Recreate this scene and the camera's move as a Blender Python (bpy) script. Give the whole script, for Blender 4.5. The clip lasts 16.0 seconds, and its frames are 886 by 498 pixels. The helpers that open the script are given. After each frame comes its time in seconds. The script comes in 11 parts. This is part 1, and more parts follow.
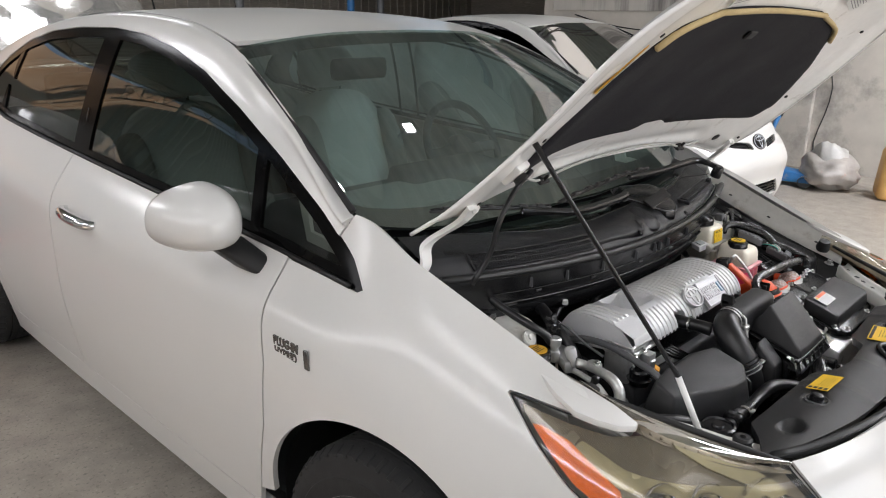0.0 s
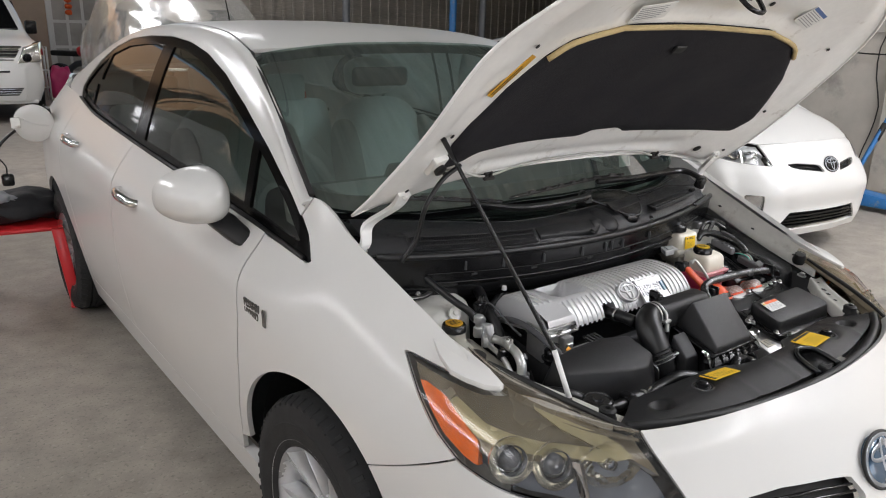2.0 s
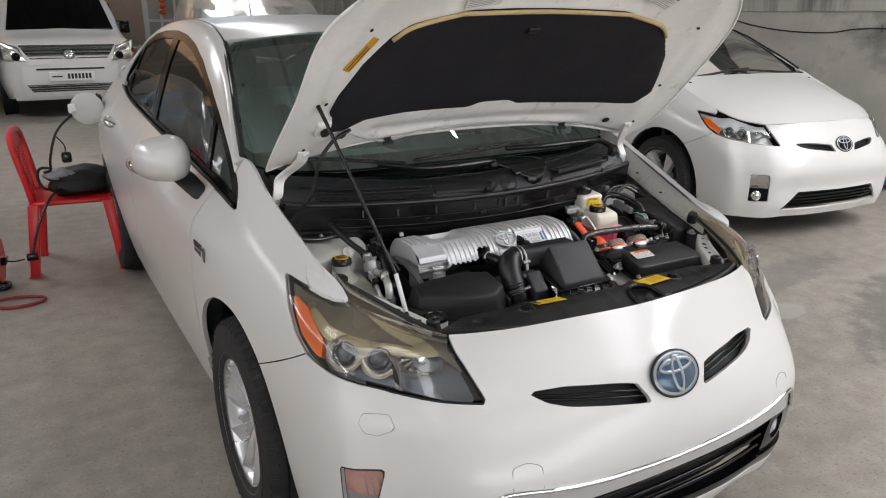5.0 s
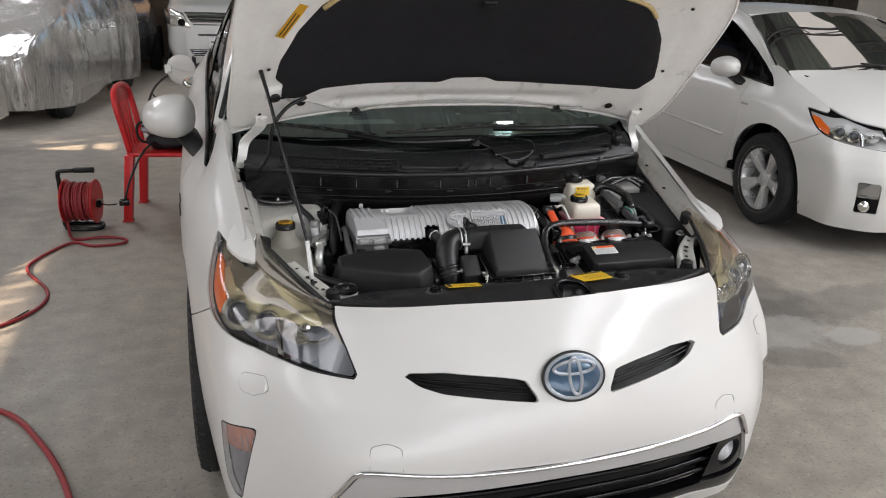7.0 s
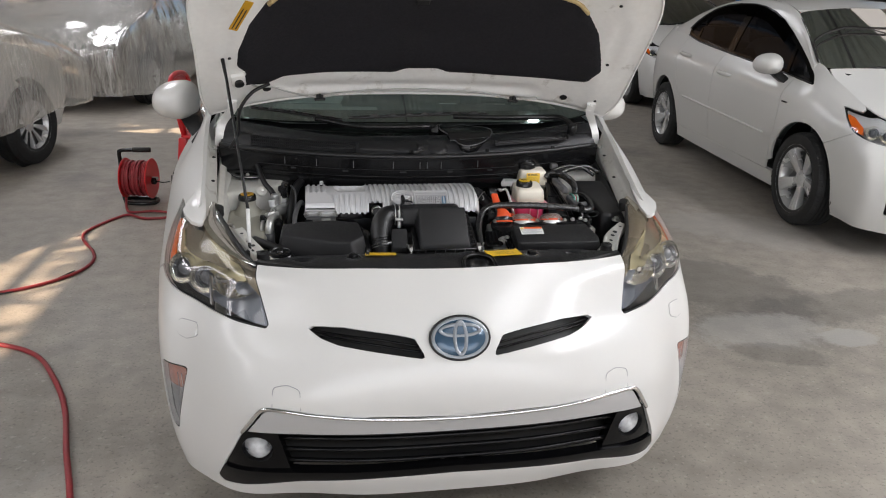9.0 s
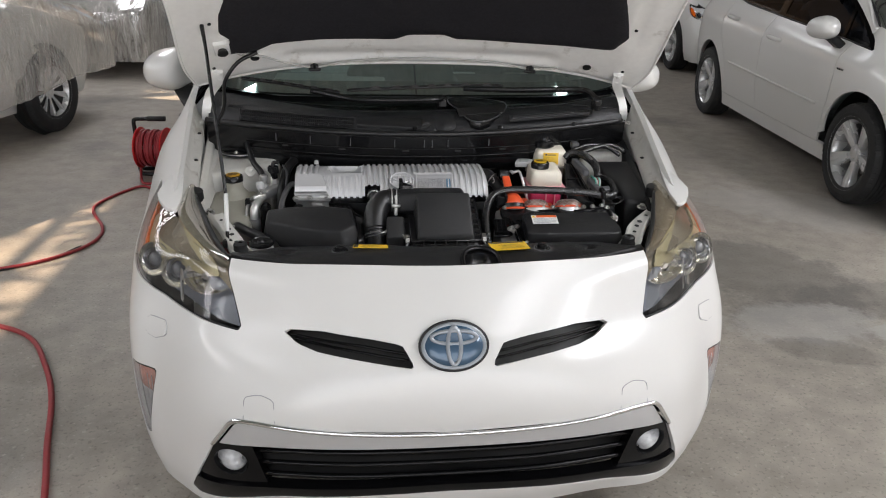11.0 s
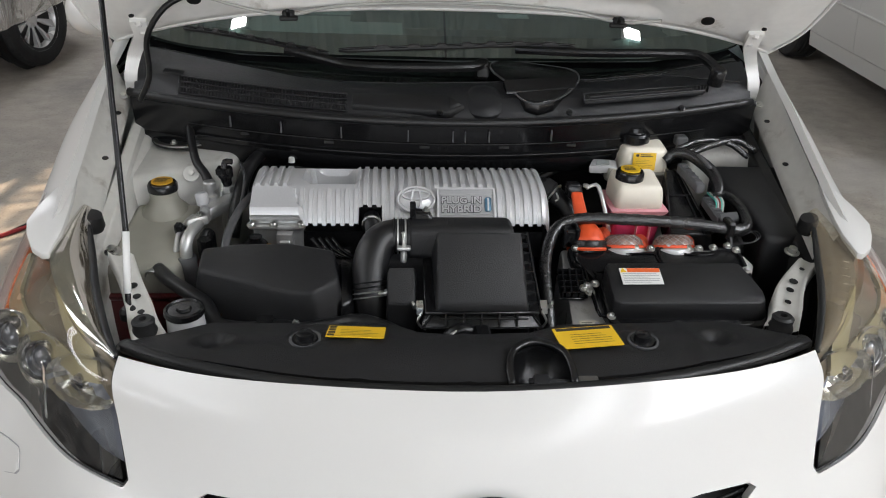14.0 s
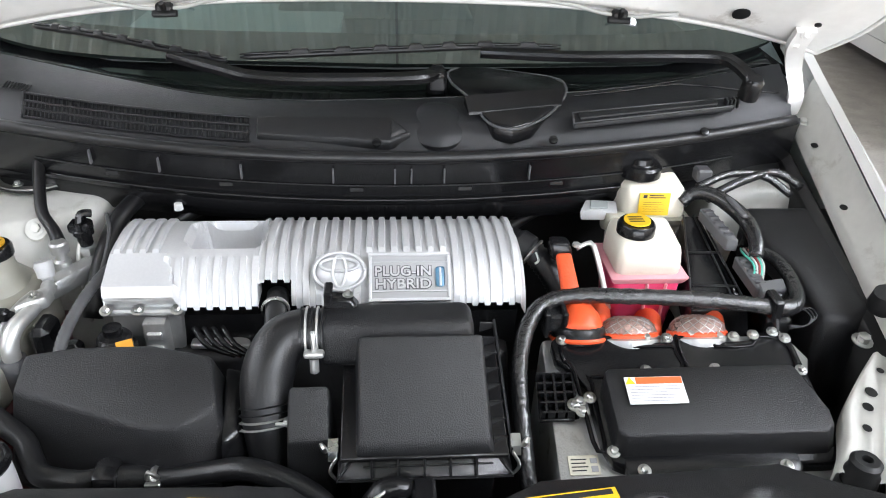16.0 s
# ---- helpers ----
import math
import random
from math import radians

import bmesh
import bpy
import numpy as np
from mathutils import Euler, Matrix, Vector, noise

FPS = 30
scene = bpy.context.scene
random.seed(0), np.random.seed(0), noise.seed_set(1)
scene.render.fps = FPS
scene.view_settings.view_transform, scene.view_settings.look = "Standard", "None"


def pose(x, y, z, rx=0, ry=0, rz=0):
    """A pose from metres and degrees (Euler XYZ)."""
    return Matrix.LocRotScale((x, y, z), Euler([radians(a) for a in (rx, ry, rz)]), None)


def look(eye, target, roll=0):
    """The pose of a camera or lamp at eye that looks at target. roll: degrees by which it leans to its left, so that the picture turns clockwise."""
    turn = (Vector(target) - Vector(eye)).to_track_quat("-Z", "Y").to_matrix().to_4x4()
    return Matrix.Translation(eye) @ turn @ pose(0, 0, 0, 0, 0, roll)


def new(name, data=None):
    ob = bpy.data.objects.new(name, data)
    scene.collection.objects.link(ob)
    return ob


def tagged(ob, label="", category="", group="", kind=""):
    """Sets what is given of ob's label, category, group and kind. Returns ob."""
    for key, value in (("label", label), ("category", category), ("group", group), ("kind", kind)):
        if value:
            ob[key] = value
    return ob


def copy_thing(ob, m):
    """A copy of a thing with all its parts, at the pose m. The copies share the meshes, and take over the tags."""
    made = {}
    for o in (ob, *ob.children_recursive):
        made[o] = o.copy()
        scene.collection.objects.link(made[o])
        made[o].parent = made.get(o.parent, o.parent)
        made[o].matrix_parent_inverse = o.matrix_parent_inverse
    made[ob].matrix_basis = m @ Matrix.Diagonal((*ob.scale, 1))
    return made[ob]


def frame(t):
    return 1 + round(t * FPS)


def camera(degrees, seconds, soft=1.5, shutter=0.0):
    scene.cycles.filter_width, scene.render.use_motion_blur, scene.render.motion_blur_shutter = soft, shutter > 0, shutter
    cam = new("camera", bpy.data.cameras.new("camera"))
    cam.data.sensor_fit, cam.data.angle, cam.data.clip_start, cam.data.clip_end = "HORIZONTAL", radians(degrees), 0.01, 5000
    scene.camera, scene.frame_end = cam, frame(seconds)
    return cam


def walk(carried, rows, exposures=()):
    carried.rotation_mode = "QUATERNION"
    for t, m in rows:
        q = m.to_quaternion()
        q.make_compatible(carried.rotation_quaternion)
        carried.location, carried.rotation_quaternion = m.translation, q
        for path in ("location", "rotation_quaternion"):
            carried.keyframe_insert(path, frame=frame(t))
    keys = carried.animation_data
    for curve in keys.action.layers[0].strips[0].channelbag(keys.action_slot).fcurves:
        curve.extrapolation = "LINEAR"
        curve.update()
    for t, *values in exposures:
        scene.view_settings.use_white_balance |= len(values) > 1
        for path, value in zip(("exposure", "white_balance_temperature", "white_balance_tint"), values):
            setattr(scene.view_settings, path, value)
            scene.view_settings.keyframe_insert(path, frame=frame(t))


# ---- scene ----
cam = camera(62.1, 16.0, 1.05)
METRES, EYE, TILT, LEAN, TURN = 8.0, 1.5, 0.0, 0.0, 0.0
PATH = [
    (0, (-1.667, -0.017, 1.475), (-0.275, 1.285, 0.867), 1.0),
    (0.5, (-1.723, -0.104, 1.486), (-0.382, 1.257, 0.895), 0.7),
    (1, (-1.681, -0.19, 1.478), (-0.395, 1.226, 0.893), 0.8),
    (1.5, (-1.54, -0.311, 1.472), (-0.313, 1.158, 0.891), 1.2),
    (2, (-1.527, -0.439, 1.478), (-0.354, 1.074, 0.901), 1.7),
    (2.5, (-1.515, -0.587, 1.484), (-0.397, 0.969, 0.91), 1.8),
    (3, (-1.434, -0.731, 1.488), (-0.36, 0.857, 0.917), 1.6),
    (3.5, (-1.377, -0.852, 1.482), (-0.329, 0.753, 0.909), 1.1),
    (4, (-1.37, -0.929, 1.482), (-0.335, 0.682, 0.903), 0.5),
    (6.5, (-0.939, -1.218, 1.471), (-0.238, 0.539, 0.823), 1.5),
    (7, (-0.744, -1.27, 1.468), (-0.167, 0.529, 0.812), 2.0),
    (7.5, (-0.558, -1.358, 1.475), (-0.08, 0.47, 0.817), 2.2),
    (8, (-0.504, -1.501, 1.477), (-0.097, 0.342, 0.816), 2.2),
    (8.5, (-0.449, -1.585, 1.485), (-0.089, 0.265, 0.819), 2.1),
    (9, (-0.341, -1.579, 1.493), (-0.011, 0.274, 0.816), 2.0),
    (11.5, (-0.189, -1.242, 1.468), (0.011, 0.58, 0.669), 1.6),
    (12, (-0.161, -1.103, 1.444), (0.02, 0.706, 0.612), 1.7),
    (12.5, (-0.118, -0.965, 1.434), (0.053, 0.834, 0.577), 1.9),
    (13, (-0.107, -0.847, 1.433), (0.058, 0.94, 0.551), 2.0),
    (13.5, (-0.127, -0.692, 1.43), (0.027, 1.081, 0.517), 2.2),
    (14, (-0.12, -0.58, 1.414), (0.012, 1.177, 0.469), 2.1),
    (14.5, (-0.067, -0.427, 1.387), (0.052, 1.316, 0.412), 2.2),
    (15, (-0.034, -0.335, 1.376), (0.08, 1.391, 0.372), 2.1),
    (15.5, (-0.026, -0.213, 1.373), (0.106, 1.5, 0.349), 2.1),
    (16, (-0.02, -0.172, 1.367), (0.138, 1.551, 0.364), 2.0),
]
walk(cam, [(t, look(eye, target, roll)) for t, eye, target, roll in PATH], [(0, 0.46, 6420, 14), (2, 0.36, 6420, 14), (4, 0.22, 6420, 14), (6.5, 0.14, 6420, 14), (12.5, 0.13, 6400, 13), (14.5, 0.31, 6280, 12), (16, 1.32, 6120, 12)])

# ---- light ----
sun_way = Vector((0.74, 0.28, -0.56)).normalized()      # the way the sunlight travels
world = bpy.data.worlds.new("sky")
scene.world = world
world.use_nodes = True
wn = world.node_tree.nodes
sky = wn.new("ShaderNodeTexSky")
sky.sky_type, sky.sun_disc = "NISHITA", False
sky.sun_elevation, sky.sun_rotation = math.asin(-sun_way.z), math.atan2(-sun_way.x, -sun_way.y)
world.node_tree.links.new(sky.outputs[0], wn["Background"].inputs[0])
wn["Background"].inputs[1].default_value = 0.12


def lamp(name, kind, m, power, colour=(1, 1, 1), size=(1, 1), angle=0.009):
    data = bpy.data.lights.new(name, kind)
    data.energy, data.color = power, colour
    if kind == "AREA":
        data.shape, data.size, data.size_y = "RECTANGLE", size[0], size[1]
    if kind == "SUN":
        data.angle = angle
    ob = new(name, data)
    ob.matrix_world = m
    return ob


lamp("sun", "SUN", look((0, 0, 30), Vector((0, 0, 30)) + sun_way), 13, (1.0, 0.78, 0.54))
# daylight in the open sides
lamp("daylight_front", "AREA", look((0.6, -7.6, 1.25), (0.6, 0, 1.0)), 192, (0.97, 0.985, 1.0), (9.2, 2.4))
lamp("daylight_west", "AREA", look((-6.95, 2.0, 3.85), (0, 2.0, 0.6)), 165, (0.99, 0.99, 1.0), (13.0, 0.46))
# unseen fill lamps under the roof, added to even out the brightness
for sx, sy, sw, sl, sp in ((0.6, -5.0, 3.0, 2.4, 30), (-4.2, -1.0, 0.95, 6.0, 75), (4.9, -2.2, 0.95, 6.0, 380), (2.75, -2.6, 0.95, 4.0, 85), (-3.2, 8.0, 0.95, 4.0, 110), (1.6, 9.5, 0.95, 4.0, 60)):
    lamp("roof_fill", "AREA", pose(sx, sy, 4.375), sp, (0.96, 0.98, 1.0), (sw, sl))


# ---- materials ----
def mat(name, colour, rough=0.5, metal=0.0, coat=0.0, grain=0.0, scale=30.0, spread=0.12, bump=0.0, bscale=None, coarse=None, spec=0.5, streak=None, wear=None, vary=0.0):
    """A procedural surface: fine and coarse mottling of the colour, uneven gloss and a fine relief.
    wear: (colour, amount, scale) for stains of their own shape; vary: how far alike pieces differ."""
    m = bpy.data.materials.new(name)
    m.use_nodes = True
    nt = m.node_tree
    b = nt.nodes["Principled BSDF"]
    b.inputs["Roughness"].default_value = rough
    b.inputs["Metallic"].default_value = metal
    b.inputs["Coat Weight"].default_value = coat
    b.inputs["Coat Roughness"].default_value = 0.04
    b.inputs["Specular IOR Level"].default_value = spec
    co = nt.nodes.new("ShaderNodeTexCoord")
    mp = nt.nodes.new("ShaderNodeMapping")
    if streak:
        mp.inputs["Scale"].default_value = streak
    nt.links.new(co.outputs["Object"], mp.inputs["Vector"])
    fine = nt.nodes.new("ShaderNodeTexNoise")
    fine.inputs["Scale"].default_value, fine.inputs["Detail"].default_value = scale, 8
    big = nt.nodes.new("ShaderNodeTexNoise")
    big.inputs["Scale"].default_value, big.inputs["Detail"].default_value = coarse or scale * 0.11, 5
    for n in (fine, big):
        nt.links.new(mp.outputs[0], n.inputs["Vector"])
    add = nt.nodes.new("ShaderNodeMath")
    add.operation = "ADD"
    nt.links.new(fine.outputs[0], add.inputs[0])
    nt.links.new(big.outputs[0], add.inputs[1])
    ramp = nt.nodes.new("ShaderNodeMapRange")
    ramp.inputs[1].default_value, ramp.inputs[2].default_value = 0.6, 1.4
    ramp.inputs[3].default_value, ramp.inputs[4].default_value = 1 - spread, 1 + spread
    nt.links.new(add.outputs[0], ramp.inputs[0])
    mul = nt.nodes.new("ShaderNodeVectorMath")
    mul.operation = "SCALE"
    mul.inputs[0].default_value = colour
    nt.links.new(ramp.outputs[0], mul.inputs["Scale"])
    out = mul.outputs[0]
    if wear:
        wc, amount, ws = wear
        wnz = nt.nodes.new("ShaderNodeTexNoise")
        wnz.inputs["Scale"].default_value, wnz.inputs["Detail"].default_value, wnz.inputs["Roughness"].default_value = ws, 9, 0.65
        nt.links.new(mp.outputs[0], wnz.inputs["Vector"])
        wr = nt.nodes.new("ShaderNodeMapRange")
        wr.inputs[1].default_value, wr.inputs[2].default_value = 0.62 - amount * 0.25, 0.74 - amount * 0.2
        nt.links.new(wnz.outputs[0], wr.inputs[0])
        mix = nt.nodes.new("ShaderNodeMix")
        mix.data_type = "RGBA"
        nt.links.new(wr.outputs[0], mix.inputs[0])
        nt.links.new(out, mix.inputs[6])
        mix.inputs[7].default_value = (*wc, 1)
        out = mix.outputs[2]
    if vary:
        info = nt.nodes.new("ShaderNodeObjectInfo")
        vr = nt.nodes.new("ShaderNodeMapRange")
        vr.inputs[3].default_value, vr.inputs[4].default_value = 1 - vary, 1 + vary
        nt.links.new(info.outputs["Random"], vr.inputs[0])
        vm = nt.nodes.new("ShaderNodeVectorMath")
        vm.operation = "SCALE"
        nt.links.new(out, vm.inputs[0])
        nt.links.new(vr.outputs[0], vm.inputs["Scale"])
        out = vm.outputs[0]
    nt.links.new(out, b.inputs["Base Color"])
    rr = nt.nodes.new("ShaderNodeMapRange")
    rr.inputs[1].default_value, rr.inputs[2].default_value = 0.35, 0.65
    rr.inputs[3].default_value, rr.inputs[4].default_value = rough * 0.85, min(1, rough * 1.15)
    nt.links.new(big.outputs[0], rr.inputs[0])
    nt.links.new(rr.outputs[0], b.inputs["Roughness"])
    if bump:
        bn = nt.nodes.new("ShaderNodeTexNoise")
        bn.inputs["Scale"].default_value, bn.inputs["Detail"].default_value = bscale or scale * 2, 4
        nt.links.new(mp.outputs[0], bn.inputs["Vector"])
        bp = nt.nodes.new("ShaderNodeBump")
        bp.inputs["Strength"].default_value, bp.inputs["Distance"].default_value = min(1, bump), 0.002
        nt.links.new(bn.outputs[0], bp.inputs["Height"])
        nt.links.new(bp.outputs[0], b.inputs["Normal"])
    return m


def clear(name, tint, gloss=1.0, rough=0.0, haze=None):
    """Thin glass: light passes tinted, and the face mirrors more at a slant. haze: (colour, share) of a dull film."""
    m = bpy.data.materials.new(name)
    m.use_nodes = True
    nt = m.node_tree
    nt.nodes.remove(nt.nodes["Principled BSDF"])
    tr, gl, fr, mx = (nt.nodes.new("ShaderNode" + k) for k in ("BsdfTransparent", "BsdfGlossy", "Fresnel", "MixShader"))
    tr.inputs[0].default_value = (*tint, 1)
    gl.inputs["Roughness"].default_value = rough
    fr.inputs[0].default_value = 1.5
    k = nt.nodes.new("ShaderNodeMath")
    k.operation, k.inputs[1].default_value = "MULTIPLY", gloss
    nt.links.new(fr.outputs[0], k.inputs[0])
    nt.links.new(k.outputs[0], mx.inputs[0])
    base = tr.outputs[0]
    if haze:
        df, m2, nz, mr = (nt.nodes.new("ShaderNode" + k2) for k2 in ("BsdfDiffuse", "MixShader", "TexNoise", "MapRange"))
        df.inputs[0].default_value = (*haze[0], 1)
        nz.inputs["Scale"].default_value, nz.inputs["Detail"].default_value = haze[2] if len(haze) > 2 else 9, 6
        mr.inputs[1].default_value, mr.inputs[2].default_value = 0.3, 0.75
        mr.inputs[3].default_value, mr.inputs[4].default_value = haze[1] * 0.4, haze[1] * 1.6
        cc = nt.nodes.new("ShaderNodeTexCoord")
        nt.links.new(cc.outputs["Object"], nz.inputs["Vector"])
        nt.links.new(nz.outputs[0], mr.inputs[0])
        nt.links.new(mr.outputs[0], m2.inputs[0])
        nt.links.new(base, m2.inputs[1])
        nt.links.new(df.outputs[0], m2.inputs[2])
        base = m2.outputs[0]
    nt.links.new(base, mx.inputs[1])
    nt.links.new(gl.outputs[0], mx.inputs[2])
    nt.links.new(mx.outputs[0], nt.nodes["Material Output"].inputs[0])
    return m


def glow(name, colour, strength):
    m = bpy.data.materials.new(name)
    m.use_nodes = True
    b = m.node_tree.nodes["Principled BSDF"]
    b.inputs["Base Color"].default_value = (*colour, 1)
    b.inputs["Emission Color"].default_value = (*colour, 1)
    b.inputs["Emission Strength"].default_value = strength
    return m


PAINT = mat("pearl_white_paint", (0.64, 0.632, 0.608), 0.42, 0.0, 0.65, scale=900, spread=0.03, coarse=3.0)
PAINT.node_tree.nodes["Principled BSDF"].inputs["Coat Roughness"].default_value = 0.15
# the white inner paint with the bay's shade darkened into its colour, plus stains
BAYPAINT = mat("shaded_bay_paint", (0.58, 0.57, 0.53), 0.45, 0.0, 0.3, scale=60, spread=0.08, coarse=6, wear=((0.34, 0.31, 0.27), 0.16, 9))
PAINT_IN = mat("white_inner_paint", (0.85, 0.845, 0.82), 0.38, 0.0, 0.5, scale=60, spread=0.05, coarse=6, wear=((0.45, 0.42, 0.37), 0.06, 9))
PLASTIC = mat("black_grained_plastic", (0.0115, 0.0115, 0.0122), 0.36, scale=60, spread=0.25, bump=0.5, bscale=700, spec=0.40)
SATIN = mat("black_satin_plastic", (0.007, 0.007, 0.0075), 0.22, scale=40, spread=0.25, bump=0.12, bscale=500, spec=0.42)
PIANO = mat("gloss_black_trim", (0.003, 0.003, 0.0034), 0.12, scale=20, spread=0.15, spec=0.22)
RUBBER = mat("tyre_rubber", (0.014, 0.014, 0.014), 0.78, scale=50, spread=0.3, bump=0.4, bscale=300)
SEAL = mat("black_rubber_seal", (0.006, 0.006, 0.006), 0.55, scale=50, spread=0.2)
HOSE = mat("black_hose_rubber", (0.007, 0.007, 0.0075), 0.36, scale=60, spread=0.2, bump=0.2, bscale=400)
DARK = mat("dark_engine_metal", (0.035, 0.035, 0.037), 0.5, 0.6, scale=40, spread=0.4, bump=0.5, bscale=120)
ALU = mat("cast_aluminium", (0.56, 0.56, 0.55), 0.38, 0.85, scale=80, spread=0.1, bump=0.35, bscale=350, wear=((0.28, 0.27, 0.25), 0.1, 22))
SILVER = mat("silver_painted_cover", (0.60, 0.60, 0.605), 0.42, 0.40, scale=300, spread=0.05, coarse=8)
GARNISH = mat("silver_bumper_garnish", (0.62, 0.62, 0.625), 0.34, 0.45, 0.4, scale=400, spread=0.04, coarse=5)
CHROME = mat("chrome", (0.80, 0.80, 0.81), 0.06, 1.0, scale=30, spread=0.04)
RIM = mat("alloy_wheel_silver", (0.66, 0.66, 0.66), 0.26, 0.5, 0.4, scale=60, spread=0.07)
BRIGHT = mat("bright_zinc_plate", (0.60, 0.60, 0.58), 0.38, 0.75, scale=90, spread=0.12)
STEEL = mat("zinc_plated_steel", (0.50, 0.50, 0.48), 0.32, 1.0, scale=90, spread=0.2)
ORANGE = mat("orange_cable_sleeve", (0.72, 0.085, 0.02), 0.45, scale=70, spread=0.12, bump=0.2, bscale=200)
AMBER = mat("amber_reflector", (0.80, 0.15, 0.008), 0.22, coat=0.7, scale=130, spread=0.25)
TANK = mat("milky_plastic_tank", (0.76, 0.71, 0.60), 0.40, scale=25, spread=0.06)
PALEPINK = mat("pale_pink_tank_flange", (0.78, 0.36, 0.40), 0.38, scale=25, spread=0.10)
PINK = mat("pink_coolant_in_tank", (0.70, 0.06, 0.16), 0.40, scale=25, spread=0.12)
DEEPRED = mat("dark_red_coolant_in_tank", (0.10, 0.012, 0.014), 0.40, scale=25, spread=0.12)
WTANK = mat("white_plastic_tank", (0.29, 0.28, 0.235), 0.45, scale=25, spread=0.10, wear=((0.40, 0.33, 0.25), 0.12, 14))
YELLOW = mat("yellow_label", (0.80, 0.50, 0.015), 0.42, scale=40, spread=0.05)
AMBERLAB = mat("ochre_label", (0.62, 0.33, 0.02), 0.42, scale=40, spread=0.05)
PAPER = mat("white_label", (0.75, 0.75, 0.73), 0.5, scale=60, spread=0.04)
INK = mat("black_print", (0.02, 0.02, 0.02), 0.6, scale=60, spread=0.1)
GREYINK = mat("grey_print", (0.30, 0.30, 0.31), 0.6, scale=60, spread=0.1)
LABRED = mat("orange_red_print", (0.75, 0.13, 0.03), 0.5, scale=60, spread=0.05)
PADCLOTH = mat("black_felt_insulation", (0.017, 0.0165, 0.0195), 0.85, scale=120, spread=0.3, bump=0.5, bscale=220, coarse=4, spec=0.25)
SPONGE = mat("yellowed_foam_edge", (0.50, 0.38, 0.19), 0.8, scale=80, spread=0.15)
CLOTH = mat("grey_leather_seat", (0.46, 0.52, 0.52), 0.5, scale=60, spread=0.1, bump=0.3, bscale=250)
CONNGREY = mat("dark_grey_connector_plastic", (0.075, 0.075, 0.078), 0.42, scale=60, spread=0.15, bump=0.2, bscale=400)
PALEGREY = mat("pale_grey_plastic", (0.42, 0.42, 0.42), 0.45, scale=60, spread=0.1)
TRIMGREY = mat("grey_cabin_trim", (0.26, 0.28, 0.27), 0.6, scale=60, spread=0.1, bump=0.2, bscale=300)
ROOFLINE = mat("pale_headliner", (0.42, 0.43, 0.41), 0.85, scale=80, spread=0.06)
DASH = mat("dark_dashboard", (0.030, 0.033, 0.034), 0.6, scale=60, spread=0.1, bump=0.3, bscale=400)
GLASS = clear("windshield_glass", (0.40, 0.56, 0.52), 0.42, 0.0, ((0.26, 0.36, 0.36), 0.055, 7))
CLEARGLASS = clear("clean_windshield_glass", (0.42, 0.52, 0.50), 1.15)
SIDEGLASS = clear("tinted_side_glass", (0.17, 0.20, 0.175), 0.95)
DARKGLASS = clear("dark_film_glass", (0.04, 0.04, 0.048), 0.14)
LENS = clear("aged_headlight_lens", (0.95, 0.95, 0.93), 1.0, 0.015, ((0.50, 0.49, 0.47), 0.06, 60))
NEWLENS = clear("clear_headlight_lens", (0.93, 0.93, 0.92), 1.0, 0.01)
SIGLENS = clear("clear_signal_lens", (0.88, 0.88, 0.88), 1.0, 0.03, ((0.6, 0.6, 0.6), 0.12, 40))
FROST = clear("frosted_fog_lens", (0.75, 0.76, 0.78), 1.0, 0.08, ((0.70, 0.71, 0.72), 0.62, 30))
REFLECT = mat("lamp_reflector", (0.72, 0.71, 0.68), 0.10, 1.0, scale=20, spread=0.06)
BEZEL = mat("smoky_lamp_bezel", (0.17, 0.185, 0.22), 0.30, 0.30, 0.5, scale=20, spread=0.1)
GOLDBEZEL = mat("yellowed_lamp_bezel", (0.19, 0.158, 0.110), 0.28, 0.45, 0.3, scale=30, spread=0.15, coarse=5)
LIGHTBAR = mat("yellowed_light_bar", (0.40, 0.345, 0.20), 0.25, 0.35, 0.3, scale=30, spread=0.12, coarse=6)
PROJECTOR = mat("projector_glass", (0.12, 0.125, 0.14), 0.05, 0.5, 1.0, scale=20, spread=0.15)
CREAM = mat("cream_lamp_reflector", (0.86, 0.84, 0.78), 0.14, 0.9, 0.4, scale=25, spread=0.12)
BLUE = mat("blue_emblem_enamel", (0.040, 0.085, 0.14), 0.25, 0.2, 0.4, scale=20, spread=0.2)
RED = mat("red_plastic", (0.62, 0.022, 0.026), 0.33, scale=30, spread=0.07, bump=0.1, bscale=90, wear=((0.30, 0.05, 0.05), 0.05, 12))
EMBLEM = mat("brushed_emblem_silver", (0.27, 0.29, 0.31), 0.34, 0.65, scale=60, spread=0.08)
INKSILVER = mat("raised_silver_letters", (0.10, 0.10, 0.105), 0.35, 0.6, scale=60, spread=0.05)
WINFRAME = mat("black_window_frame", (0.004, 0.004, 0.004), 0.14, scale=40, spread=0.2, spec=0.06)
DOORTRIM = mat("pale_door_trim", (0.74, 0.74, 0.68), 0.6, scale=60, spread=0.08)
LAMPHOUSE = mat("bright_lamp_housing", (0.62, 0.63, 0.64), 0.35, 0.45, 0.3, scale=30, spread=0.1)
SIGBOWL = mat("grey_signal_bowl", (0.46, 0.46, 0.47), 0.28, 0.75, 0.2, scale=40, spread=0.12)
DARKCHROME = mat("dark_chrome_letters", (0.16, 0.155, 0.15), 0.25, 0.8, scale=60, spread=0.1)
COPPER = mat("coppery_braided_mesh", (0.30, 0.20, 0.17), 0.45, 0.5, scale=300, spread=0.6, bump=1.0, bscale=420)
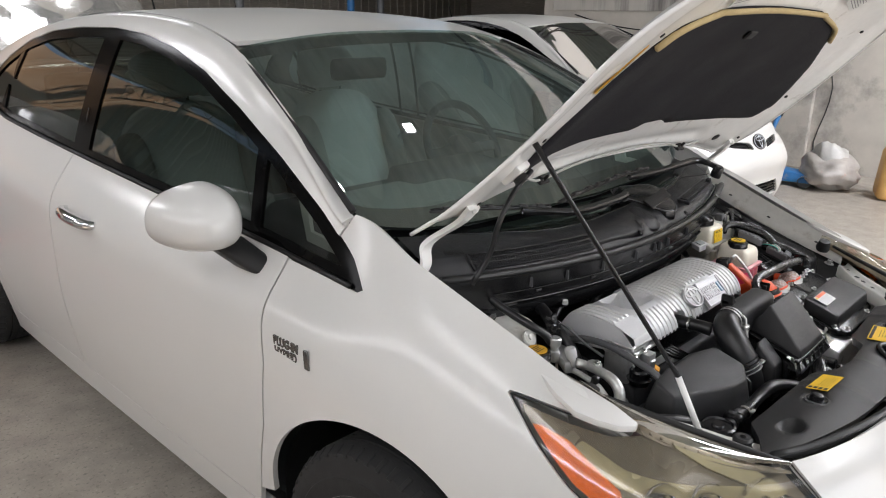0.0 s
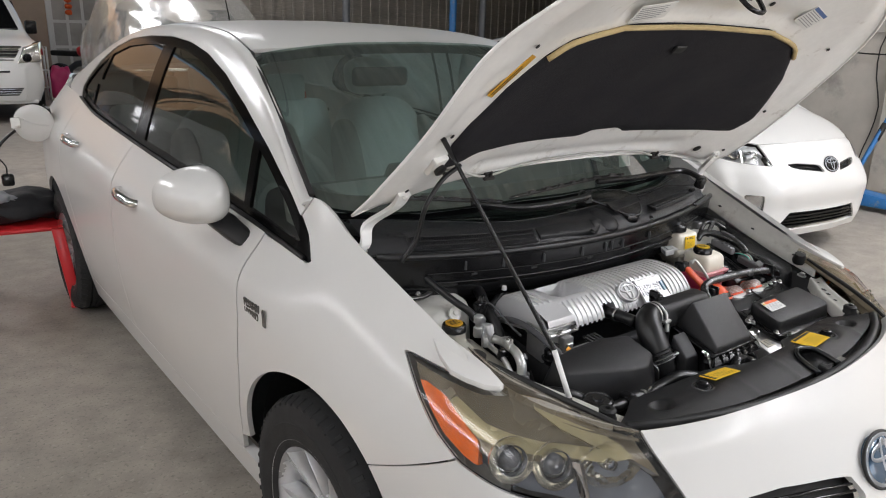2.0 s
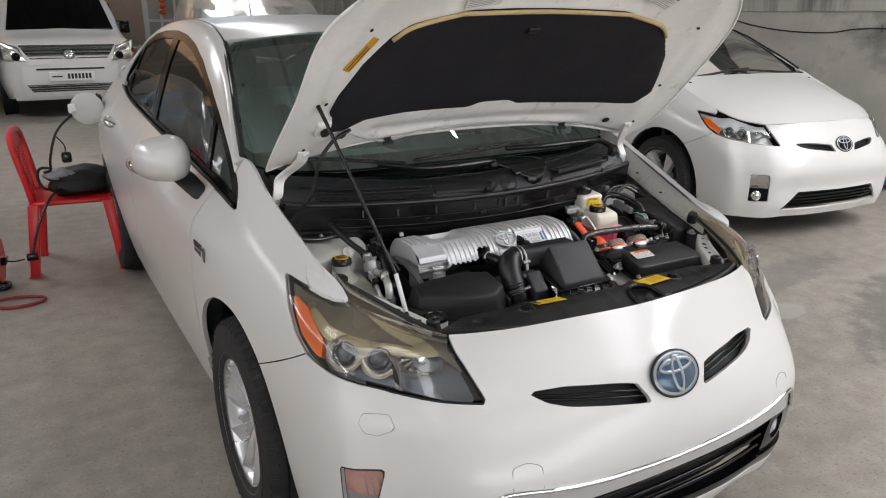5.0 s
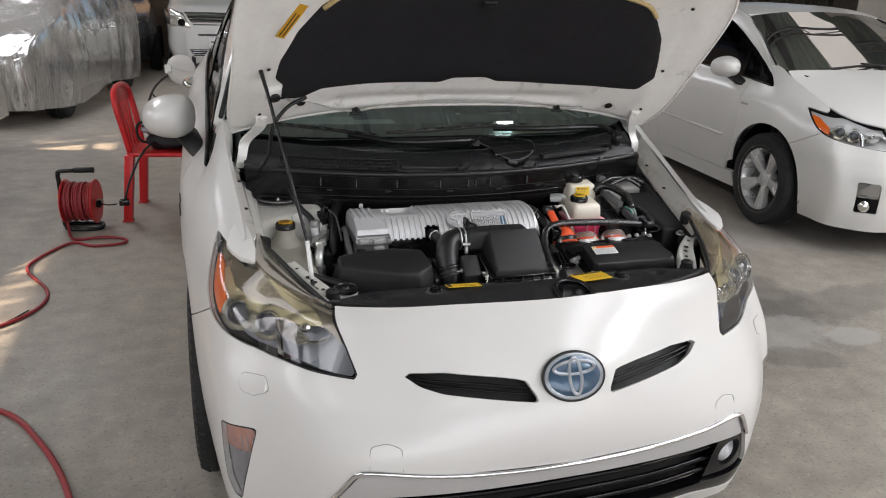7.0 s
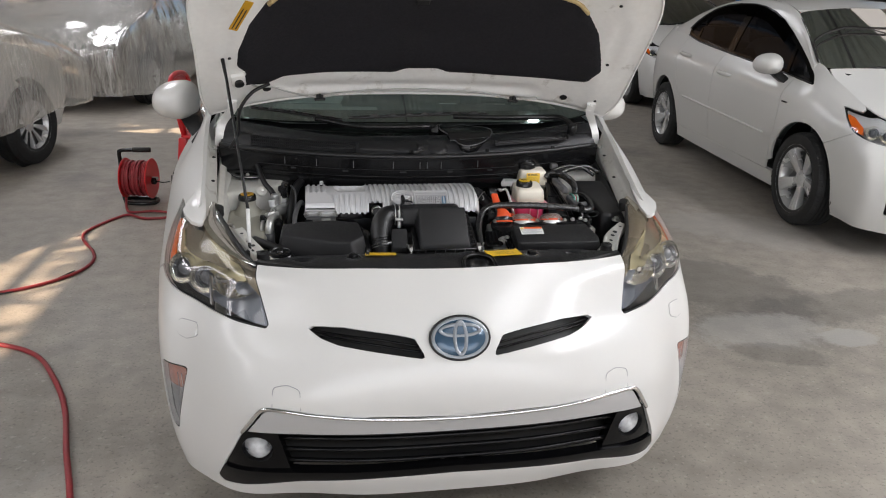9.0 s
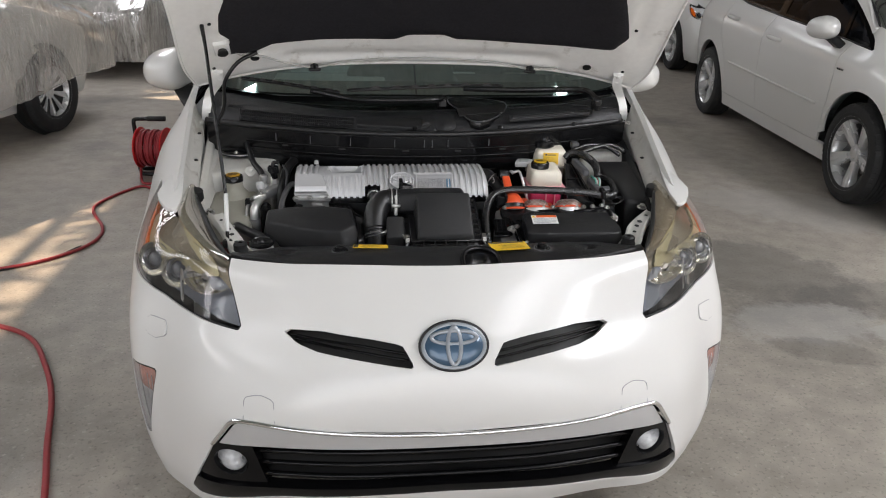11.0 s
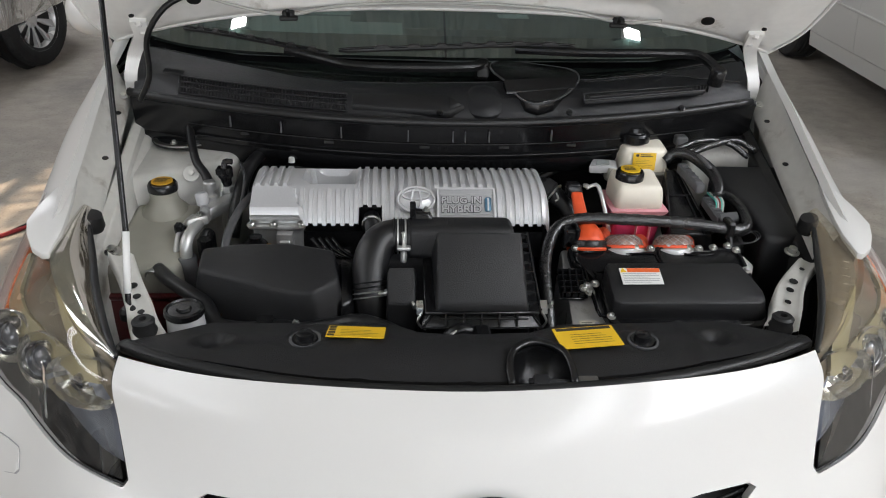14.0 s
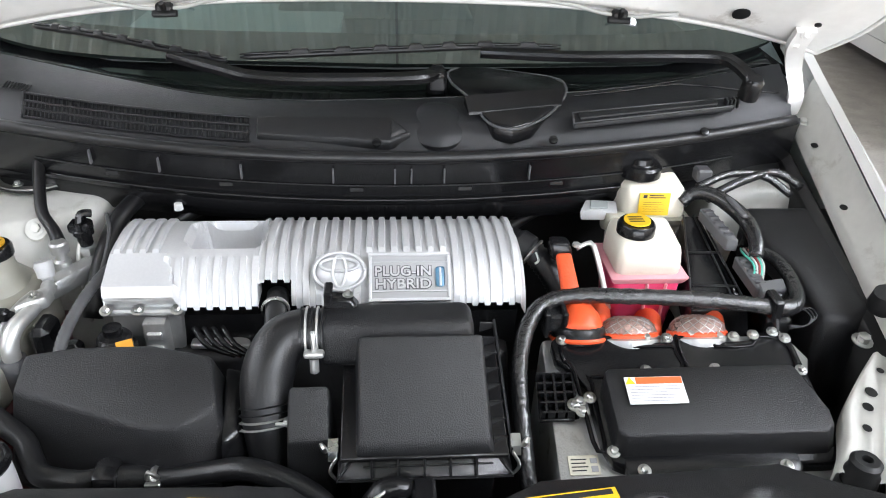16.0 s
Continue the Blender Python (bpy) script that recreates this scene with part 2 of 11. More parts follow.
TAPE = mat("wrinkled_black_tape", (0.012, 0.012, 0.0125), 0.24, scale=60, spread=0.3, bump=1.0, bscale=140, spec=0.9)
UPPERLENS = clear("dull_upper_lens", (0.93, 0.89, 0.78), 0.6, 0.06, ((0.36, 0.31, 0.24), 0.26, 90))
COWLBLACK = mat("black_cowl_plastic", (0.016, 0.0163, 0.0178), 0.35, scale=200, spread=0.10, bump=0.35, bscale=900, spec=0.42)
# pale grey that paints lit edges on ribs and rims; also the clip rings
EDGE = mat("edge_highlight_and_ring_grey", (0.085, 0.086, 0.09), 0.35, scale=60, spread=0.3)
FRIT = mat("glossy_black_glass_edge", (0.004, 0.0042, 0.0045), 0.07, scale=20, spread=0.1, spec=0.5)
PINKBOWL = mat("pinkish_amber_bowl", (0.72, 0.36, 0.27), 0.25, 0.5, 0.5, scale=60, spread=0.2)
# ---- the shape of the car: control curves and smooth sheets through them ----
def spline(P, n):
    """A smooth curve through the points of P, along its first axis, n steps to a span."""
    P = np.asarray(P, float)
    E = np.concatenate([2 * P[:1] - P[1:2], P, 2 * P[-1:] - P[-2:-1]])
    t = np.arange(n) / n
    t = t.reshape((n,) + (1,) * (P.ndim - 1))
    out = []
    for a, b, c, d in zip(E[:-3], E[1:-2], E[2:-1], E[3:]):
        out.append(0.5 * (2 * b + (c - a) * t + (2 * a - 5 * b + 4 * c - d) * t ** 2 + (3 * b - a - 3 * c + d) * t ** 3))
    return np.concatenate(out + [P[-1:]])


def sheet(rows, nu, nv):
    """A smooth grid of points through rows of control points: an array (u, v, 3)."""
    a = spline(np.asarray(rows, float), nu)
    return spline(a.swapaxes(0, 1), nv).swapaxes(0, 1)


def section(zs, xs, y):
    return [(x, y, z) for x, z in zip(xs, zs)]


def lower_body():
    """Half of the lower body, x > 0: sections from the nose round the corner and along the side."""
    S = []
    z = (0.17, 0.26, 0.37, 0.49, 0.59, 0.665, 0.72, 0.76, 0.80)
    S.append([(0.0, y, h) for y, h in zip((0.09, 0.045, 0.034, 0.004, 0.018, 0.054, 0.095, 0.128, 0.17), z)])
    S.append([(0.22, y, h) for y, h in zip((0.095, 0.05, 0.04, 0.012, 0.034, 0.083, 0.123, 0.153, 0.186), z)])
    S.append([(0.40, y, h) for y, h in zip((0.125, 0.075, 0.062, 0.034, 0.074, 0.135, 0.172, 0.198, 0.232), z[:-1] + (0.789,))])
    S.append(list(zip((0.56, 0.56, 0.56, 0.56, 0.56, 0.558, 0.553, 0.549, 0.545), (0.145, 0.112, 0.098, 0.092, 0.14, 0.2, 0.24, 0.268, 0.3), z[:-1] + (0.785,))))
    S.append(list(zip((0.668, 0.679, 0.688, 0.692, 0.688, 0.675, 0.66, 0.64, 0.612), (0.228, 0.208, 0.205, 0.22, 0.255, 0.3, 0.326, 0.345, 0.37), (0.17, 0.26, 0.37, 0.49, 0.59, 0.665, 0.72, 0.765, 0.805))))
    S.append(list(zip((0.743, 0.758, 0.768, 0.772, 0.77, 0.758, 0.74, 0.712, 0.655), (0.332, 0.31, 0.3, 0.306, 0.332, 0.375, 0.395, 0.41, 0.43), (0.17, 0.26, 0.37, 0.49, 0.59, 0.67, 0.73, 0.775, 0.828))))
    S.append(section((0.17, 0.26, 0.37, 0.49, 0.59, 0.67, 0.735, 0.79, 0.845), (0.745, 0.782, 0.803, 0.812, 0.81, 0.8, 0.782, 0.75, 0.676), 0.5))
    S.append(section((0.17, 0.26, 0.37, 0.49, 0.60, 0.69, 0.775, 0.850, 0.920), (0.76, 0.795, 0.816, 0.83, 0.834, 0.827, 0.8, 0.757, 0.69), 0.7))
    S.append(section((0.17, 0.26, 0.37, 0.49, 0.62, 0.73, 0.825, 0.915, 1.007), (0.775, 0.803, 0.826, 0.844, 0.852, 0.848, 0.826, 0.778, 0.707), 0.935))
    S.append(section((0.17, 0.26, 0.37, 0.49, 0.62, 0.75, 0.85, 0.942, 1.075), (0.785, 0.808, 0.83, 0.85, 0.861, 0.86, 0.843, 0.77, 0.712), 1.14))
    S.append(section((0.17, 0.26, 0.37, 0.49, 0.62, 0.76, 0.865, 0.962, 1.0), (0.79, 0.81, 0.832, 0.853, 0.866, 0.868, 0.85, 0.77, 0.752), 1.4))
    S.append(section((0.17, 0.26, 0.37, 0.49, 0.62, 0.77, 0.88, 0.985, 1.02), (0.79, 0.81, 0.834, 0.856, 0.869, 0.87, 0.852, 0.77, 0.752), 1.9))
    S.append(section((0.17, 0.26, 0.37, 0.49, 0.62, 0.78, 0.90, 1.02, 1.05), (0.79, 0.81, 0.834, 0.856, 0.869, 0.87, 0.85, 0.765, 0.748), 2.55))
    S.append(section((0.17, 0.26, 0.37, 0.49, 0.62, 0.79, 0.92, 1.055, 1.09), (0.785, 0.808, 0.832, 0.852, 0.866, 0.868, 0.846, 0.75, 0.73), 3.15))
    S.append(section((0.17, 0.26, 0.37, 0.49, 0.62, 0.80, 0.94, 1.10, 1.14), (0.77, 0.798, 0.824, 0.844, 0.858, 0.858, 0.834, 0.715, 0.69), 3.65))
    S.append(section((0.20, 0.28, 0.39, 0.51, 0.64, 0.81, 0.96, 1.13, 1.17), (0.70, 0.745, 0.775, 0.795, 0.808, 0.806, 0.78, 0.66, 0.64), 4.1))
    S.append([(x * 0.86, y, h) for x, y, h in zip((0.64, 0.68, 0.71, 0.73, 0.74, 0.735, 0.71, 0.6, 0.58), (4.32, 4.36, 4.38, 4.385, 4.38, 4.36, 4.34, 4.31, 4.28), (0.22, 0.3, 0.41, 0.53, 0.66, 0.82, 0.97, 1.13, 1.17))])
    S.append([(0.0, y, h) for y, h in zip((4.40, 4.46, 4.48, 4.48, 4.47, 4.45, 4.42, 4.36, 4.33), (0.24, 0.32, 0.42, 0.54, 0.67, 0.83, 0.98, 1.13, 1.17))])
    return S


def upper_body():
    """Half of the cabin, x > 0: sections from the belt line over the roof rail to the middle."""
    def sec(y, belt, rail, roof, mid):
        (xb, zb), (xr, zr), (xo, zo) = belt, rail, roof
        m1 = (xb + (xr - xb) * 0.33 + 0.010, zb + (zr - zb) * 0.36)
        m2 = (xb + (xr - xb) * 0.68 + 0.012, zb + (zr - zb) * 0.72)
        return [(xb, y, zb), (m1[0], y, m1[1]), (m2[0], y, m2[1]), (xr, y, zr), (xo, y, zo), (xo * 0.55, y, zo + (mid - zo) * 0.7), (0, y, mid)]
    return [
        sec(1.60, (0.758, 0.97), (0.655, 1.285), (0.59, 1.33), 1.40),
        sec(1.80, (0.757, 0.98), (0.628, 1.362), (0.566, 1.398), 1.437),
        sec(2.05, (0.757, 0.99), (0.606, 1.415), (0.54, 1.447), 1.472),
        sec(2.40, (0.756, 1.01), (0.592, 1.438), (0.525, 1.466), 1.488),
        sec(2.80, (0.752, 1.03), (0.588, 1.428), (0.515, 1.452), 1.478),
        sec(3.20, (0.742, 1.06), (0.588, 1.382), (0.505, 1.408), 1.44),
        sec(3.60, (0.712, 1.10), (0.586, 1.302), (0.495, 1.335), 1.375),
        sec(3.95, (0.67, 1.125), (0.582, 1.212), (0.49, 1.25), 1.295),
        sec(4.30, (0.56, 1.14), (0.535, 1.15), (0.46, 1.17), 1.20),
    ]


def hood_shape(nu, nv):
    """The outer skin of the closed hood, whole width: rows from the front edge to the rear edge."""
    edge = spline([(0.50, 0.272, 0.788), (0.605, 0.372, 0.81), (0.67, 0.49, 0.848), (0.685, 0.70, 0.909), (0.70, 0.90, 0.982), (0.69, 1.02, 1.048)], nu)
    mid = spline([(0, 0.172, 0.803), (0, 0.30, 0.868), (0, 0.465, 0.938), (0, 0.66, 1.000), (0, 0.835, 1.044), (0, 0.942, 1.068)], nu)
    w = np.linspace(-1, 1, 2 * nv + 1)
    rows = []
    for e, m in zip(edge, mid):
        a = np.abs(w)
        x = e[0] * w
        y = m[1] + (e[1] - m[1]) * (0.35 * a ** 2 + 0.65 * a ** 3.0)
        z = m[2] + (e[2] - m[2]) * (0.55 * a ** 2 + 0.45 * a ** 5)
        rows.append(np.stack([x, y, z], 1))
    return np.array(rows)


def windshield_shape(nu, nv):
    """The windshield, whole width: rows from the base to the roof."""
    base, top = np.array([(0, 0.98, 1.035), (0.45, 1.03, 1.03), (0.66, 1.10, 1.045), (0.706, 1.165, 1.085)]), np.array([(0, 1.70, 1.428), (0.3, 1.715, 1.42), (0.5, 1.755, 1.395), (0.575, 1.79, 1.375)])
    b, t = spline(base, nv), spline(top, nv)
    v = np.linspace(0, 1, nu + 1)[:, None, None]
    half = b[None] * (1 - v) + t[None] * v
    half[..., 2] += 0.016 * 4 * v[..., 0] * (1 - v[..., 0])
    left = half[:, :0:-1] * np.array((-1, 1, 1))
    return np.concatenate([left, half], 1)


def hood_open(P):
    """Turns points of the closed hood to its open place on the prop."""
    P = np.asarray(P, float).copy()
    a = radians(62)
    y, z = P[..., 1] - 1.02, P[..., 2] - 1.048
    P[..., 1] = 0.985 + y * math.cos(a) + z * math.sin(a)
    P[..., 2] = 1.06 - y * math.sin(a) + z * math.cos(a)
    return P
# ---- building tools ----
def thing(name, label, category, m=None, group="", kind=""):
    ob = new(name)
    ob.empty_display_size = 0.1
    if m is not None:
        ob.matrix_world = m
    return tagged(ob, label, category, group, kind)


def finish(name, me, material, parent, label="", smooth=True):
    me.materials.append(material)
    if smooth:
        me.shade_smooth()
    ob = new(name, me)
    if parent is not None:
        ob.parent = parent
    if label:
        ob["label"] = label
    return ob


def part(name, bm, material, parent, label="", smooth=True, sharp=35):
    """Links a bmesh as one mesh under a thing or a part."""
    if smooth:
        for e in bm.edges:
            if len(e.link_faces) == 2 and e.calc_face_angle(0) > radians(sharp):
                e.smooth = False
    me = bpy.data.meshes.new(name)
    bm.to_mesh(me)
    bm.free()
    return finish(name, me, material, parent, label, smooth)


def raw(name, V, F, material, parent, label="", smooth=True):
    me = bpy.data.meshes.new(name)
    me.from_pydata([tuple(v) for v in V], [], [tuple(f) for f in F])
    me.validate()
    return finish(name, me, material, parent, label, smooth)


def sdpoly(pts, poly):
    """Signed distance of 2D points to a closed outline: minus inside."""
    poly = np.asarray(poly, float)
    px, py = pts[:, 0], pts[:, 1]
    d = np.full(len(pts), 1e9)
    inside = np.zeros(len(pts), bool)
    for (x0, y0), (x1, y1) in zip(poly, np.roll(poly, -1, 0)):
        ex, ey = x1 - x0, y1 - y0
        t = np.clip(((px - x0) * ex + (py - y0) * ey) / (ex * ex + ey * ey + 1e-12), 0, 1)
        d = np.minimum(d, np.hypot(px - x0 - t * ex, py - y0 - t * ey))
        cross = (y0 > py) != (y1 > py)
        with np.errstate(divide="ignore", invalid="ignore"):
            xi = x0 + (py - y0) * ex / (ey if ey else 1e-12)
        inside ^= cross & (px < xi)
    return np.where(inside, -d, d)


def grid_mesh(G):
    nu, nv = G.shape[:2]
    i = np.arange(nu * nv).reshape(nu, nv)
    F = np.stack([i[:-1, :-1], i[1:, :-1], i[1:, 1:], i[:-1, 1:]], -1).reshape(-1, 4)
    return G.reshape(-1, 3), [tuple(f) for f in F]


def cut(V, F, f):
    """Keeps the side of a mesh where f <= 0, splitting the faces that the edge crosses."""
    f = np.where(np.abs(f) < 1e-7, -1e-7, f)
    keep = f <= 0
    newV, cache, out = [], {}, []
    n = len(V)

    def cross(a, b):
        key = (a, b) if a < b else (b, a)
        if key not in cache:
            t = f[a] / (f[a] - f[b])
            cache[key] = n + len(newV)
            newV.append(V[a] + (V[b] - V[a]) * t)
        return cache[key]
    for face in F:
        k = [keep[i] for i in face]
        if all(k):
            out.append(face)
        elif any(k):
            poly = []
            for a, b, ka, kb in zip(face, face[1:] + face[:1], k, k[1:] + k[:1]):
                if ka:
                    poly.append(a)
                if ka != kb:
                    poly.append(cross(a, b))
            if len(poly) > 2:
                out.append(tuple(poly))
    if newV:
        V = np.concatenate([V, np.array(newV)])
    used = np.unique(np.concatenate([np.array(q) for q in out])) if out else np.array([], int)
    back = np.full(len(V), -1)
    back[used] = np.arange(len(used))
    return V[used], [tuple(int(back[i]) for i in q) for q in out]


def normals(V, F):
    N = np.zeros_like(V)
    for f in F:
        p = V[list(f)]
        c = np.cross(p[1] - p[0], p[2] - p[0])
        if len(f) > 3:
            c = c + np.cross(p[2] - p[0], p[3] - p[0])
        for i in f:
            N[i] += c
    L = np.linalg.norm(N, axis=1)
    return N / np.where(L < 1e-12, 1, L)[:, None]


def islands(F):
    """Groups of faces that hang together, the largest first."""
    parent = {}

    def find(i):
        while parent.setdefault(i, i) != i:
            parent[i] = parent[parent[i]]
            i = parent[i]
        return i
    for q in F:
        for i in q[1:]:
            parent[find(i)] = find(q[0])
    groups = {}
    for q in F:
        groups.setdefault(find(q[0]), []).append(q)
    return sorted(groups.values(), key=len, reverse=True)


def only(V, F):
    used = sorted({i for q in F for i in q})
    back = {k: n for n, k in enumerate(used)}
    return V[used], [tuple(back[i] for i in q) for q in F]


def panel(name, G, conds, material, parent, label="", depth=0.012, inner=(0.0, 2.2, 0.6), lift=0.0, flip=False):
    """A sheet-metal panel: the part of the smooth grid G where all conds are <= 0, with its edges turned in by depth."""
    V, F = grid_mesh(G) if not isinstance(G, tuple) else G
    for c in conds:
        if not F:
            break
        V, F = cut(V, F, c(V))
    if not F:
        return None
    N = normals(V, F)
    if ((N * (V - np.array(inner))).sum()) < 0:
        F = [q[::-1] for q in F]
        N = -N
    if flip:
        F, N = [q[::-1] for q in F], -N
    if lift:
        V = V + N * lift
    if depth:
        count = {}
        for q in F:
            for a, b in zip(q, q[1:] + q[:1]):
                count[(a, b)] = count.get((a, b), 0) + 1
        rim = [(a, b) for a, b in count if (b, a) not in count]
        ring = {}
        extra, skirt = [], []
        n = len(V)
        for a, b in rim:
            for i in (a, b):
                if i not in ring:
                    ring[i] = n + len(extra)
                    extra += [V[i], V[i] - N[i] * depth]
            skirt.append((ring[b], ring[a], ring[a] + 1, ring[b] + 1))
        if extra:
            V = np.concatenate([V, np.array(extra)])
        F = F + skirt
    return raw(name, V, F, material, parent, label)


def box_bm(x0, x1, y0, y1, z0, z1, bevel=0.0, seg=2, taper=(0, 0)):
    bm = bmesh.new()
    bmesh.ops.create_cube(bm, size=1)
    for v in bm.verts:
        top = v.co.z > 0
        v.co = ((x0 + x1) / 2 + v.co.x * ((x1 - x0) - (taper[0] if top else 0)), (y0 + y1) / 2 + v.co.y * ((y1 - y0) - (taper[1] if top else 0)), (z0 + z1) / 2 + v.co.z * (z1 - z0))
    if bevel:
        bmesh.ops.bevel(bm, geom=bm.edges[:], offset=bevel, segments=seg, profile=0.5, affect="EDGES")
    return bm


def slab_bm(bottom, top, bevel=0.0, seg=2):
    """A solid between two outlines of as many points: lists of (x, y, z)."""
    bm = bmesh.new()
    a = [bm.verts.new(p) for p in bottom]
    b = [bm.verts.new(p) for p in top]
    bm.faces.new(a[::-1])
    bm.faces.new(b)
    for i in range(len(a)):
        j = (i + 1) % len(a)
        bm.faces.new((a[i], a[j], b[j], b[i]))
    bmesh.ops.recalc_face_normals(bm, faces=bm.faces[:])
    if bevel:
        bmesh.ops.bevel(bm, geom=bm.edges[:], offset=bevel, segments=seg, profile=0.5, affect="EDGES", clamp_overlap=True)
    return bm


def prism_bm(outline, z0, z1, bevel=0.0, seg=2):
    return slab_bm([(x, y, z0) for x, y in outline], [(x, y, z1) for x, y in outline], bevel, seg)


def tube_bm(points, r, n=10, smooth=4, ribs=0.0, closed=False):
    """A tube along a smooth line. r: one radius, or one for each point; ribs: depth of corrugation."""
    P = np.asarray(points, float)
    R = np.full(len(P), r) if np.isscalar(r) else np.asarray(r, float)
    if smooth > 1 and len(P) > 2:
        P, R = spline(P, smooth), spline(R[:, None], smooth)[:, 0]
    bm = bmesh.new()
    rings = []
    T = np.gradient(P, axis=0)
    T /= np.linalg.norm(T, axis=1)[:, None] + 1e-12
    up = np.array((0, 0, 1.0)) if abs(T[0][2]) < 0.9 else np.array((1.0, 0, 0))
    a = np.cross(T[0], up)
    for k, (p, t) in enumerate(zip(P, T)):
        a = a - t * (a @ t)
        a /= np.linalg.norm(a) + 1e-12
        b = np.cross(t, a)
        rr = R[k] * (1 - (ribs if k % 2 else 0))
        rings.append([bm.verts.new(p + rr * (math.cos(q) * a + math.sin(q) * b)) for q in np.arange(n) * 2 * math.pi / n])
    for r0, r1 in zip(rings, rings[1:]):
        for i in range(n):
            bm.faces.new((r0[i], r0[(i + 1) % n], r1[(i + 1) % n], r1[i]))
    bm.faces.new(rings[0][::-1])
    bm.faces.new(rings[-1])
    return bm


def lathe_bm(profile, n=24, m=None):
    """A turned body about z: profile of (radius, height)."""
    bm = bmesh.new()
    rings = []
    for r, z in profile:
        if r < 1e-6:
            rings.append([bm.verts.new((0, 0, z))])
        else:
            rings.append([bm.verts.new((r * math.cos(a), r * math.sin(a), z)) for a in np.arange(n) * 2 * math.pi / n])
    for r0, r1 in zip(rings, rings[1:]):
        for i in range(n):
            j = (i + 1) % n
            if len(r0) == 1 and len(r1) == 1:
                continue
            if len(r0) == 1:
                bm.faces.new((r0[0], r1[j], r1[i]))
            elif len(r1) == 1:
                bm.faces.new((r0[i], r0[j], r1[0]))
            else:
                bm.faces.new((r0[i], r0[j], r1[j], r1[i]))
    bmesh.ops.recalc_face_normals(bm, faces=bm.faces[:])
    if m is not None:
        bm.transform(m)
    return bm


def join(*bms):
    out = bms[0]
    for b in bms[1:]:
        me = bpy.data.meshes.new("tmp")
        b.to_mesh(me)
        b.free()
        out.from_mesh(me)
        bpy.data.meshes.remove(me)
    return out


def aim(p, way, spin=0):
    """A pose at p whose z axis points along way."""
    q = Vector(way).normalized().to_track_quat("Z", "Y").to_matrix().to_4x4()
    return Matrix.Translation(p) @ q @ pose(0, 0, 0, 0, 0, spin)


def words(text, size, m, material, parent, name="lettering", depth=0.0006, squeeze=1.0, bold=0.0):
    cu = bpy.data.curves.new("t", "FONT")
    cu.body, cu.size, cu.extrude, cu.align_x, cu.align_y, cu.offset = text, size, depth, "CENTER", "CENTER", bold
    tmp = new("t", cu)
    bpy.context.view_layer.update()
    me = bpy.data.meshes.new_from_object(tmp.evaluated_get(bpy.context.evaluated_depsgraph_get()))
    bpy.data.objects.remove(tmp)
    bpy.data.curves.remove(cu)
    me.transform(m @ Matrix.Diagonal((squeeze, 1, 1, 1)))
    return finish(name, me, material, parent, smooth=False)


def lines_bm(m, w, h, rows, thick=0.35, lift=0.0004, ragged=True):
    """Print too small to read: plain bars in rows on a label of w by h that lies at m."""
    bm = bmesh.new()
    rnd = random.Random(rows * 7 + int(w * 1000))
    for i in range(rows):
        y = h / 2 - h * (i + 0.5) / rows
        t = h / rows * thick / 2
        x1 = -w / 2 + w * (rnd.uniform(0.7, 1.0) if ragged else 1)
        vs = [bm.verts.new(m @ Vector(p)) for p in ((-w / 2, y - t, lift), (x1, y - t, lift), (x1, y + t, lift), (-w / 2, y + t, lift))]
        bm.faces.new(vs)
    return bm


def plate_bm(m, w, h, t=0.0008, r=0.0):
    bm = box_bm(-w / 2, w / 2, -h / 2, h / 2, -t, t)
    bm.transform(m)
    return bm
# ---- the hall ----
def setting(name, bm, material, label, sharp=35):
    ob = part(name, bm, material, None, sharp=sharp)
    return tagged(ob, label, name.split("_")[0], kind="structure")


FLOOR = mat("worn_concrete_floor", (0.315, 0.283, 0.242), 0.50, scale=9, spread=0.30, coarse=0.9, bump=0.6, bscale=110, wear=((0.17, 0.155, 0.138), 0.30, 0.6))
fb = FLOOR.node_tree
# darker damp patches and pale scrapes with shapes of their own
fco, fmap = fb.nodes.new("ShaderNodeTexCoord"), fb.nodes.new("ShaderNodeMapping")
fb.links.new(fco.outputs["Object"], fmap.inputs["Vector"])
scr = fb.nodes.new("ShaderNodeTexNoise")
scr.inputs["Scale"].default_value, scr.inputs["Detail"].default_value, scr.inputs["Roughness"].default_value, scr.inputs["Distortion"].default_value = 2.6, 12, 0.72, 0.8
fb.links.new(fmap.outputs[0], scr.inputs["Vector"])
smr = fb.nodes.new("ShaderNodeMapRange")
smr.inputs[1].default_value, smr.inputs[2].default_value, smr.inputs[4].default_value = 0.60, 0.70, 0.55
fb.links.new(scr.outputs[0], smr.inputs[0])
fmx = fb.nodes.new("ShaderNodeMix")
fmx.data_type = "RGBA"
pb = fb.nodes["Principled BSDF"]
old = pb.inputs["Base Color"].links[0].from_socket
fb.links.new(smr.outputs[0], fmx.inputs[0])
fb.links.new(old, fmx.inputs[6])
fmx.inputs[7].default_value = (0.34, 0.315, 0.275, 1)
fb.links.new(fmx.outputs[2], pb.inputs["Base Color"])



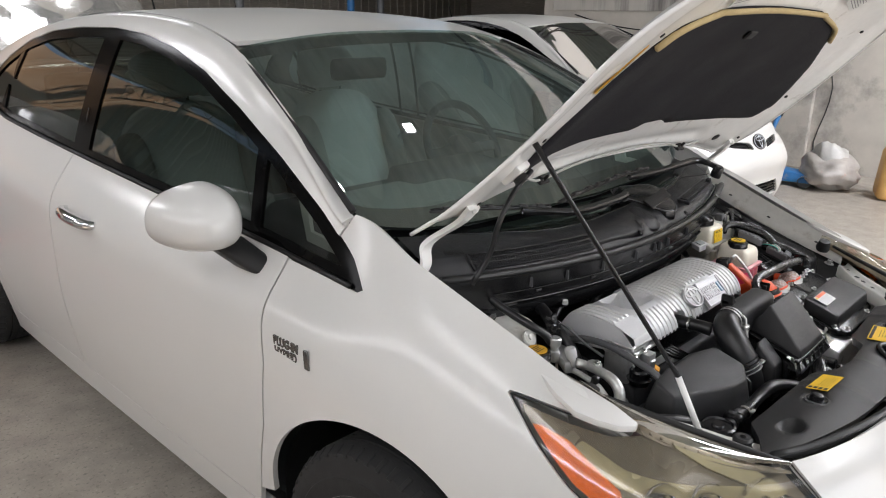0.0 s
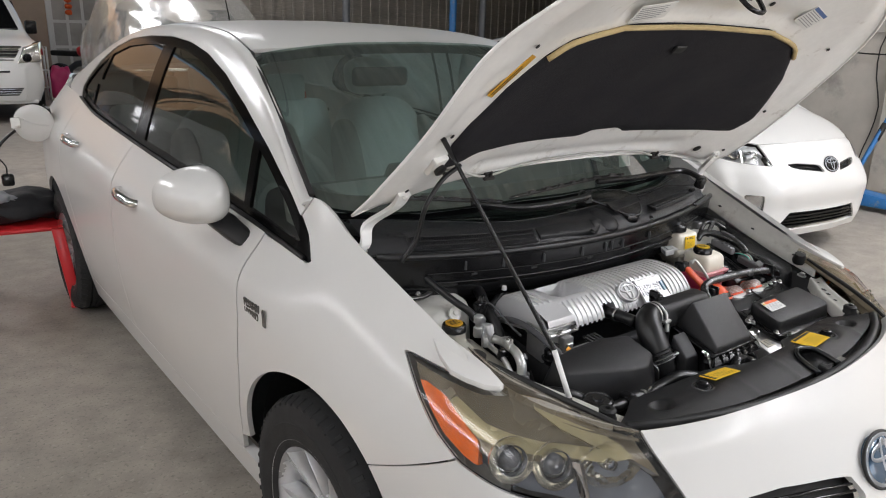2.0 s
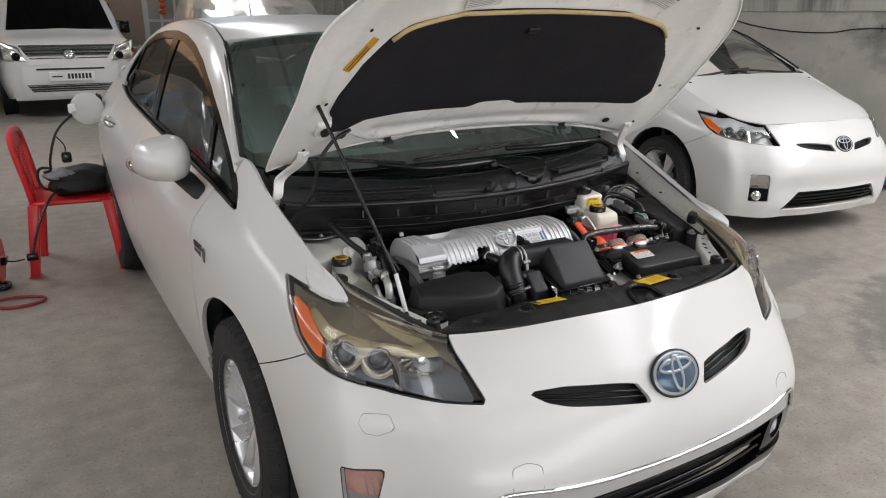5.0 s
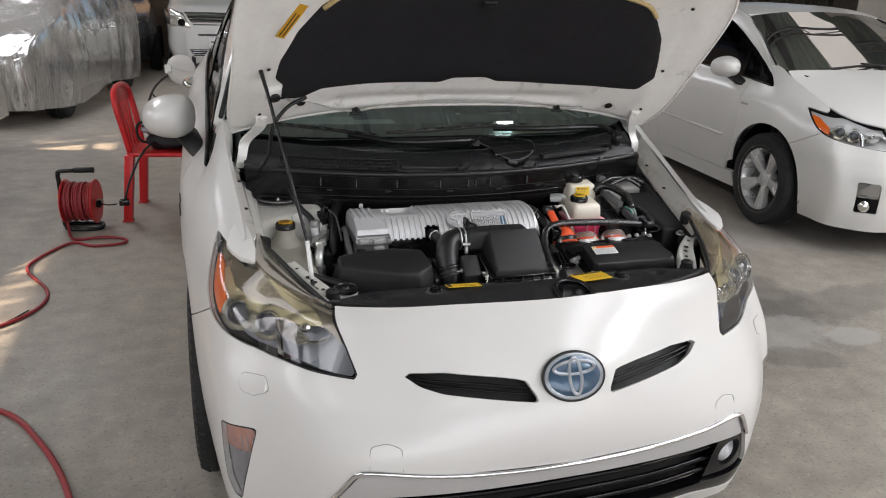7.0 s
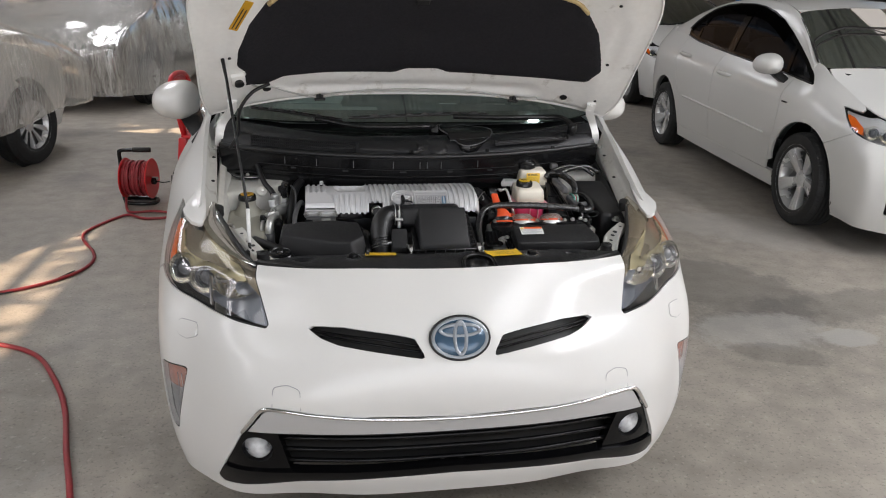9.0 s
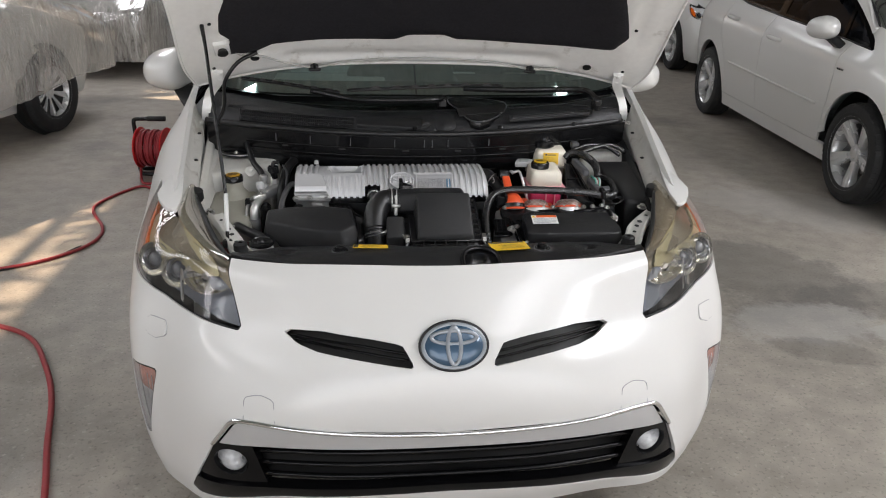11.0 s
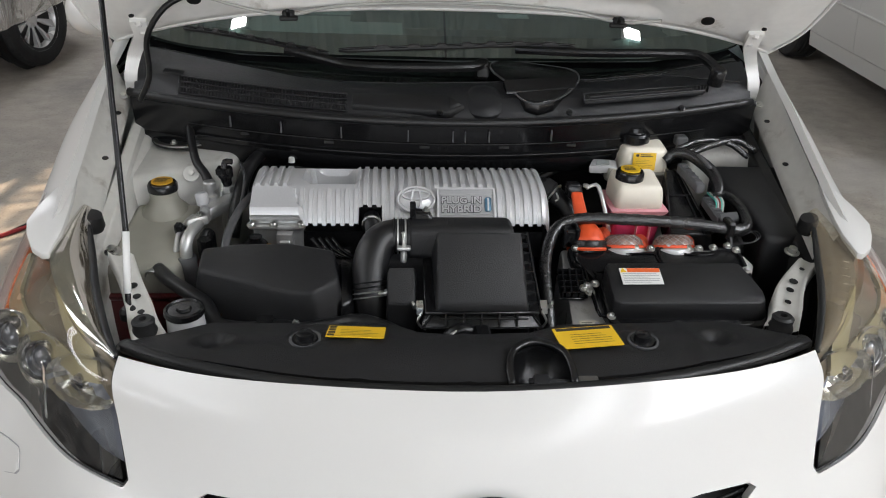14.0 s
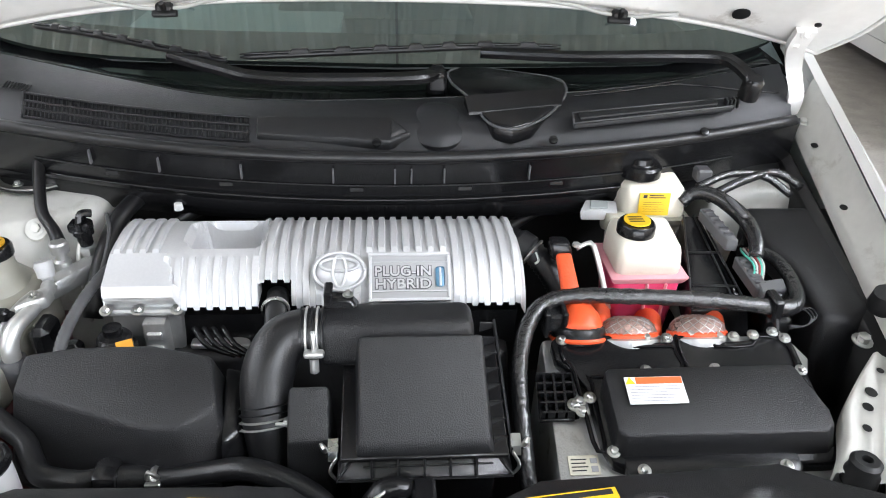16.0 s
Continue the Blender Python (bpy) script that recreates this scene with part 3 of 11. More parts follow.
def blot(centre, size, turn, colour, share, seed):
    """A spilt patch on the floor with a ragged outline."""
    last = pb.inputs["Base Color"].links[0].from_socket
    mp_ = fb.nodes.new("ShaderNodeMapping")
    mp_.vector_type = "TEXTURE"
    mp_.inputs["Location"].default_value = (*centre, 0)
    mp_.inputs["Rotation"].default_value = (0, 0, radians(turn))
    mp_.inputs["Scale"].default_value = (*size, 1)
    fb.links.new(fco.outputs["Object"], mp_.inputs["Vector"])
    ln = fb.nodes.new("ShaderNodeVectorMath")
    ln.operation = "LENGTH"
    fb.links.new(mp_.outputs[0], ln.inputs[0])
    nz = fb.nodes.new("ShaderNodeTexNoise")
    nz.noise_dimensions = "4D"
    nz.inputs["W"].default_value, nz.inputs["Scale"].default_value, nz.inputs["Detail"].default_value, nz.inputs["Roughness"].default_value = seed, 5.5, 12, 0.74
    fb.links.new(fco.outputs["Object"], nz.inputs["Vector"])
    ad = fb.nodes.new("ShaderNodeMath")
    ad.operation, ad.inputs[1].default_value = "MULTIPLY_ADD", 2.2
    fb.links.new(nz.outputs[0], ad.inputs[0])
    fb.links.new(ln.outputs["Value"], ad.inputs[2])
    mr = fb.nodes.new("ShaderNodeMapRange")
    mr.inputs[1].default_value, mr.inputs[2].default_value, mr.inputs[3].default_value, mr.inputs[4].default_value = 1.92, 2.18, share, 0.0
    fb.links.new(ad.outputs[0], mr.inputs[0])
    mx = fb.nodes.new("ShaderNodeMix")
    mx.data_type = "RGBA"
    fb.links.new(mr.outputs[0], mx.inputs[0])
    fb.links.new(last, mx.inputs[6])
    mx.inputs[7].default_value = (*colour, 1)
    fb.links.new(mx.outputs[2], pb.inputs["Base Color"])


DAMP, PALE = (0.085, 0.080, 0.076), (0.40, 0.385, 0.36)
BLOTS = [((1.76, 1.88), (0.58, 0.36), -52, DAMP, 0.48, 1.0), ((2.3, 1.50), (0.9, 0.18), 8, DAMP, 0.40, 2.0), ((1.70, 1.28), (0.36, 0.18), 4, PALE, 0.5, 3.0), ((2.08, 1.16), (0.16, 0.09), 0, PALE, 0.7, 3.5), ((1.66, 1.04), (0.20, 0.10), -20, DAMP, 0.36, 3.7), ((2.7, 0.6), (0.9, 0.5), 30, DAMP, 0.55, 4.0), ((2.6, 2.7), (0.8, 0.35), -30, PALE, 0.35, 5.0), ((-2.4, 1.2), (1.0, 0.5), 40, DAMP, 0.25, 6.0), ((-1.9, 0.2), (0.8, 0.4), 10, PALE, 0.22, 7.0)]
pit = fb.nodes.new("ShaderNodeTexNoise")
pit.inputs["Scale"].default_value, pit.inputs["Detail"].default_value, pit.inputs["Roughness"].default_value = 22, 10, 0.7
fb.links.new(fmap.outputs[0], pit.inputs["Vector"])
pmr = fb.nodes.new("ShaderNodeMapRange")
pmr.inputs[1].default_value, pmr.inputs[2].default_value, pmr.inputs[4].default_value = 0.60, 0.70, 0.45
fb.links.new(pit.outputs[0], pmr.inputs[0])
pmx = fb.nodes.new("ShaderNodeMix")
pmx.data_type = "RGBA"
fb.links.new(pmr.outputs[0], pmx.inputs[0])
fb.links.new(pb.inputs["Base Color"].links[0].from_socket, pmx.inputs[6])
pmx.inputs[7].default_value = (0.13, 0.118, 0.10, 1)
fb.links.new(pmx.outputs[2], pb.inputs["Base Color"])
for grain_scale, lo, hi, amount, tone in ((75, 0.56, 0.68, 0.50, (0.11, 0.10, 0.088)), (48, 0.60, 0.70, 0.40, (0.46, 0.43, 0.38))):
    gn, gm, gx = (fb.nodes.new("ShaderNode" + k) for k in ("TexNoise", "MapRange", "Mix"))
    gn.inputs["Scale"].default_value, gn.inputs["Detail"].default_value = grain_scale, 6
    fb.links.new(fmap.outputs[0], gn.inputs["Vector"])
    gm.inputs[1].default_value, gm.inputs[2].default_value, gm.inputs[4].default_value = lo, hi, amount
    fb.links.new(gn.outputs[0], gm.inputs[0])
    gx.data_type = "RGBA"
    fb.links.new(gm.outputs[0], gx.inputs[0])
    fb.links.new(pb.inputs["Base Color"].links[0].from_socket, gx.inputs[6])
    gx.inputs[7].default_value = (*tone, 1)
    fb.links.new(gx.outputs[2], pb.inputs["Base Color"])
for c, sz, tn, col, sh, sd in BLOTS:
    blot(c, sz, tn, col, sh, sd)

bm = bmesh.new()
bmesh.ops.create_grid(bm, x_segments=60, y_segments=60, size=60)
for v in bm.verts:
    v.co.z = 0
setting("ground", bm, FLOOR, "worn grey concrete floor with stains")

CONCRETE = mat("weathered_concrete_wall", (0.46, 0.43, 0.385), 0.85, scale=5, spread=0.16, coarse=0.5, bump=0.5, bscale=60, wear=((0.22, 0.205, 0.19), 0.30, 1.1))
STREAK = mat("streaked_concrete", (0.44, 0.42, 0.385), 0.85, scale=5, spread=0.18, coarse=0.6, bump=0.4, bscale=60, streak=(1, 1.6, 0.16), wear=((0.16, 0.15, 0.14), 0.42, 1.6))
BROWN = mat("brown_sheet_metal", (0.24, 0.215, 0.185), 0.6, 0.1, scale=8, spread=0.3, coarse=0.8, streak=(1, 1, 9), wear=((0.34, 0.30, 0.26), 0.25, 2))
SALMON = mat("salmon_plaster", (0.42, 0.325, 0.25), 0.85, scale=6, spread=0.08, coarse=0.7, bump=0.3, bscale=70)
ROOFING = mat("grey_roof_sheet", (0.27, 0.31, 0.285), 0.5, 0.3, scale=5, spread=0.12, coarse=0.6)
IRON = mat("painted_steel_truss", (0.12, 0.125, 0.13), 0.5, 0.4, scale=20, spread=0.2)
BLUEPIPE = mat("blue_paint", (0.02, 0.14, 0.36), 0.45, scale=30, spread=0.15, wear=((0.2, 0.2, 0.2), 0.12, 14))

w = setting("wall_east", box_bm(6.5, 6.7, -8.5, 5.75, 0, 3.15), CONCRETE, "stained beige concrete side wall below an open slit")
part("wall_panel", box_bm(6.485, 6.499, 1.0, 5.75, 1.55, 3.14, 0.003, 1), STREAK, w, "upper wall with dark rain streaks")
for y in (2.35, 2.9):
    part("wall_crack", tube_bm([(6.497, y + 0.05 * math.sin(k * 1.7), k * 0.28) for k in range(9)], 0.006, 5, 2), INK, w)
part("wall_pilaster", box_bm(6.44, 6.499, 2.45, 2.80, 0, 3.14, 0.01, 1), CONCRETE, w)
setting("wall_north", box_bm(2.6, 12, 12.0, 12.2, 0, 3.35), BROWN, "brown sheet metal wall below an open slit")
rib = [box_bm(2.6 + k * 0.2, 2.66 + k * 0.2, 11.965, 11.999, 0, 3.34, 0.008, 1) for k in range(47)]
part("wall_rib", join(*rib), BROWN, bpy.data.objects["wall_north"])
setting("wall_far_east", box_bm(12, 12.2, 5.75, 12.2, 0, 4.4), BROWN, "brown sheet metal wall")
setting("wall_return", box_bm(6.5, 12, 5.75, 5.9, 0, 4.4), CONCRETE, "concrete return wall")
bn = setting("building_front", box_bm(-12, 2.6, 17.0, 17.3, 0, 4.4), SALMON, "salmon plastered house front")
WHITEP = mat("white_window_paint", (0.70, 0.69, 0.66), 0.5, scale=20, spread=0.06)
PANE = mat("dim_window_pane", (0.42, 0.40, 0.37), 0.12, scale=3, spread=0.3, coarse=1.4)


def grid_window(x0, x1, z0, z1, y, nx, nz):
    wn_ = tagged(part("window_1", box_bm(x0 - 0.08, x1 + 0.08, y - 0.05, y, z0 - 0.08, z1 + 0.08, 0.01, 1), WHITEP, None), "white grid window in the house front", "window", kind="structure")
    for i in range(nx):
        for j in range(nz):
            a, b = x0 + (x1 - x0) * i / nx, x0 + (x1 - x0) * (i + 1) / nx
            c, d = z0 + (z1 - z0) * j / nz, z0 + (z1 - z0) * (j + 1) / nz
            part("pane", box_bm(a + 0.03, b - 0.03, y - 0.056, y - 0.03, c + 0.03, d - 0.03), PANE, wn_, smooth=False)
    return wn_


grid_window(1.65, 2.55, 0.35, 2.9, 17.0, 3, 5)
ww = setting("wall_west", box_bm(-7.2, -7.0, -8.5, 17.0, 0, 3.50), BROWN, "dark sheet metal wall below an open slit")
part("wall_rib", join(*[box_bm(-7.0, -6.965, -8.4 + k * 0.3, -8.34 + k * 0.3, 0, 3.48, 0.008, 1) for k in range(84)]), BROWN, ww)
# unseen south wall, added to shape reflections and the light from the gateway
setting("wall_south", join(box_bm(-7.2, -4.2, -8.7, -8.5, 0, 4.4), box_bm(5.2, 6.7, -8.7, -8.5, 0, 4.4), box_bm(-4.2, 5.2, -8.7, -8.5, 3.3, 4.4)), CONCRETE, "unseen concrete wall with a wide gateway, added for reflections")
# added board, out of view, that cuts the sun patch on the floor down
setting("eaves_board", box_bm(-7.16, -7.04, -8.5, 16.9, 4.17, 4.39, 0.004, 1), BROWN, "unseen dark board added above the slit to block sun")
# roof: corrugated sheets between clear strips, on trusses
edge = -7.1
# the last two match mirrored bright bars; the others were added for fill lamps
strips = [(0.6, 1.5, -5.0, 1.2), (2.75, 0.5, -2.6, 2.0), (-4.2, 0.5, -1.5, 3.5), (4.9, 0.5, -2.2, 3.0), (-3.2, 0.5, 8.0, 2.0), (1.6, 0.5, 9.5, 2.0), (-2.35, 0.5, 4.5, 1.6), (6.15, 0.35, 3.9, 1.9)]
xs = np.arange(edge, 12.01, 0.05)
ys = np.array([-8.6, -6.2, -5.2, -5.0, -4.6, -3.8, -0.6, 0.8, 2.0, 2.9, 5.8, 6.0, 6.1, 7.5, 10.0, 11.5, 16.3])
bm = bmesh.new()
grid = {}
for i, x in enumerate(xs):
    for j, y in enumerate(ys):
        grid[i, j] = bm.verts.new((x, y, 4.40 + 0.025 * (i % 4 in (1, 2))))
for i in range(len(xs) - 1):
    for j in range(len(ys) - 1):
        cx, cy = (xs[i] + xs[i + 1]) / 2, (ys[j] + ys[j + 1]) / 2
        if any(abs(cx - sx) < hw and abs(cy - sy) < hl for sx, hw, sy, hl in strips):
            continue
        bm.faces.new((grid[i, j], grid[i + 1, j], grid[i + 1, j + 1], grid[i, j + 1]))
for v in [v for v in bm.verts if not v.link_faces]:
    bm.verts.remove(v)
tagged(part("ceiling", bm, ROOFING, None, smooth=False), "corrugated roof sheets with clear strips", "ceiling", kind="structure")
PANELS = clear("milky_roof_strip", (0.0, 0.0, 0.0), 0.3, 0.2)
trn = PANELS.node_tree.nodes.new("ShaderNodeBsdfTranslucent")
trn.inputs[0].default_value = (0.50, 0.53, 0.56, 1)
for lk in [k for k in PANELS.node_tree.links if k.from_node.bl_idname == "ShaderNodeBsdfTransparent"]:
    PANELS.node_tree.links.new(trn.outputs[0], lk.to_socket)
for sx, hw, sy, hl in strips:
    tagged(part("roof_strip", box_bm(sx - hw - 0.05, sx + hw + 0.05, sy - hl - 0.05, sy + hl + 0.05, 4.43, 4.436), PANELS, None, smooth=False), "milky clear roof strip, unseen, most placed to fit the fill lamps", "skylight", "roof strips", "structure")
# lattice girder along the open slit
zig = [tube_bm([(-6.55, -8.4 + 0.45 * i, 3.55 if i % 2 else 4.2), (-6.55, -8.4 + 0.45 * (i + 1), 4.2 if i % 2 else 3.55)], 0.018, 5, 1) for i in range(56)]
tagged(part("roof_truss", join(tube_bm([(-6.55, -8.4, 4.2), (-6.55, 16.9, 4.2)], 0.03, 6, 1), tube_bm([(-6.55, -8.4, 3.55), (-6.55, 16.9, 3.55)], 0.03, 6, 1), *zig), IRON, None), "dark lattice girder along the open slit", "truss", "roof trusses", "structure")
for k, y in enumerate((-6.0, -2.0, 4.6, 8.0, 14.2)):
    chord = [tube_bm([(edge, y, 4.34), (11.9, y, 4.34)], 0.035, 6, 1), tube_bm([(edge, y, 3.92), (11.9, y, 3.92)], 0.035, 6, 1)]
    web = [tube_bm([(edge + 0.5 * i, y, 3.92 if i % 2 else 4.34), (edge + 0.5 * (i + 1), y, 4.34 if i % 2 else 3.92)], 0.018, 5, 1) for i in range(38)]
    tagged(part("roof_truss", join(*chord, *web), IRON, None), "dark steel roof truss", "truss", "roof trusses", "structure")
for x in (edge, 0.1, 4.9):
    tagged(part("roof_purlin", box_bm(x - 0.03, x + 0.03, -8.5, 16.2, 4.36, 4.395, 0.004, 1), IRON, None), "dark steel purlin", "purlin", "roof purlins", "structure")
for y in (-6.0, -2.0, 4.6, 8.0, 14.2):
    tagged(part("post", box_bm(-6.88, -6.72, y - 0.08, y + 0.08, 0, 4.36, 0.01, 1), IRON, None), "steel roof post", "post", "roof posts", "structure")
for x, y, mt, lb in ((5.85, 9.0, BLUEPIPE, "blue steel post by the back wall"), (6.45, 9.0, IRON, "grey steel post by the back wall"), (3.95, 9.0, IRON, "grey steel post by the back wall")):
    tagged(part("post", lathe_bm([(0.075, 0), (0.06, 0.03), (0.055, 0.05), (0.055, 4.34)], 16, pose(x, y, 0)), mt, None), lb, "post", kind="structure")


def flood_light(x, y):
    """A small square lamp under the roof."""
    f = thing("flood_light", "small square white lamp hanging under the roof", "lamp", pose(x, y, 4.0), "roof lamps")
    part("housing", box_bm(-0.085, 0.085, -0.065, 0.065, 0.02, 0.07, 0.012, 2), PAPER, f)
    part("diffuser", box_bm(-0.07, 0.07, -0.05, 0.05, 0.008, 0.02, 0.004, 1), glow("lit_diffuser", (1.0, 1.0, 1.0), 90), f, "lit white panel")
    part("rod", tube_bm([(0, 0, 0.08), (0, 0, 0.40)], 0.012, 8, 1), IRON, f)
    return f


flood_light(-1.50, 2.02)
flood_light(1.77, 1.98)

LEAF = mat("tree_leaf", (0.055, 0.11, 0.022), 0.5, scale=8, spread=0.35, coarse=2)
BARK = mat("bark", (0.10, 0.075, 0.05), 0.9, scale=20, spread=0.3, bump=0.8, bscale=40)


def tree(x, y, h, r, seed, leaves):
    rnd = random.Random(seed)
    t = thing("tree", "leafy green tree outside the open side", "tree", pose(x, y, 0), "trees outside")
    top = np.array((0.2, 0, h * 0.72))
    part("trunk", tube_bm([(0, 0, 0), (0.05, 0.03, h * 0.25), (0.12, -0.04, h * 0.5), tuple(top)], (0.17, 0.13, 0.10, 0.06), 10, 4), BARK, t)
    limbs, tips = [], []
    for i in range(11):
        a, q = rnd.uniform(0, 6.28), rnd.uniform(0.45, 0.75)
        b = np.array((0.12, 0, h * q))
        e = b + np.array((math.cos(a) * r * rnd.uniform(0.5, 0.95), math.sin(a) * r * rnd.uniform(0.5, 0.95), h * rnd.uniform(0.05, 0.3)))
        limbs.append(tube_bm([b, (b + e) / 2 + np.array((0, 0, 0.2)), e], (0.06, 0.04, 0.015), 6, 3))
        tips += [b + (e - b) * u for u in (0.45, 0.7, 0.9, 1.0)]
    part("limb", join(*limbs), BARK, t)
    V, F = [], []
    for _ in range(leaves):
        c = tips[rnd.randrange(len(tips))] + np.array([rnd.gauss(0, 0.38) for _ in range(3)])
        a, b = np.array([rnd.uniform(-1, 1) for _ in range(3)]), np.array([rnd.uniform(-1, 1) for _ in range(3)])
        a /= np.linalg.norm(a) + 1e-6
        b = np.cross(a, b)
        b /= np.linalg.norm(b) + 1e-6
        L, W_ = rnd.uniform(0.09, 0.16), rnd.uniform(0.03, 0.06)
        k = len(V)
        V += [c - a * L, c + b * W_, c + a * L, c - b * W_]
        F.append((k, k + 1, k + 2, k + 3))
    raw("crown", V, F, LEAF, t, smooth=False)


# unseen trees, spaced so that their crowns dapple the sun through the slit
tree(-9.7, -3.7, 7.4, 2.2, 3, 4600)
tree(-9.5, 0.9, 6.9, 1.5, 4, 3600)
tree(-9.7, 5.7, 7.4, 2.2, 5, 4600)
tree(-9.9, 11.0, 7.0, 2.3, 6, 3600)
# ---- wheels ----
WHEELS = {}


def wheel(parent, m, style, name="wheel"):
    """A tyre on an alloy rim, axle along local z, outer face to +z. style: 'fine' (ten thin pairs of spokes) or 'five'."""
    key = style
    if key not in WHEELS:
        R = 0.318
        rim = 0.205 if style == "fine" else 0.226
        w = 0.098
        prof = [(rim - 0.012, -w * 0.9), (rim + 0.012, -w), (R - 0.045, -w * 1.04), (R - 0.014, -w * 0.94), (R - 0.003, -w * 0.72)]
        for g in (-0.42, -0.14, 0.14, 0.42):
            prof += [(R, (g - 0.10) * w), (R, (g + 0.04) * w), (R - 0.007, (g + 0.055) * w), (R - 0.007, (g + 0.085) * w), (R, (g + 0.10) * w)]
        prof += [(R - 0.003, w * 0.72), (R - 0.014, w * 0.94), (R - 0.045, w * 1.04), (R - 0.06, w * 1.035), (R - 0.062, w * 1.05), (rim + 0.022, w * 1.02), (rim + 0.012, w), (rim - 0.012, w * 0.9)]
        tyre = lathe_bm(prof, 64)
        # blocks of the shoulders
        for i in range(56):
            a = i * 2 * math.pi / 56
            for s in (-1, 1):
                b = box_bm(-0.0065, 0.0065, -0.016, 0.016, -0.006, 0.004, 0.002, 1)
                b.transform(pose(0, 0, 0, 0, 0, math.degrees(a)) @ Matrix.Translation((0, 0, 0)) @ pose(R - 0.0115, 0, s * w * 0.84, 0, s * 58, 0) @ pose(0, 0, 0, 0, 0, 90))
                tyre = join(tyre, b)
        barrel = lathe_bm([(rim - 0.02, -w * 0.8), (rim - 0.03, w * 0.2), (rim - 0.014, w * 0.74), (rim - 0.006, w * 0.88), (rim + 0.008, w * 0.985), (rim + 0.0145, w * 0.99), (rim + 0.0145, w * 0.93), (rim, w * 0.7), (rim - 0.004, -w * 0.8)], 64)
        brake = lathe_bm([(0.05, -0.035), (0.128, -0.035), (0.128, -0.01), (0.05, -0.01)], 40)
        hub = lathe_bm([(0, w * 0.56), (0.026, w * 0.565), (0.03, w * 0.54), (0.033, w * 0.5), (0.06, w * 0.46), (0.066, w * 0.34), (0.066, -0.02)], 36)
        spokes = []
        if style == "fine":
            for i in range(10):
                wide = 1.0 if i % 2 else 0.72
                b = slab_bm([(0.046, -0.010, 0.012), (0.046, 0.010, 0.012), (rim - 0.010, 0.030 * wide, 0.036), (rim - 0.010, -0.034 * wide, 0.036)],
                            [(0.046, -0.009, w * 0.50), (0.046, 0.009, w * 0.44), (rim - 0.003, 0.026 * wide, w * 0.64), (rim - 0.003, -0.030 * wide, w * 0.86)], 0.003, 2)
                b.transform(pose(0, 0, 0, 0, 0, i * 36))
                spokes.append(b)
        else:
            for i in range(5):
                b = slab_bm([(0.05, -0.026, 0.012), (0.05, 0.026, 0.012), (rim - 0.012, 0.052, 0.034), (rim - 0.012, -0.052, 0.034)],
                            [(0.05, -0.022, w * 0.50), (0.05, 0.022, w * 0.50), (rim - 0.003, 0.046, w * 0.84), (rim - 0.003, -0.046, w * 0.84)], 0.006, 2)
                g = slab_bm([(0.09, -0.006, w * 0.50), (0.09, 0.006, w * 0.50), (rim - 0.01, 0.02, w * 0.76), (rim - 0.01, -0.02, w * 0.76)],
                            [(0.09, -0.004, w * 0.57), (0.09, 0.004, w * 0.57), (rim - 0.006, 0.016, w * 0.89), (rim - 0.006, -0.016, w * 0.89)], 0.003, 2)
                for q in (b, g):
                    q.transform(pose(0, 0, 0, 0, 0, i * 72 + 18))
                    spokes.append(q)
        nuts = [lathe_bm([(0, w * 0.47), (0.009, w * 0.47), (0.011, w * 0.30)], 6, pose(0.0505 * math.cos(q), 0.0505 * math.sin(q), 0.0)) for q in np.arange(5) * 2 * math.pi / 5 + 0.6]

        def keep(bm, nm, mt, sh=35):
            ob = part(nm, bm, mt, None, sharp=sh)
            return ob
        WHEELS[key] = [("tyre", tyre, RUBBER), ("rim", barrel, RIM), ("brake_disc", brake, DARK), ("hub_cap", hub, RIM), ("wheel_nut", join(*nuts), STEEL)] + [("spoke", s, RIM) for s in spokes]
        for i, (nm, bm, mt) in enumerate(WHEELS[key]):
            for e in bm.edges:
                if len(e.link_faces) == 2 and e.calc_face_angle(0) > radians(35):
                    e.smooth = False
            me = bpy.data.meshes.new(nm)
            bm.to_mesh(me)
            bm.free()
            me.materials.append(mt)
            me.shade_smooth()
            WHEELS[key][i] = (nm, me)
    w0 = new(name)
    w0.parent = parent
    w0.matrix_basis = m
    for nm, me in WHEELS[key]:
        o = new(nm, me)
        o.parent = w0
    return w0
# ---- the hatchback: outer panels ----
def qz(V):
    return np.stack([np.abs(V[:, 0]) + V[:, 1], V[:, 2]], 1)


def xz(V):
    return np.stack([np.abs(V[:, 0]), V[:, 2]], 1)


def yz(V):
    return V[:, 1:3]


LAMP_EDGE = [(1.428, 0.853), (1.37, 0.795), (1.31, 0.752), (1.24, 0.722), (1.14, 0.702), (1.04, 0.686), (0.93, 0.675), (0.78, 0.666), (0.633, 0.659), (0.70, 0.715), (0.785, 0.784), (0.785, 0.95), (1.118, 0.95), (1.138, 0.838), (1.20, 0.834), (1.30, 0.841)]
LOWER_MOUTH = [(-0.3, 0.460), (0.0, 0.460), (0.25, 0.468), (0.465, 0.489), (0.495, 0.482), (0.548, 0.400), (0.600, 0.290), (0.630, 0.214), (0.614, 0.198), (0.570, 0.206), (0.40, 0.236), (0.20, 0.252), (0.0, 0.258), (-0.3, 0.250)]
UPPER_SLOT = [(0.386, 0.671), (0.29, 0.675), (0.17, 0.666), (0.114, 0.659), (0.083, 0.613), (0.16, 0.622), (0.30, 0.637), (0.345, 0.648)]
SIGNAL = [(1.076, 0.509), (0.92, 0.517), (0.948, 0.42), (0.985, 0.320), (1.02, 0.322), (1.058, 0.36)]
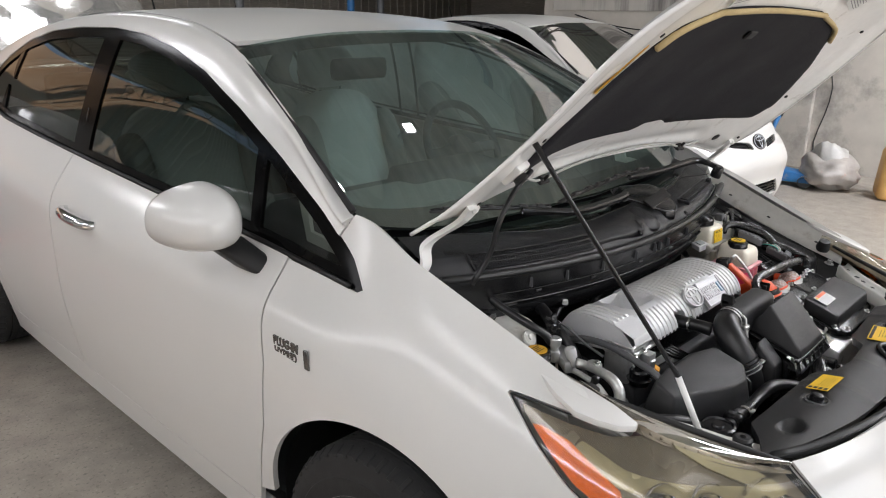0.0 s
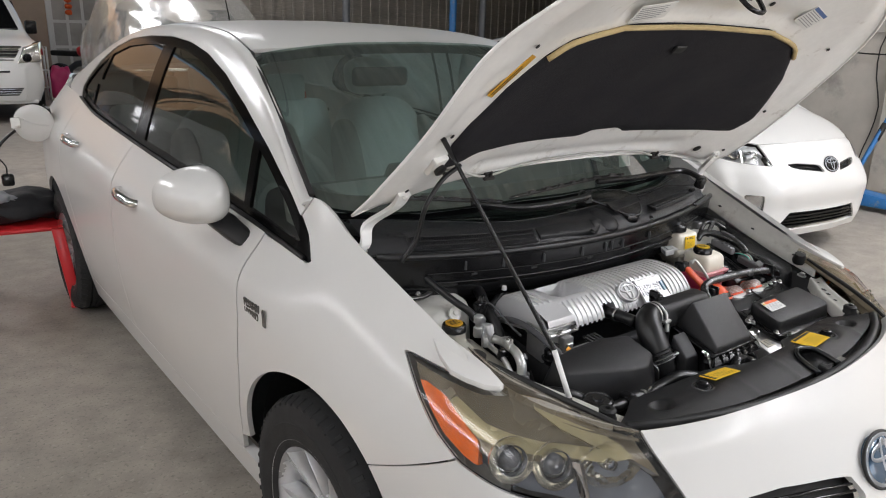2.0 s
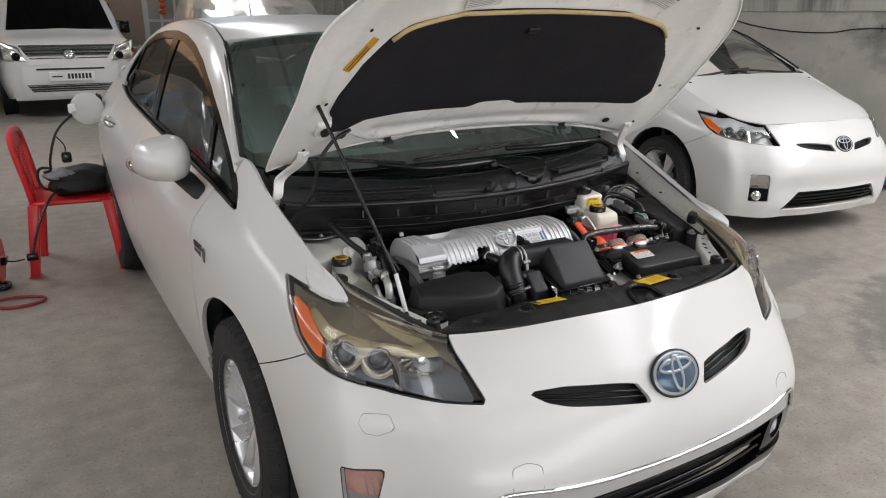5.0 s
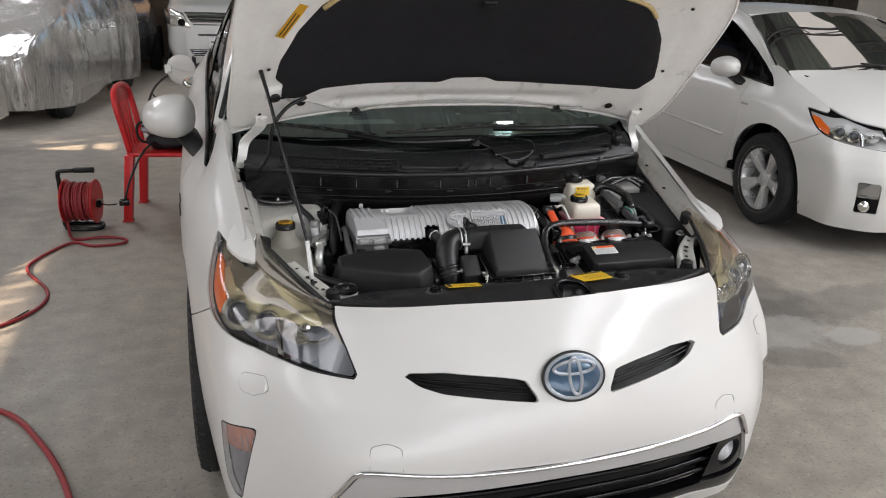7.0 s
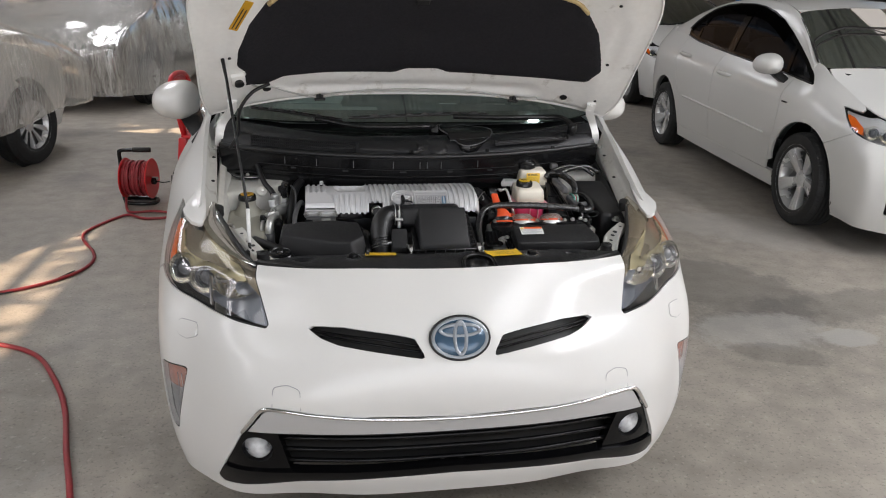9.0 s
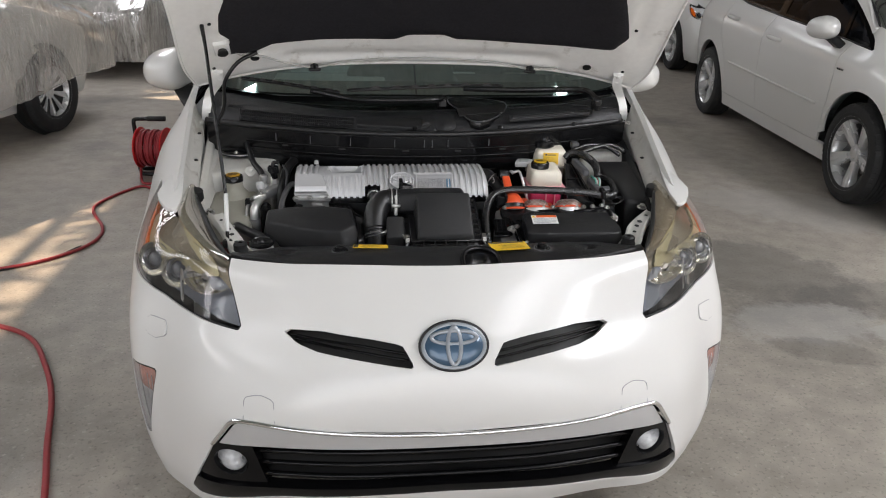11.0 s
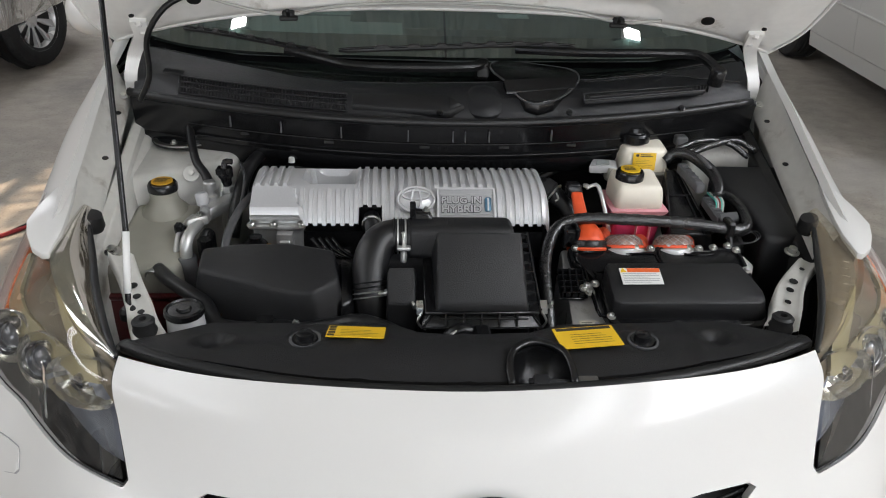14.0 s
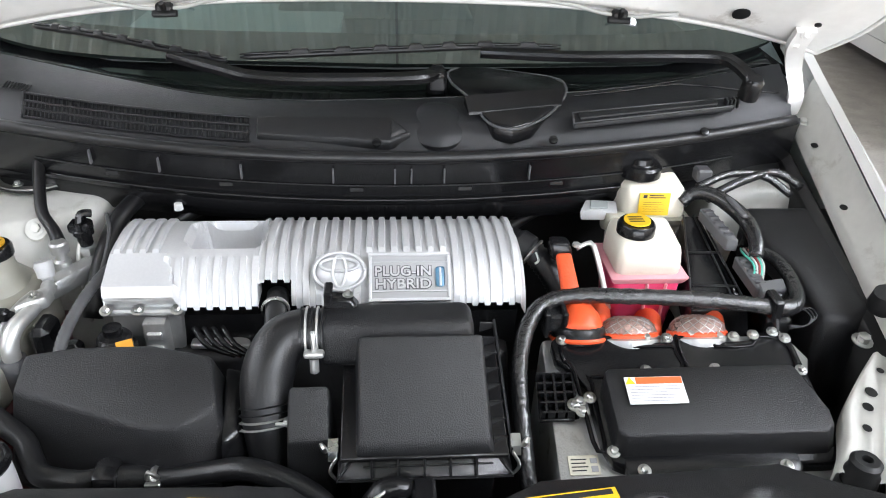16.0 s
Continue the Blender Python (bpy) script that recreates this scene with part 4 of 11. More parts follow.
OLD_MOUTH = [(-0.3, 0.345), (0.36, 0.352), (0.475, 0.225), (-0.3, 0.222)]
OLD_FOG = [(0.585, 0.475), (0.675, 0.475), (0.672, 0.285), (0.575, 0.29)]
WINDOW = [(1.035, 0.936), (1.10, 0.995), (1.22, 1.068), (1.40, 1.158), (1.60, 1.247), (1.80, 1.322), (2.0, 1.375), (2.2, 1.405), (2.42, 1.418), (2.7, 1.413), (2.95, 1.395), (3.17, 1.353), (3.35, 1.29), (3.48, 1.215), (3.545, 1.15), (3.50, 1.105), (3.15, 1.062), (2.55, 1.024), (1.9, 0.988), (1.4, 0.962), (1.15, 0.944)]


def seam(V):
    q = qz(V)[:, 0]
    return np.where(q > 1.238, V[:, 2] - (0.724 - 0.395 * (q - 1.24)), -1.0)


def arch(V, y0, r=0.378, z0=0.325):
    return r - np.hypot(V[:, 1] - y0, V[:, 2] - z0)


def steps(pairs):
    a = np.array(pairs)
    return lambda t: np.interp(t, a[:, 0], a[:, 1])


door_front = steps([(0.17, 1.42), (0.286, 1.395), (0.36, 1.366), (0.573, 1.289), (0.737, 1.266), (0.85, 1.278), (0.96, 1.292)])
door_mid = steps([(0.17, 2.50), (0.4, 2.47), (0.7, 2.455), (1.05, 2.488)])
door_rear = steps([(0.17, 3.10), (0.45, 3.17), (0.6, 3.21), (0.8, 3.36), (1.1, 3.46)])
belt_line = steps([(0.9, 0.925), (1.035, 0.936), (1.15, 0.944), (1.4, 0.962), (1.9, 0.988), (2.55, 1.024), (3.15, 1.062), (3.5, 1.105), (4.4, 1.14)])
belt_x = steps([(1.035, 0.770), (1.16, 0.768), (1.37, 0.763), (1.6, 0.759), (2.4, 0.757), (2.8, 0.753), (3.2, 0.743), (3.5, 0.722)])
shield_edge = lambda V: np.where(V[:, 1] < 1.80, 0.700 - 0.2096 * (V[:, 1] - 1.165), 0.0)
ditch = steps([(1.70, 0.592), (1.79, 0.574), (2.0, 0.553), (2.4, 0.536), (3.0, 0.52), (3.6, 0.50), (4.3, 0.47)])


def inside(proj, poly, inset=0.0):
    return lambda V: sdpoly(proj(V), poly) + inset


def outside(proj, poly, gap=0.0):
    return lambda V: gap - sdpoly(proj(V), poly)


SECT = lower_body()
MIRROR = np.array((-1.0, 1, 1))
FRONT = sheet([np.array(s) * MIRROR for s in SECT[9:0:-1]] + [np.array(s) for s in SECT[:10]], 14, 9)
SIDE = sheet(SECT[5:], 10, 9)
CABIN = sheet([[(0.774, 1.035, 0.924), (0.758, 1.035, 0.951), (0.742, 1.035, 0.978), (0.726, 1.035, 1.005), (0.7095, 1.035, 1.032), (0.4, 1.035, 1.05), (0, 1.035, 1.06)],
               [(0.7695, 1.16, 0.945), (0.757, 1.16, 0.979), (0.743, 1.16, 1.014), (0.727, 1.16, 1.052), (0.709, 1.16, 1.084), (0.4, 1.16, 1.14), (0, 1.16, 1.15)],
               [(0.763, 1.37, 0.958), (0.744, 1.37, 1.025), (0.722, 1.37, 1.10), (0.693, 1.37, 1.175), (0.655, 1.37, 1.215), (0.4, 1.37, 1.26), (0, 1.37, 1.27)]] + upper_body(), 8, 8)


def emblem(parent, c, way, w, h, enamel):
    """An oval badge of crossed rings."""
    base = aim(c, way)
    turn = Matrix(((1, 0, 0), (0, way[2] * 0 + 1, 0), (0, 0, 1))).to_4x4()
    e = part("emblem", lathe_bm([(0, 0.010), (0.55, 0.0085), (0.9, 0.004), (0.97, 0.0), (0.97, -0.012)], 40, base @ Matrix.Diagonal((w, h, 1, 1))), enamel, parent)

    def ring(rx, ry, cx, cy, r, z=0.009):
        a = np.linspace(0, 2 * math.pi, 41)
        bm = tube_bm([base @ Vector((cx + rx * math.cos(t), cy + ry * math.sin(t), z)) for t in a], r, 6, 1)
        return bm
    
    def band(rx, ry, cy, wd, z):
        """A flat oval band with a slightly raised middle."""
        a = np.linspace(0, 2 * math.pi, 49)
        g = np.array([[tuple(base @ Vector(((rx - wd * k) * math.cos(t), cy + (ry - wd * k) * math.sin(t), z + 0.0018 * (1 - (2 * k - 1) ** 2)))) for k in (0, 0.15, 0.5, 0.85, 1)] for t in a])
        V, F = grid_mesh(g)
        return V, F
    for nm, args in (("emblem_rim", (w * 1.0, h * 1.0, 0, w * 0.15, 0.0035)), ("emblem_ring", (w * 0.74, h * 0.36, h * 0.36, w * 0.125, 0.0088)), ("emblem_ring", (w * 0.26, h * 0.86, 0, w * 0.125, 0.0098))):
        V, F = band(*args)
        raw(nm, V, F, EMBLEM, e)
    part("emblem_edge", join(ring(w * 1.02, h * 1.02, 0, 0, 0.004, 0.001)), SEAL, e)
    return e


def lamp_unit(parent, s, lens_mat, bezel_mat, floor_mat):
    """A headlight: moulded housing, two round projectors, a high beam bowl, amber side part and the lens over all."""
    G = FRONT[:, :, :]
    side = (lambda V: -s * V[:, 0])
    ins = inside(qz, LAMP_EDGE, 0.004)
    lens = panel("headlight", G, [side, ins], lens_mat, parent, "clear curved headlight lens", 0.0)
    lens.visible_shadow = False
    V, F = grid_mesh(G)
    # housing behind the lens, stepped in
    panel("housing", G, [side, inside(qz, LAMP_EDGE, 0.006), lambda V: sdpoly(qz(V), [(0.5, 0.6), (1.6, 0.6), (1.6, 0.80), (1.24, 0.745), (1.0, 0.742), (0.8, 0.752), (0.66, 0.70)])], floor_mat, lens, "", 0.0, lift=-0.055)
    panel("bezel", G, [side, inside(qz, LAMP_EDGE, 0.006), lambda V: -sdpoly(qz(V), [(0.5, 0.6), (1.6, 0.6), (1.6, 0.80), (1.24, 0.745), (1.0, 0.742), (0.8, 0.752), (0.66, 0.70)])], bezel_mat, lens, "", 0.03, lift=-0.022)
    panel("light_bar", G, [side, inside(qz, [(1.30, 0.802), (1.20, 0.768), (1.04, 0.752), (0.86, 0.744), (0.79, 0.752), (0.86, 0.766), (1.02, 0.772), (1.18, 0.792), (1.27, 0.818)])], LIGHTBAR if bezel_mat is GOLDBEZEL else bezel_mat, lens, "", 0.01, lift=-0.016)
    if bezel_mat is GOLDBEZEL:
        panel("light_bar", G, [side, inside(qz, [(0.79, 0.752), (0.86, 0.762), (0.98, 0.790), (1.06, 0.820), (1.04, 0.830), (0.95, 0.806), (0.83, 0.774)])], LIGHTBAR, lens, "", 0.008, lift=-0.015)
    panel("side_reflector", G, [side, inside(qz, [(1.39, 0.826), (1.34, 0.780), (1.30, 0.753), (1.235, 0.730), (1.195, 0.722), (1.20, 0.764), (1.30, 0.812)])], AMBER, lens, "amber side reflector", 0.02, lift=-0.014)
    panel("seal", G, [side, inside(qz, LAMP_EDGE, -0.002), lambda V: -sdpoly(qz(V), LAMP_EDGE) - 0.0005], SEAL, lens, "", 0.0, lift=-0.004)
    for (px, py, pz), r in (((0.712, 0.394, 0.737), 0.0285), ((0.647, 0.346, 0.727), 0.0295)):
        w = Vector((s * 0.36, -0.88, 0.30))
        b = aim((s * px, py, pz), w)
        part("projector_bowl", lathe_bm([(r * 1.50, 0.004), (r * 1.52, 0.0), (r * 1.46, -0.008), (r * 1.25, -0.020), (r * 0.95, -0.026)], 40, b), CREAM, lens, "bright bowl round the projector")
        part("projector_barrel", lathe_bm([(r * 1.0, -0.05), (r * 1.02, -0.02), (r * 0.98, -0.002)], 32, b), CREAM, lens)
        part("projector_ring", lathe_bm([(r * 1.0, -0.02), (r * 1.04, 0.004), (r * 0.98, 0.010), (r * 0.88, 0.006), (r * 0.82, -0.004)], 32, b), CHROME, lens)
        part("projector_lens", lathe_bm([(0, 0.010), (r * 0.4, 0.008), (r * 0.68, 0.001), (r * 0.83, -0.010)], 32, b), PROJECTOR, lens)
    # high-beam bowl with a faceted face
    hb = aim((s * 0.564, 0.288, 0.730), (s * 0.30, -0.92, 0.26))
    bowl = []
    for r, z in ((0.052, 0.004), (0.049, -0.008), (0.040, -0.022), (0.028, -0.032), (0.014, -0.038), (0.004, -0.040)):
        bowl.append([tuple(hb @ Vector((r * math.cos(a) * 1.22, r * math.sin(a) * 0.80, z - 0.0022 * (k % 2)))) for k, a in enumerate(np.linspace(0, 2 * math.pi, 29))])
    V, F = grid_mesh(np.array(bowl))
    raw("high_beam_bowl", V, F, CREAM, lens, "bright faceted high-beam bowl", smooth=False)
    part("bulb_shade", lathe_bm([(0, 0.016), (0.010, 0.014), (0.014, 0.0), (0.014, -0.02)], 20, aim((s * 0.566, 0.292, 0.731), (s * 0.3, -0.92, 0.2))), CHROME, lens)
    part("divider", slab_bm([(s * 0.628, 0.285, 0.672), (s * 0.634, 0.291, 0.672), (s * 0.634, 0.32, 0.745), (s * 0.628, 0.314, 0.745)], [(s * 0.622, 0.275, 0.672), (s * 0.627, 0.279, 0.672), (s * 0.627, 0.308, 0.745), (s * 0.622, 0.302, 0.745)], 0.001, 1), CHROME, lens)
    return lens


FRONT_PTS = FRONT.reshape(-1, 3)
FRONT_NRM = normals(*grid_mesh(FRONT))
if FRONT_NRM[:, 1].sum() > 0:
    FRONT_NRM = -FRONT_NRM


def on_front(x, z, out=0.0):
    """The place on the bumper's skin at this x and z, out metres proud of it."""
    d = (FRONT_PTS[:, 0] - x) ** 2 + (FRONT_PTS[:, 2] - z) ** 2
    i = np.argsort(d)[:6]
    A = np.stack([FRONT_PTS[i, 0] - x, FRONT_PTS[i, 2] - z, np.ones(6)], 1)
    y = float(np.linalg.lstsq(A, FRONT_PTS[i, 1], rcond=None)[0][2])
    n = FRONT_NRM[i[:4]].mean(0)
    n = n / np.linalg.norm(n)
    return np.array((x, y, z)) + n * out


def front_bumper(parent, style):
    base = [seam, lambda V: np.minimum(V[:, 2] - 0.826, V[:, 1] - 0.46), lambda V: arch(V, 0.93), outside(qz, LAMP_EDGE, 0.0035), outside(xz, UPPER_SLOT)]
    cuts = base + ([outside(xz, LOWER_MOUTH), outside(qz, SIGNAL, 0.001)] if style == "late" else [outside(xz, OLD_MOUTH), outside(xz, OLD_FOG)])
    V, F = grid_mesh(FRONT)
    for cnd in cuts:
        V, F = cut(V, F, cnd(V))
    whole, *rest = islands(F)
    b = panel("front_bumper", only(V, whole), [], PAINT, parent, "white bumper cover", 0.014)
    for piece in rest:
        if len(piece) > 12:
            panel("bumper_lip", only(V, piece), [], PAINT, b, "", 0.014)
    for s in (-1, 1):
        half = lambda V: -s * V[:, 0]
        panel("upper_grille", FRONT, [half, inside(xz, UPPER_SLOT, -0.006)], SEAL, b, "", 0.0, lift=-0.032)
        for k in (0.34, 0.7):
            lo = np.array([(0.075, 0.613), (0.16, 0.627), (0.30, 0.642), (0.39, 0.665)])
            part("grille_bar", tube_bm([on_front(s * x, float(np.interp(x, [0.08, 0.2, 0.38], [0.617 + 0.034 * k, 0.632 + 0.032 * k, 0.655 + 0.014 * k])), -0.012) for x in np.linspace(0.096 + 0.01 * k, 0.352 + 0.016 * k, 9)], 0.0032, 6, 2), PIANO, b)
    if style == "late":
        panel("garnish", FRONT, [inside(xz, LOWER_MOUTH, 0.010), lambda V: 0.402 - V[:, 2]], GARNISH, b, "silver lower bumper garnish", 0.010, lift=-0.003)
        half_edge = [(0.548, 0.400), (0.522, 0.441), (0.497, 0.476), (0.468, 0.484), (0.36, 0.4745), (0.25, 0.4630), (0.12, 0.4565), (0.0, 0.4550)]
        rim_line = [(-x, z) for x, z in half_edge] + half_edge[-2::-1]
        part("chrome_strip", tube_bm([on_front(x, z, 0.002) for x, z in rim_line], 0.0058, 8, 5), CHROME, b, "chrome strip")
        panel("grille_backing", FRONT, [inside(xz, LOWER_MOUTH, -0.004), lambda V: V[:, 2] - 0.405], SEAL, b, "", 0.0, lift=-0.06)
        panel("lower_trim", FRONT, [inside(xz, LOWER_MOUTH, 0.0005), lambda V: V[:, 2] - (0.284 - 0.03 * np.abs(V[:, 0]))], PIANO, b, "gloss black lower trim", 0.03, lift=-0.002)
        for zc in (0.372, 0.338, 0.303):
            part("grille_bar", tube_bm([on_front(x, zc, -0.020) for x in np.linspace(-0.455, 0.455, 25)], 0.0062, 8, 1), PIANO, b)
        for s in (-1, 1):
            half = lambda V: -s * V[:, 0]
            panel("fog_surround", FRONT, [half, inside(xz, LOWER_MOUTH, 0.0005), lambda V: V[:, 2] - 0.401, lambda V: 0.268 - V[:, 2], lambda V: 0.448 + (V[:, 2] - 0.34) * 0.25 - np.abs(V[:, 0]), lambda V: 0.040 - np.hypot((np.abs(V[:, 0]) - 0.517) / 1.05, V[:, 2] - 0.338)], PIANO, b, "", 0.03, lift=-0.010)
            m = aim((s * 0.517, 0.112, 0.338), (s * 0.28, -0.95, 0.1))
            fog = part("fog_lamp", lathe_bm([(0, 0.010), (0.018, 0.008), (0.032, 0.0), (0.037, -0.008), (0.037, -0.03)], 30, m), FROST, b, "frosted round fog lamp")
            fog.visible_shadow = False
            part("fog_bowl", lathe_bm([(0.036, -0.004), (0.028, -0.016), (0.012, -0.024), (0, -0.025)], 30, m), REFLECT, fog)
            sig = panel("turn_signal", FRONT, [half, inside(qz, SIGNAL, 0.002)], SIGLENS, b, "clear turn signal lens over an orange bulb", 0.0, lift=-0.002)
            sig.visible_shadow = False
            panel("signal_reflector", FRONT, [half, inside(qz, SIGNAL, 0.0)], SIGBOWL, sig, "", 0.0, lift=-0.016)
            panel("signal_seal", FRONT, [half, inside(qz, SIGNAL, -0.001), lambda V: -sdpoly(qz(V), SIGNAL) - 0.003], SEAL, sig, "", 0.0, lift=-0.001)
            panel("bulb_bowl", FRONT, [half, inside(qz, SIGNAL, 0.004), lambda V: 0.447 - V[:, 2]], PINKBOWL, sig, "pinkish amber upper bowl", 0.0, lift=-0.012)
            part("bulb", lathe_bm([(0, 0.014), (0.010, 0.010), (0.013, -0.002), (0.010, -0.014), (0, -0.016)], 16, pose(s * 0.722, 0.296, 0.480)), AMBER, sig, "orange bulb")
            for k in range(6):
                xa = 0.665 + k * 0.012
                part("lens_rib", tube_bm([on_front(s * (xa + 0.01 * u), 0.36 + 0.135 * u, -0.010) for u in (0.05, 0.35, 0.65, 0.95)], 0.0011, 5, 2), SIGBOWL, sig)
            # tow eye cover, drawn by its joint, and the washer nozzle cover
            arc = [(0.398, 0.486)] + [(0.398 + 0.012 * (1 - math.cos(t)), 0.523 + 0.017 * math.sin(t)) for t in (0.3, 0.9, 1.5)] + [(0.43, 0.545)] + [(0.466 - 0.012 * (1 - math.cos(t)), 0.523 + 0.017 * math.sin(t)) for t in (1.5, 0.9, 0.3)] + [(0.468, 0.490)]
            part("tow_cover_joint", tube_bm([on_front(s * x, z, 0.0003) for x, z in arc], 0.0011, 5, 4), GREYINK, b)
            noz = [(1.015, 0.628), (0.925, 0.630), (0.90, 0.604), (0.955, 0.588), (1.0, 0.592), (1.02, 0.61)]
            panel("washer_cover", FRONT, [half, inside(qz, noz, 0.0)], PAINT, b, "", 0.006, lift=0.0022)
            panel("washer_joint", FRONT, [half, inside(qz, noz, -0.0016)], GREYINK, b, "", 0.0, lift=0.0004)
    else:
        panel("grille_backing", FRONT, [inside(xz, OLD_MOUTH, -0.004)], SEAL, b, "", 0.0, lift=-0.06)
        for zc in (0.245, 0.27, 0.295, 0.32):
            panel("grille_bar", FRONT, [inside(xz, OLD_MOUTH, 0.0), lambda V: np.abs(V[:, 2] - zc) - 0.006], PIANO, b, "", 0.02, lift=-0.012)
        for s in (-1, 1):
            half = lambda V: -s * V[:, 0]
            panel("fog_surround", FRONT, [half, inside(xz, OLD_FOG, 0.0), lambda V: V[:, 2] - 0.378], PIANO, b, "", 0.03, lift=-0.014)
            sg = panel("turn_signal", FRONT, [half, inside(xz, OLD_FOG, 0.003), lambda V: 0.383 - V[:, 2]], SIGLENS, b, "clear turn signal", 0.02, lift=-0.005)
            panel("signal_reflector", FRONT, [half, inside(xz, OLD_FOG, 0.0), lambda V: 0.38 - V[:, 2]], REFLECT, sg, "", 0.0, lift=-0.03)
            part("fog_lamp", lathe_bm([(0, 0.012), (0.02, 0.008), (0.036, -0.004), (0.04, -0.02)], 24, aim((s * 0.625, 0.162, 0.33), (s * 0.4, -0.9, 0.05))), REFLECT, b, "round fog lamp")
    emblem(b, (0, 0.049, 0.660), (0, -1, 0.50), 0.074, 0.053, BLUE if style == "late" else PIANO)
    return b


def door_handle(parent, s, y, z, x, plain):
    """A pull handle over a shallow round recess."""
    grip = part("handle", tube_bm([(s * (x - 0.004), y - 0.105, z - 0.004), (s * (x + 0.022), y - 0.085, z), (s * (x + 0.032), y, z + 0.006), (s * (x + 0.022), y + 0.085, z + 0.008), (s * (x - 0.004), y + 0.105, z + 0.008)], (0.012, 0.016, 0.018, 0.016, 0.012), 10, 5), PAINT if plain else CHROME, parent, "white handle" if plain else "chrome handle")


def mirror_unit(parent, s, house=None):
    """A door mirror: rounded shell with a flat rear, black foot and glass."""
    bm = bmesh.new()
    bmesh.ops.create_uvsphere(bm, u_segments=40, v_segments=24, radius=1)
    for v in bm.verts:
        x, y, z = v.co
        e = 0.80
        x, z = math.copysign(abs(x) ** e, x), math.copysign(abs(z) ** e, z)
        y = y if y < 0 else y * 0.22
        X, Y, Z = x * 0.090, y * 0.165, z * 0.075
        Z *= 1 - 0.16 * (x + 0.2)           # lower at the outer end
        v.co = (s * (0.888 + X), 1.515 + Y + 0.20 * X * 0.6, 1.028 + Z - 0.04 * X)
    if s < 0:
        bmesh.ops.reverse_faces(bm, faces=bm.faces[:])
    shell = part("side_mirror", bm, PAINT, parent, "white door mirror shell", sharp=60)
    part("mirror_glass", lathe_bm([(0, 0.002), (0.92, 0.001), (1.0, -0.003)], 36, pose(s * 0.888, 1.549, 1.028, -90, 0, 0) @ Matrix.Diagonal((0.082, 0.062, 1, 1))), CHROME, shell)
    part("mirror_foot", slab_bm([(s * 0.772, 1.33, 0.936), (s * 0.815, 1.345, 0.905), (s * 0.815, 1.43, 0.905), (s * 0.772, 1.44, 0.945)],
                                [(s * 0.80, 1.425, 0.985), (s * 0.875, 1.43, 0.972), (s * 0.875, 1.525, 0.972), (s * 0.80, 1.53, 0.985)], 0.012, 3), PLASTIC, shell, "black plastic mirror foot")
    return shell


